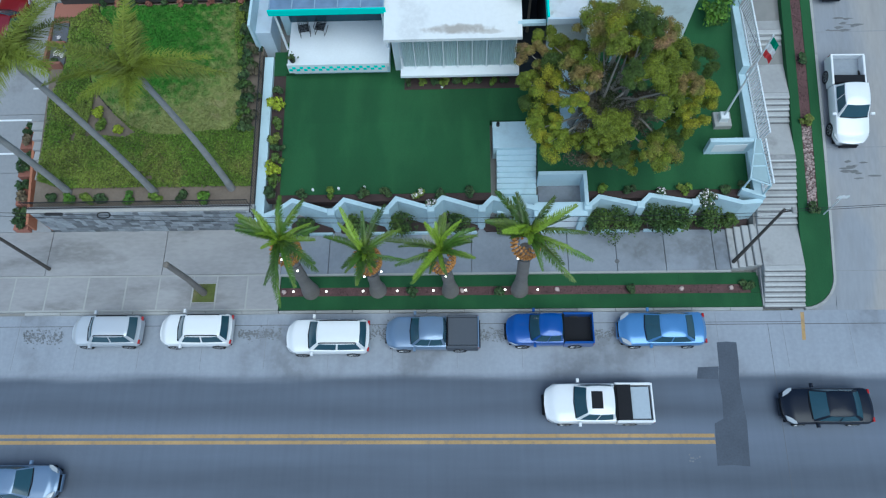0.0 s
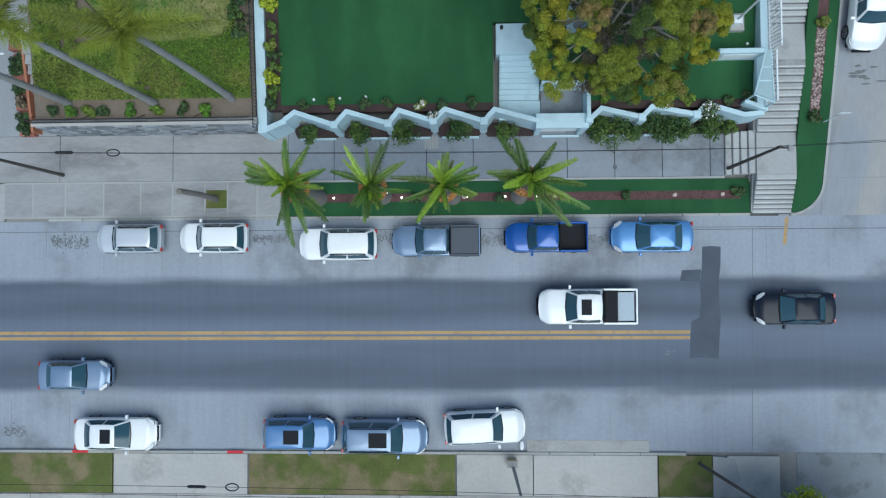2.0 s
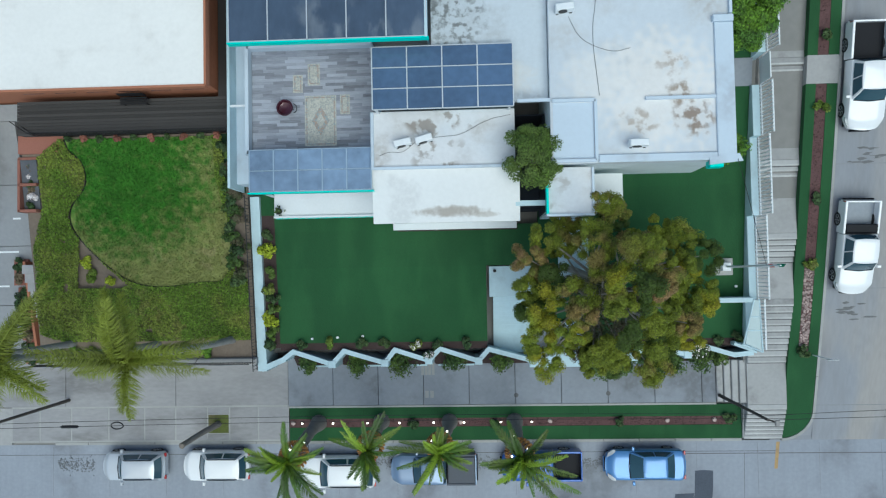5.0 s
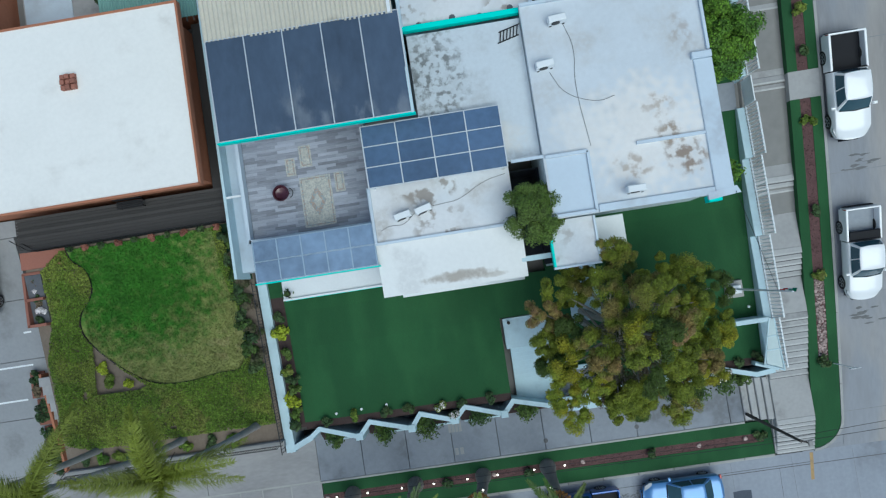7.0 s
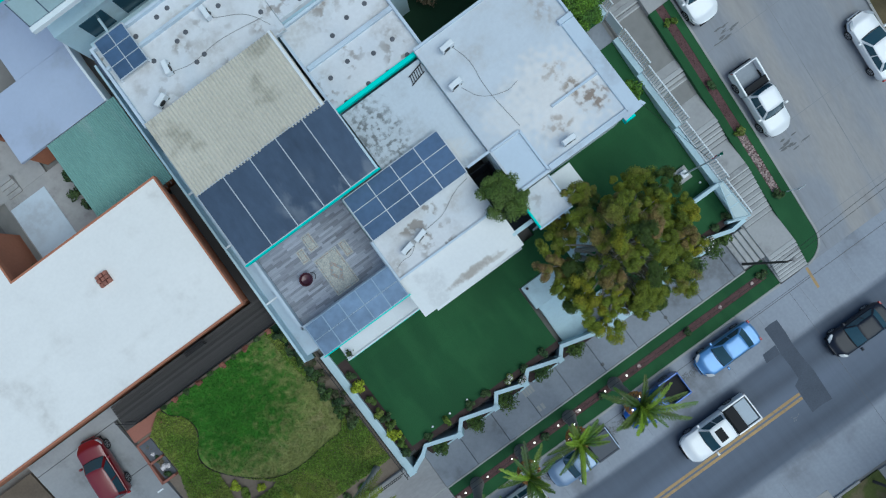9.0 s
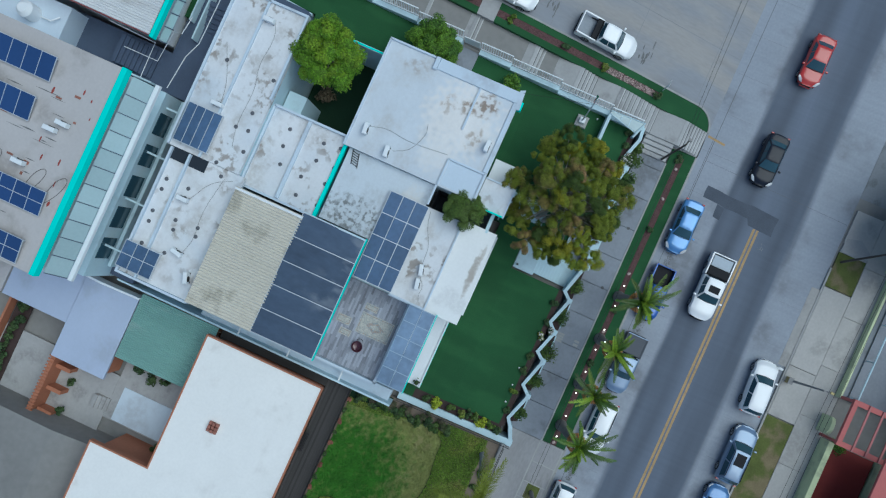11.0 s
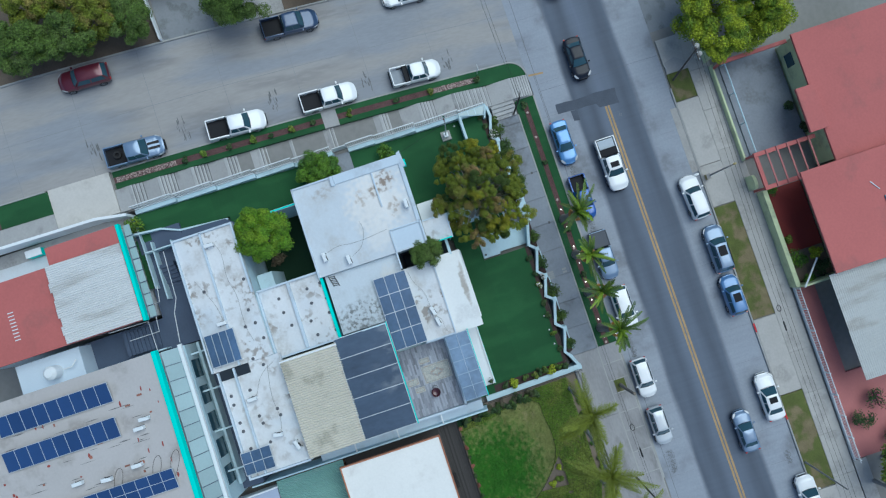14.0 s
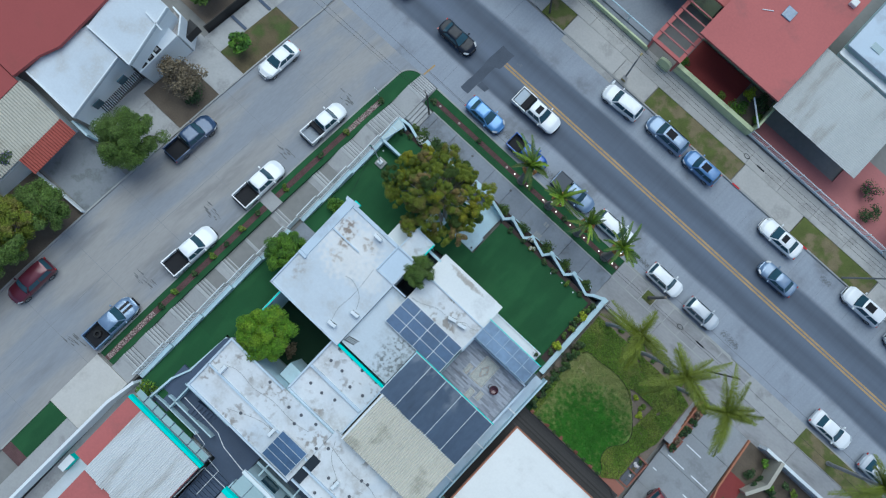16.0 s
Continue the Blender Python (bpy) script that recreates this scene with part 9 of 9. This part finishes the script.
part("plate", Geo().box(28.95, 29.5, 4.88, 4.90, slope(4.9) + 2.1, slope(4.9) + 2.4), WHITEP, signp)


def wire(a, b, sag, label="thin black overhead cable", r=0.012):
    a, b = Vector(a), Vector(b)
    solo("overhead_cable", Geo().tube([a.lerp(b, s) - Vector((0, 0, sag * 4 * s * (1 - s))) for s in np.linspace(0, 1, 14)], r, 5), METALB, label, "cable", "overhead cables")


wire(pW + Vector((0, 0, -0.3)), pE + Vector((0, 0, -0.3)), 0.7)
wire(pW + Vector((0, 0, -0.3)), (-60, 2.8, 8.0), 0.6)
wire(pE, (45, 3.2, 9.0), 0.4)
for dy in (-0.5, -0.15, 0.25):
    wire(pS + Vector((dy, dy, -0.2)), pT + Vector((0, dy, -0.2)), 0.6)
    wire(pT + Vector((0, dy, -0.2)), (-60, -13.0 + dy, 8.4), 0.6)
wire(pS, (60, -14.5, 8.2), 0.5)
wire(pW + Vector((0, 0.1, -0.9)), pE + Vector((0, 0.1, -0.9)), 0.9)
wire(pE + Vector((0, 0.1, -0.5)), (45, 3.6, 8.4), 0.5)


def splice(a, b, sag, u, v, seed):
    """A splice box and a coil of spare cable hung on an overhead line."""
    a, b = Vector(a), Vector(b)
    at = lambda s: a.lerp(b, s) - Vector((0, 0, sag * 4 * s * (1 - s)))
    p, q = at(u), at(v)
    d = (b - a).normalized()
    solo("splice_box", Geo().tube([p - d * 0.45, p - d * 0.36, p + d * 0.36, p + d * 0.45], [0.02, 0.075, 0.075, 0.02], 8), METALB, "black splice box hung on the overhead cable", "cable box", "cable fittings")
    solo("cable_coil", Geo().tube([q + d * (0.3 * math.cos(t)) + Vector((0, 0.16 * math.sin(t), 0.02 * math.sin(3 * t))) for t in np.linspace(0, 12.5, 30)], 0.03, 5), METALB, "coil of spare black cable on the overhead line", "cable coil", "cable fittings")


splice(pW + Vector((0, 0, -0.3)), pE + Vector((0, 0, -0.3)), 0.7, 0.115, 0.175, 1)
splice(pS + Vector((0.25, 0.25, -0.2)), pT + Vector((0, 0.25, -0.2)), 0.6, 0.64, 0.60, 2)
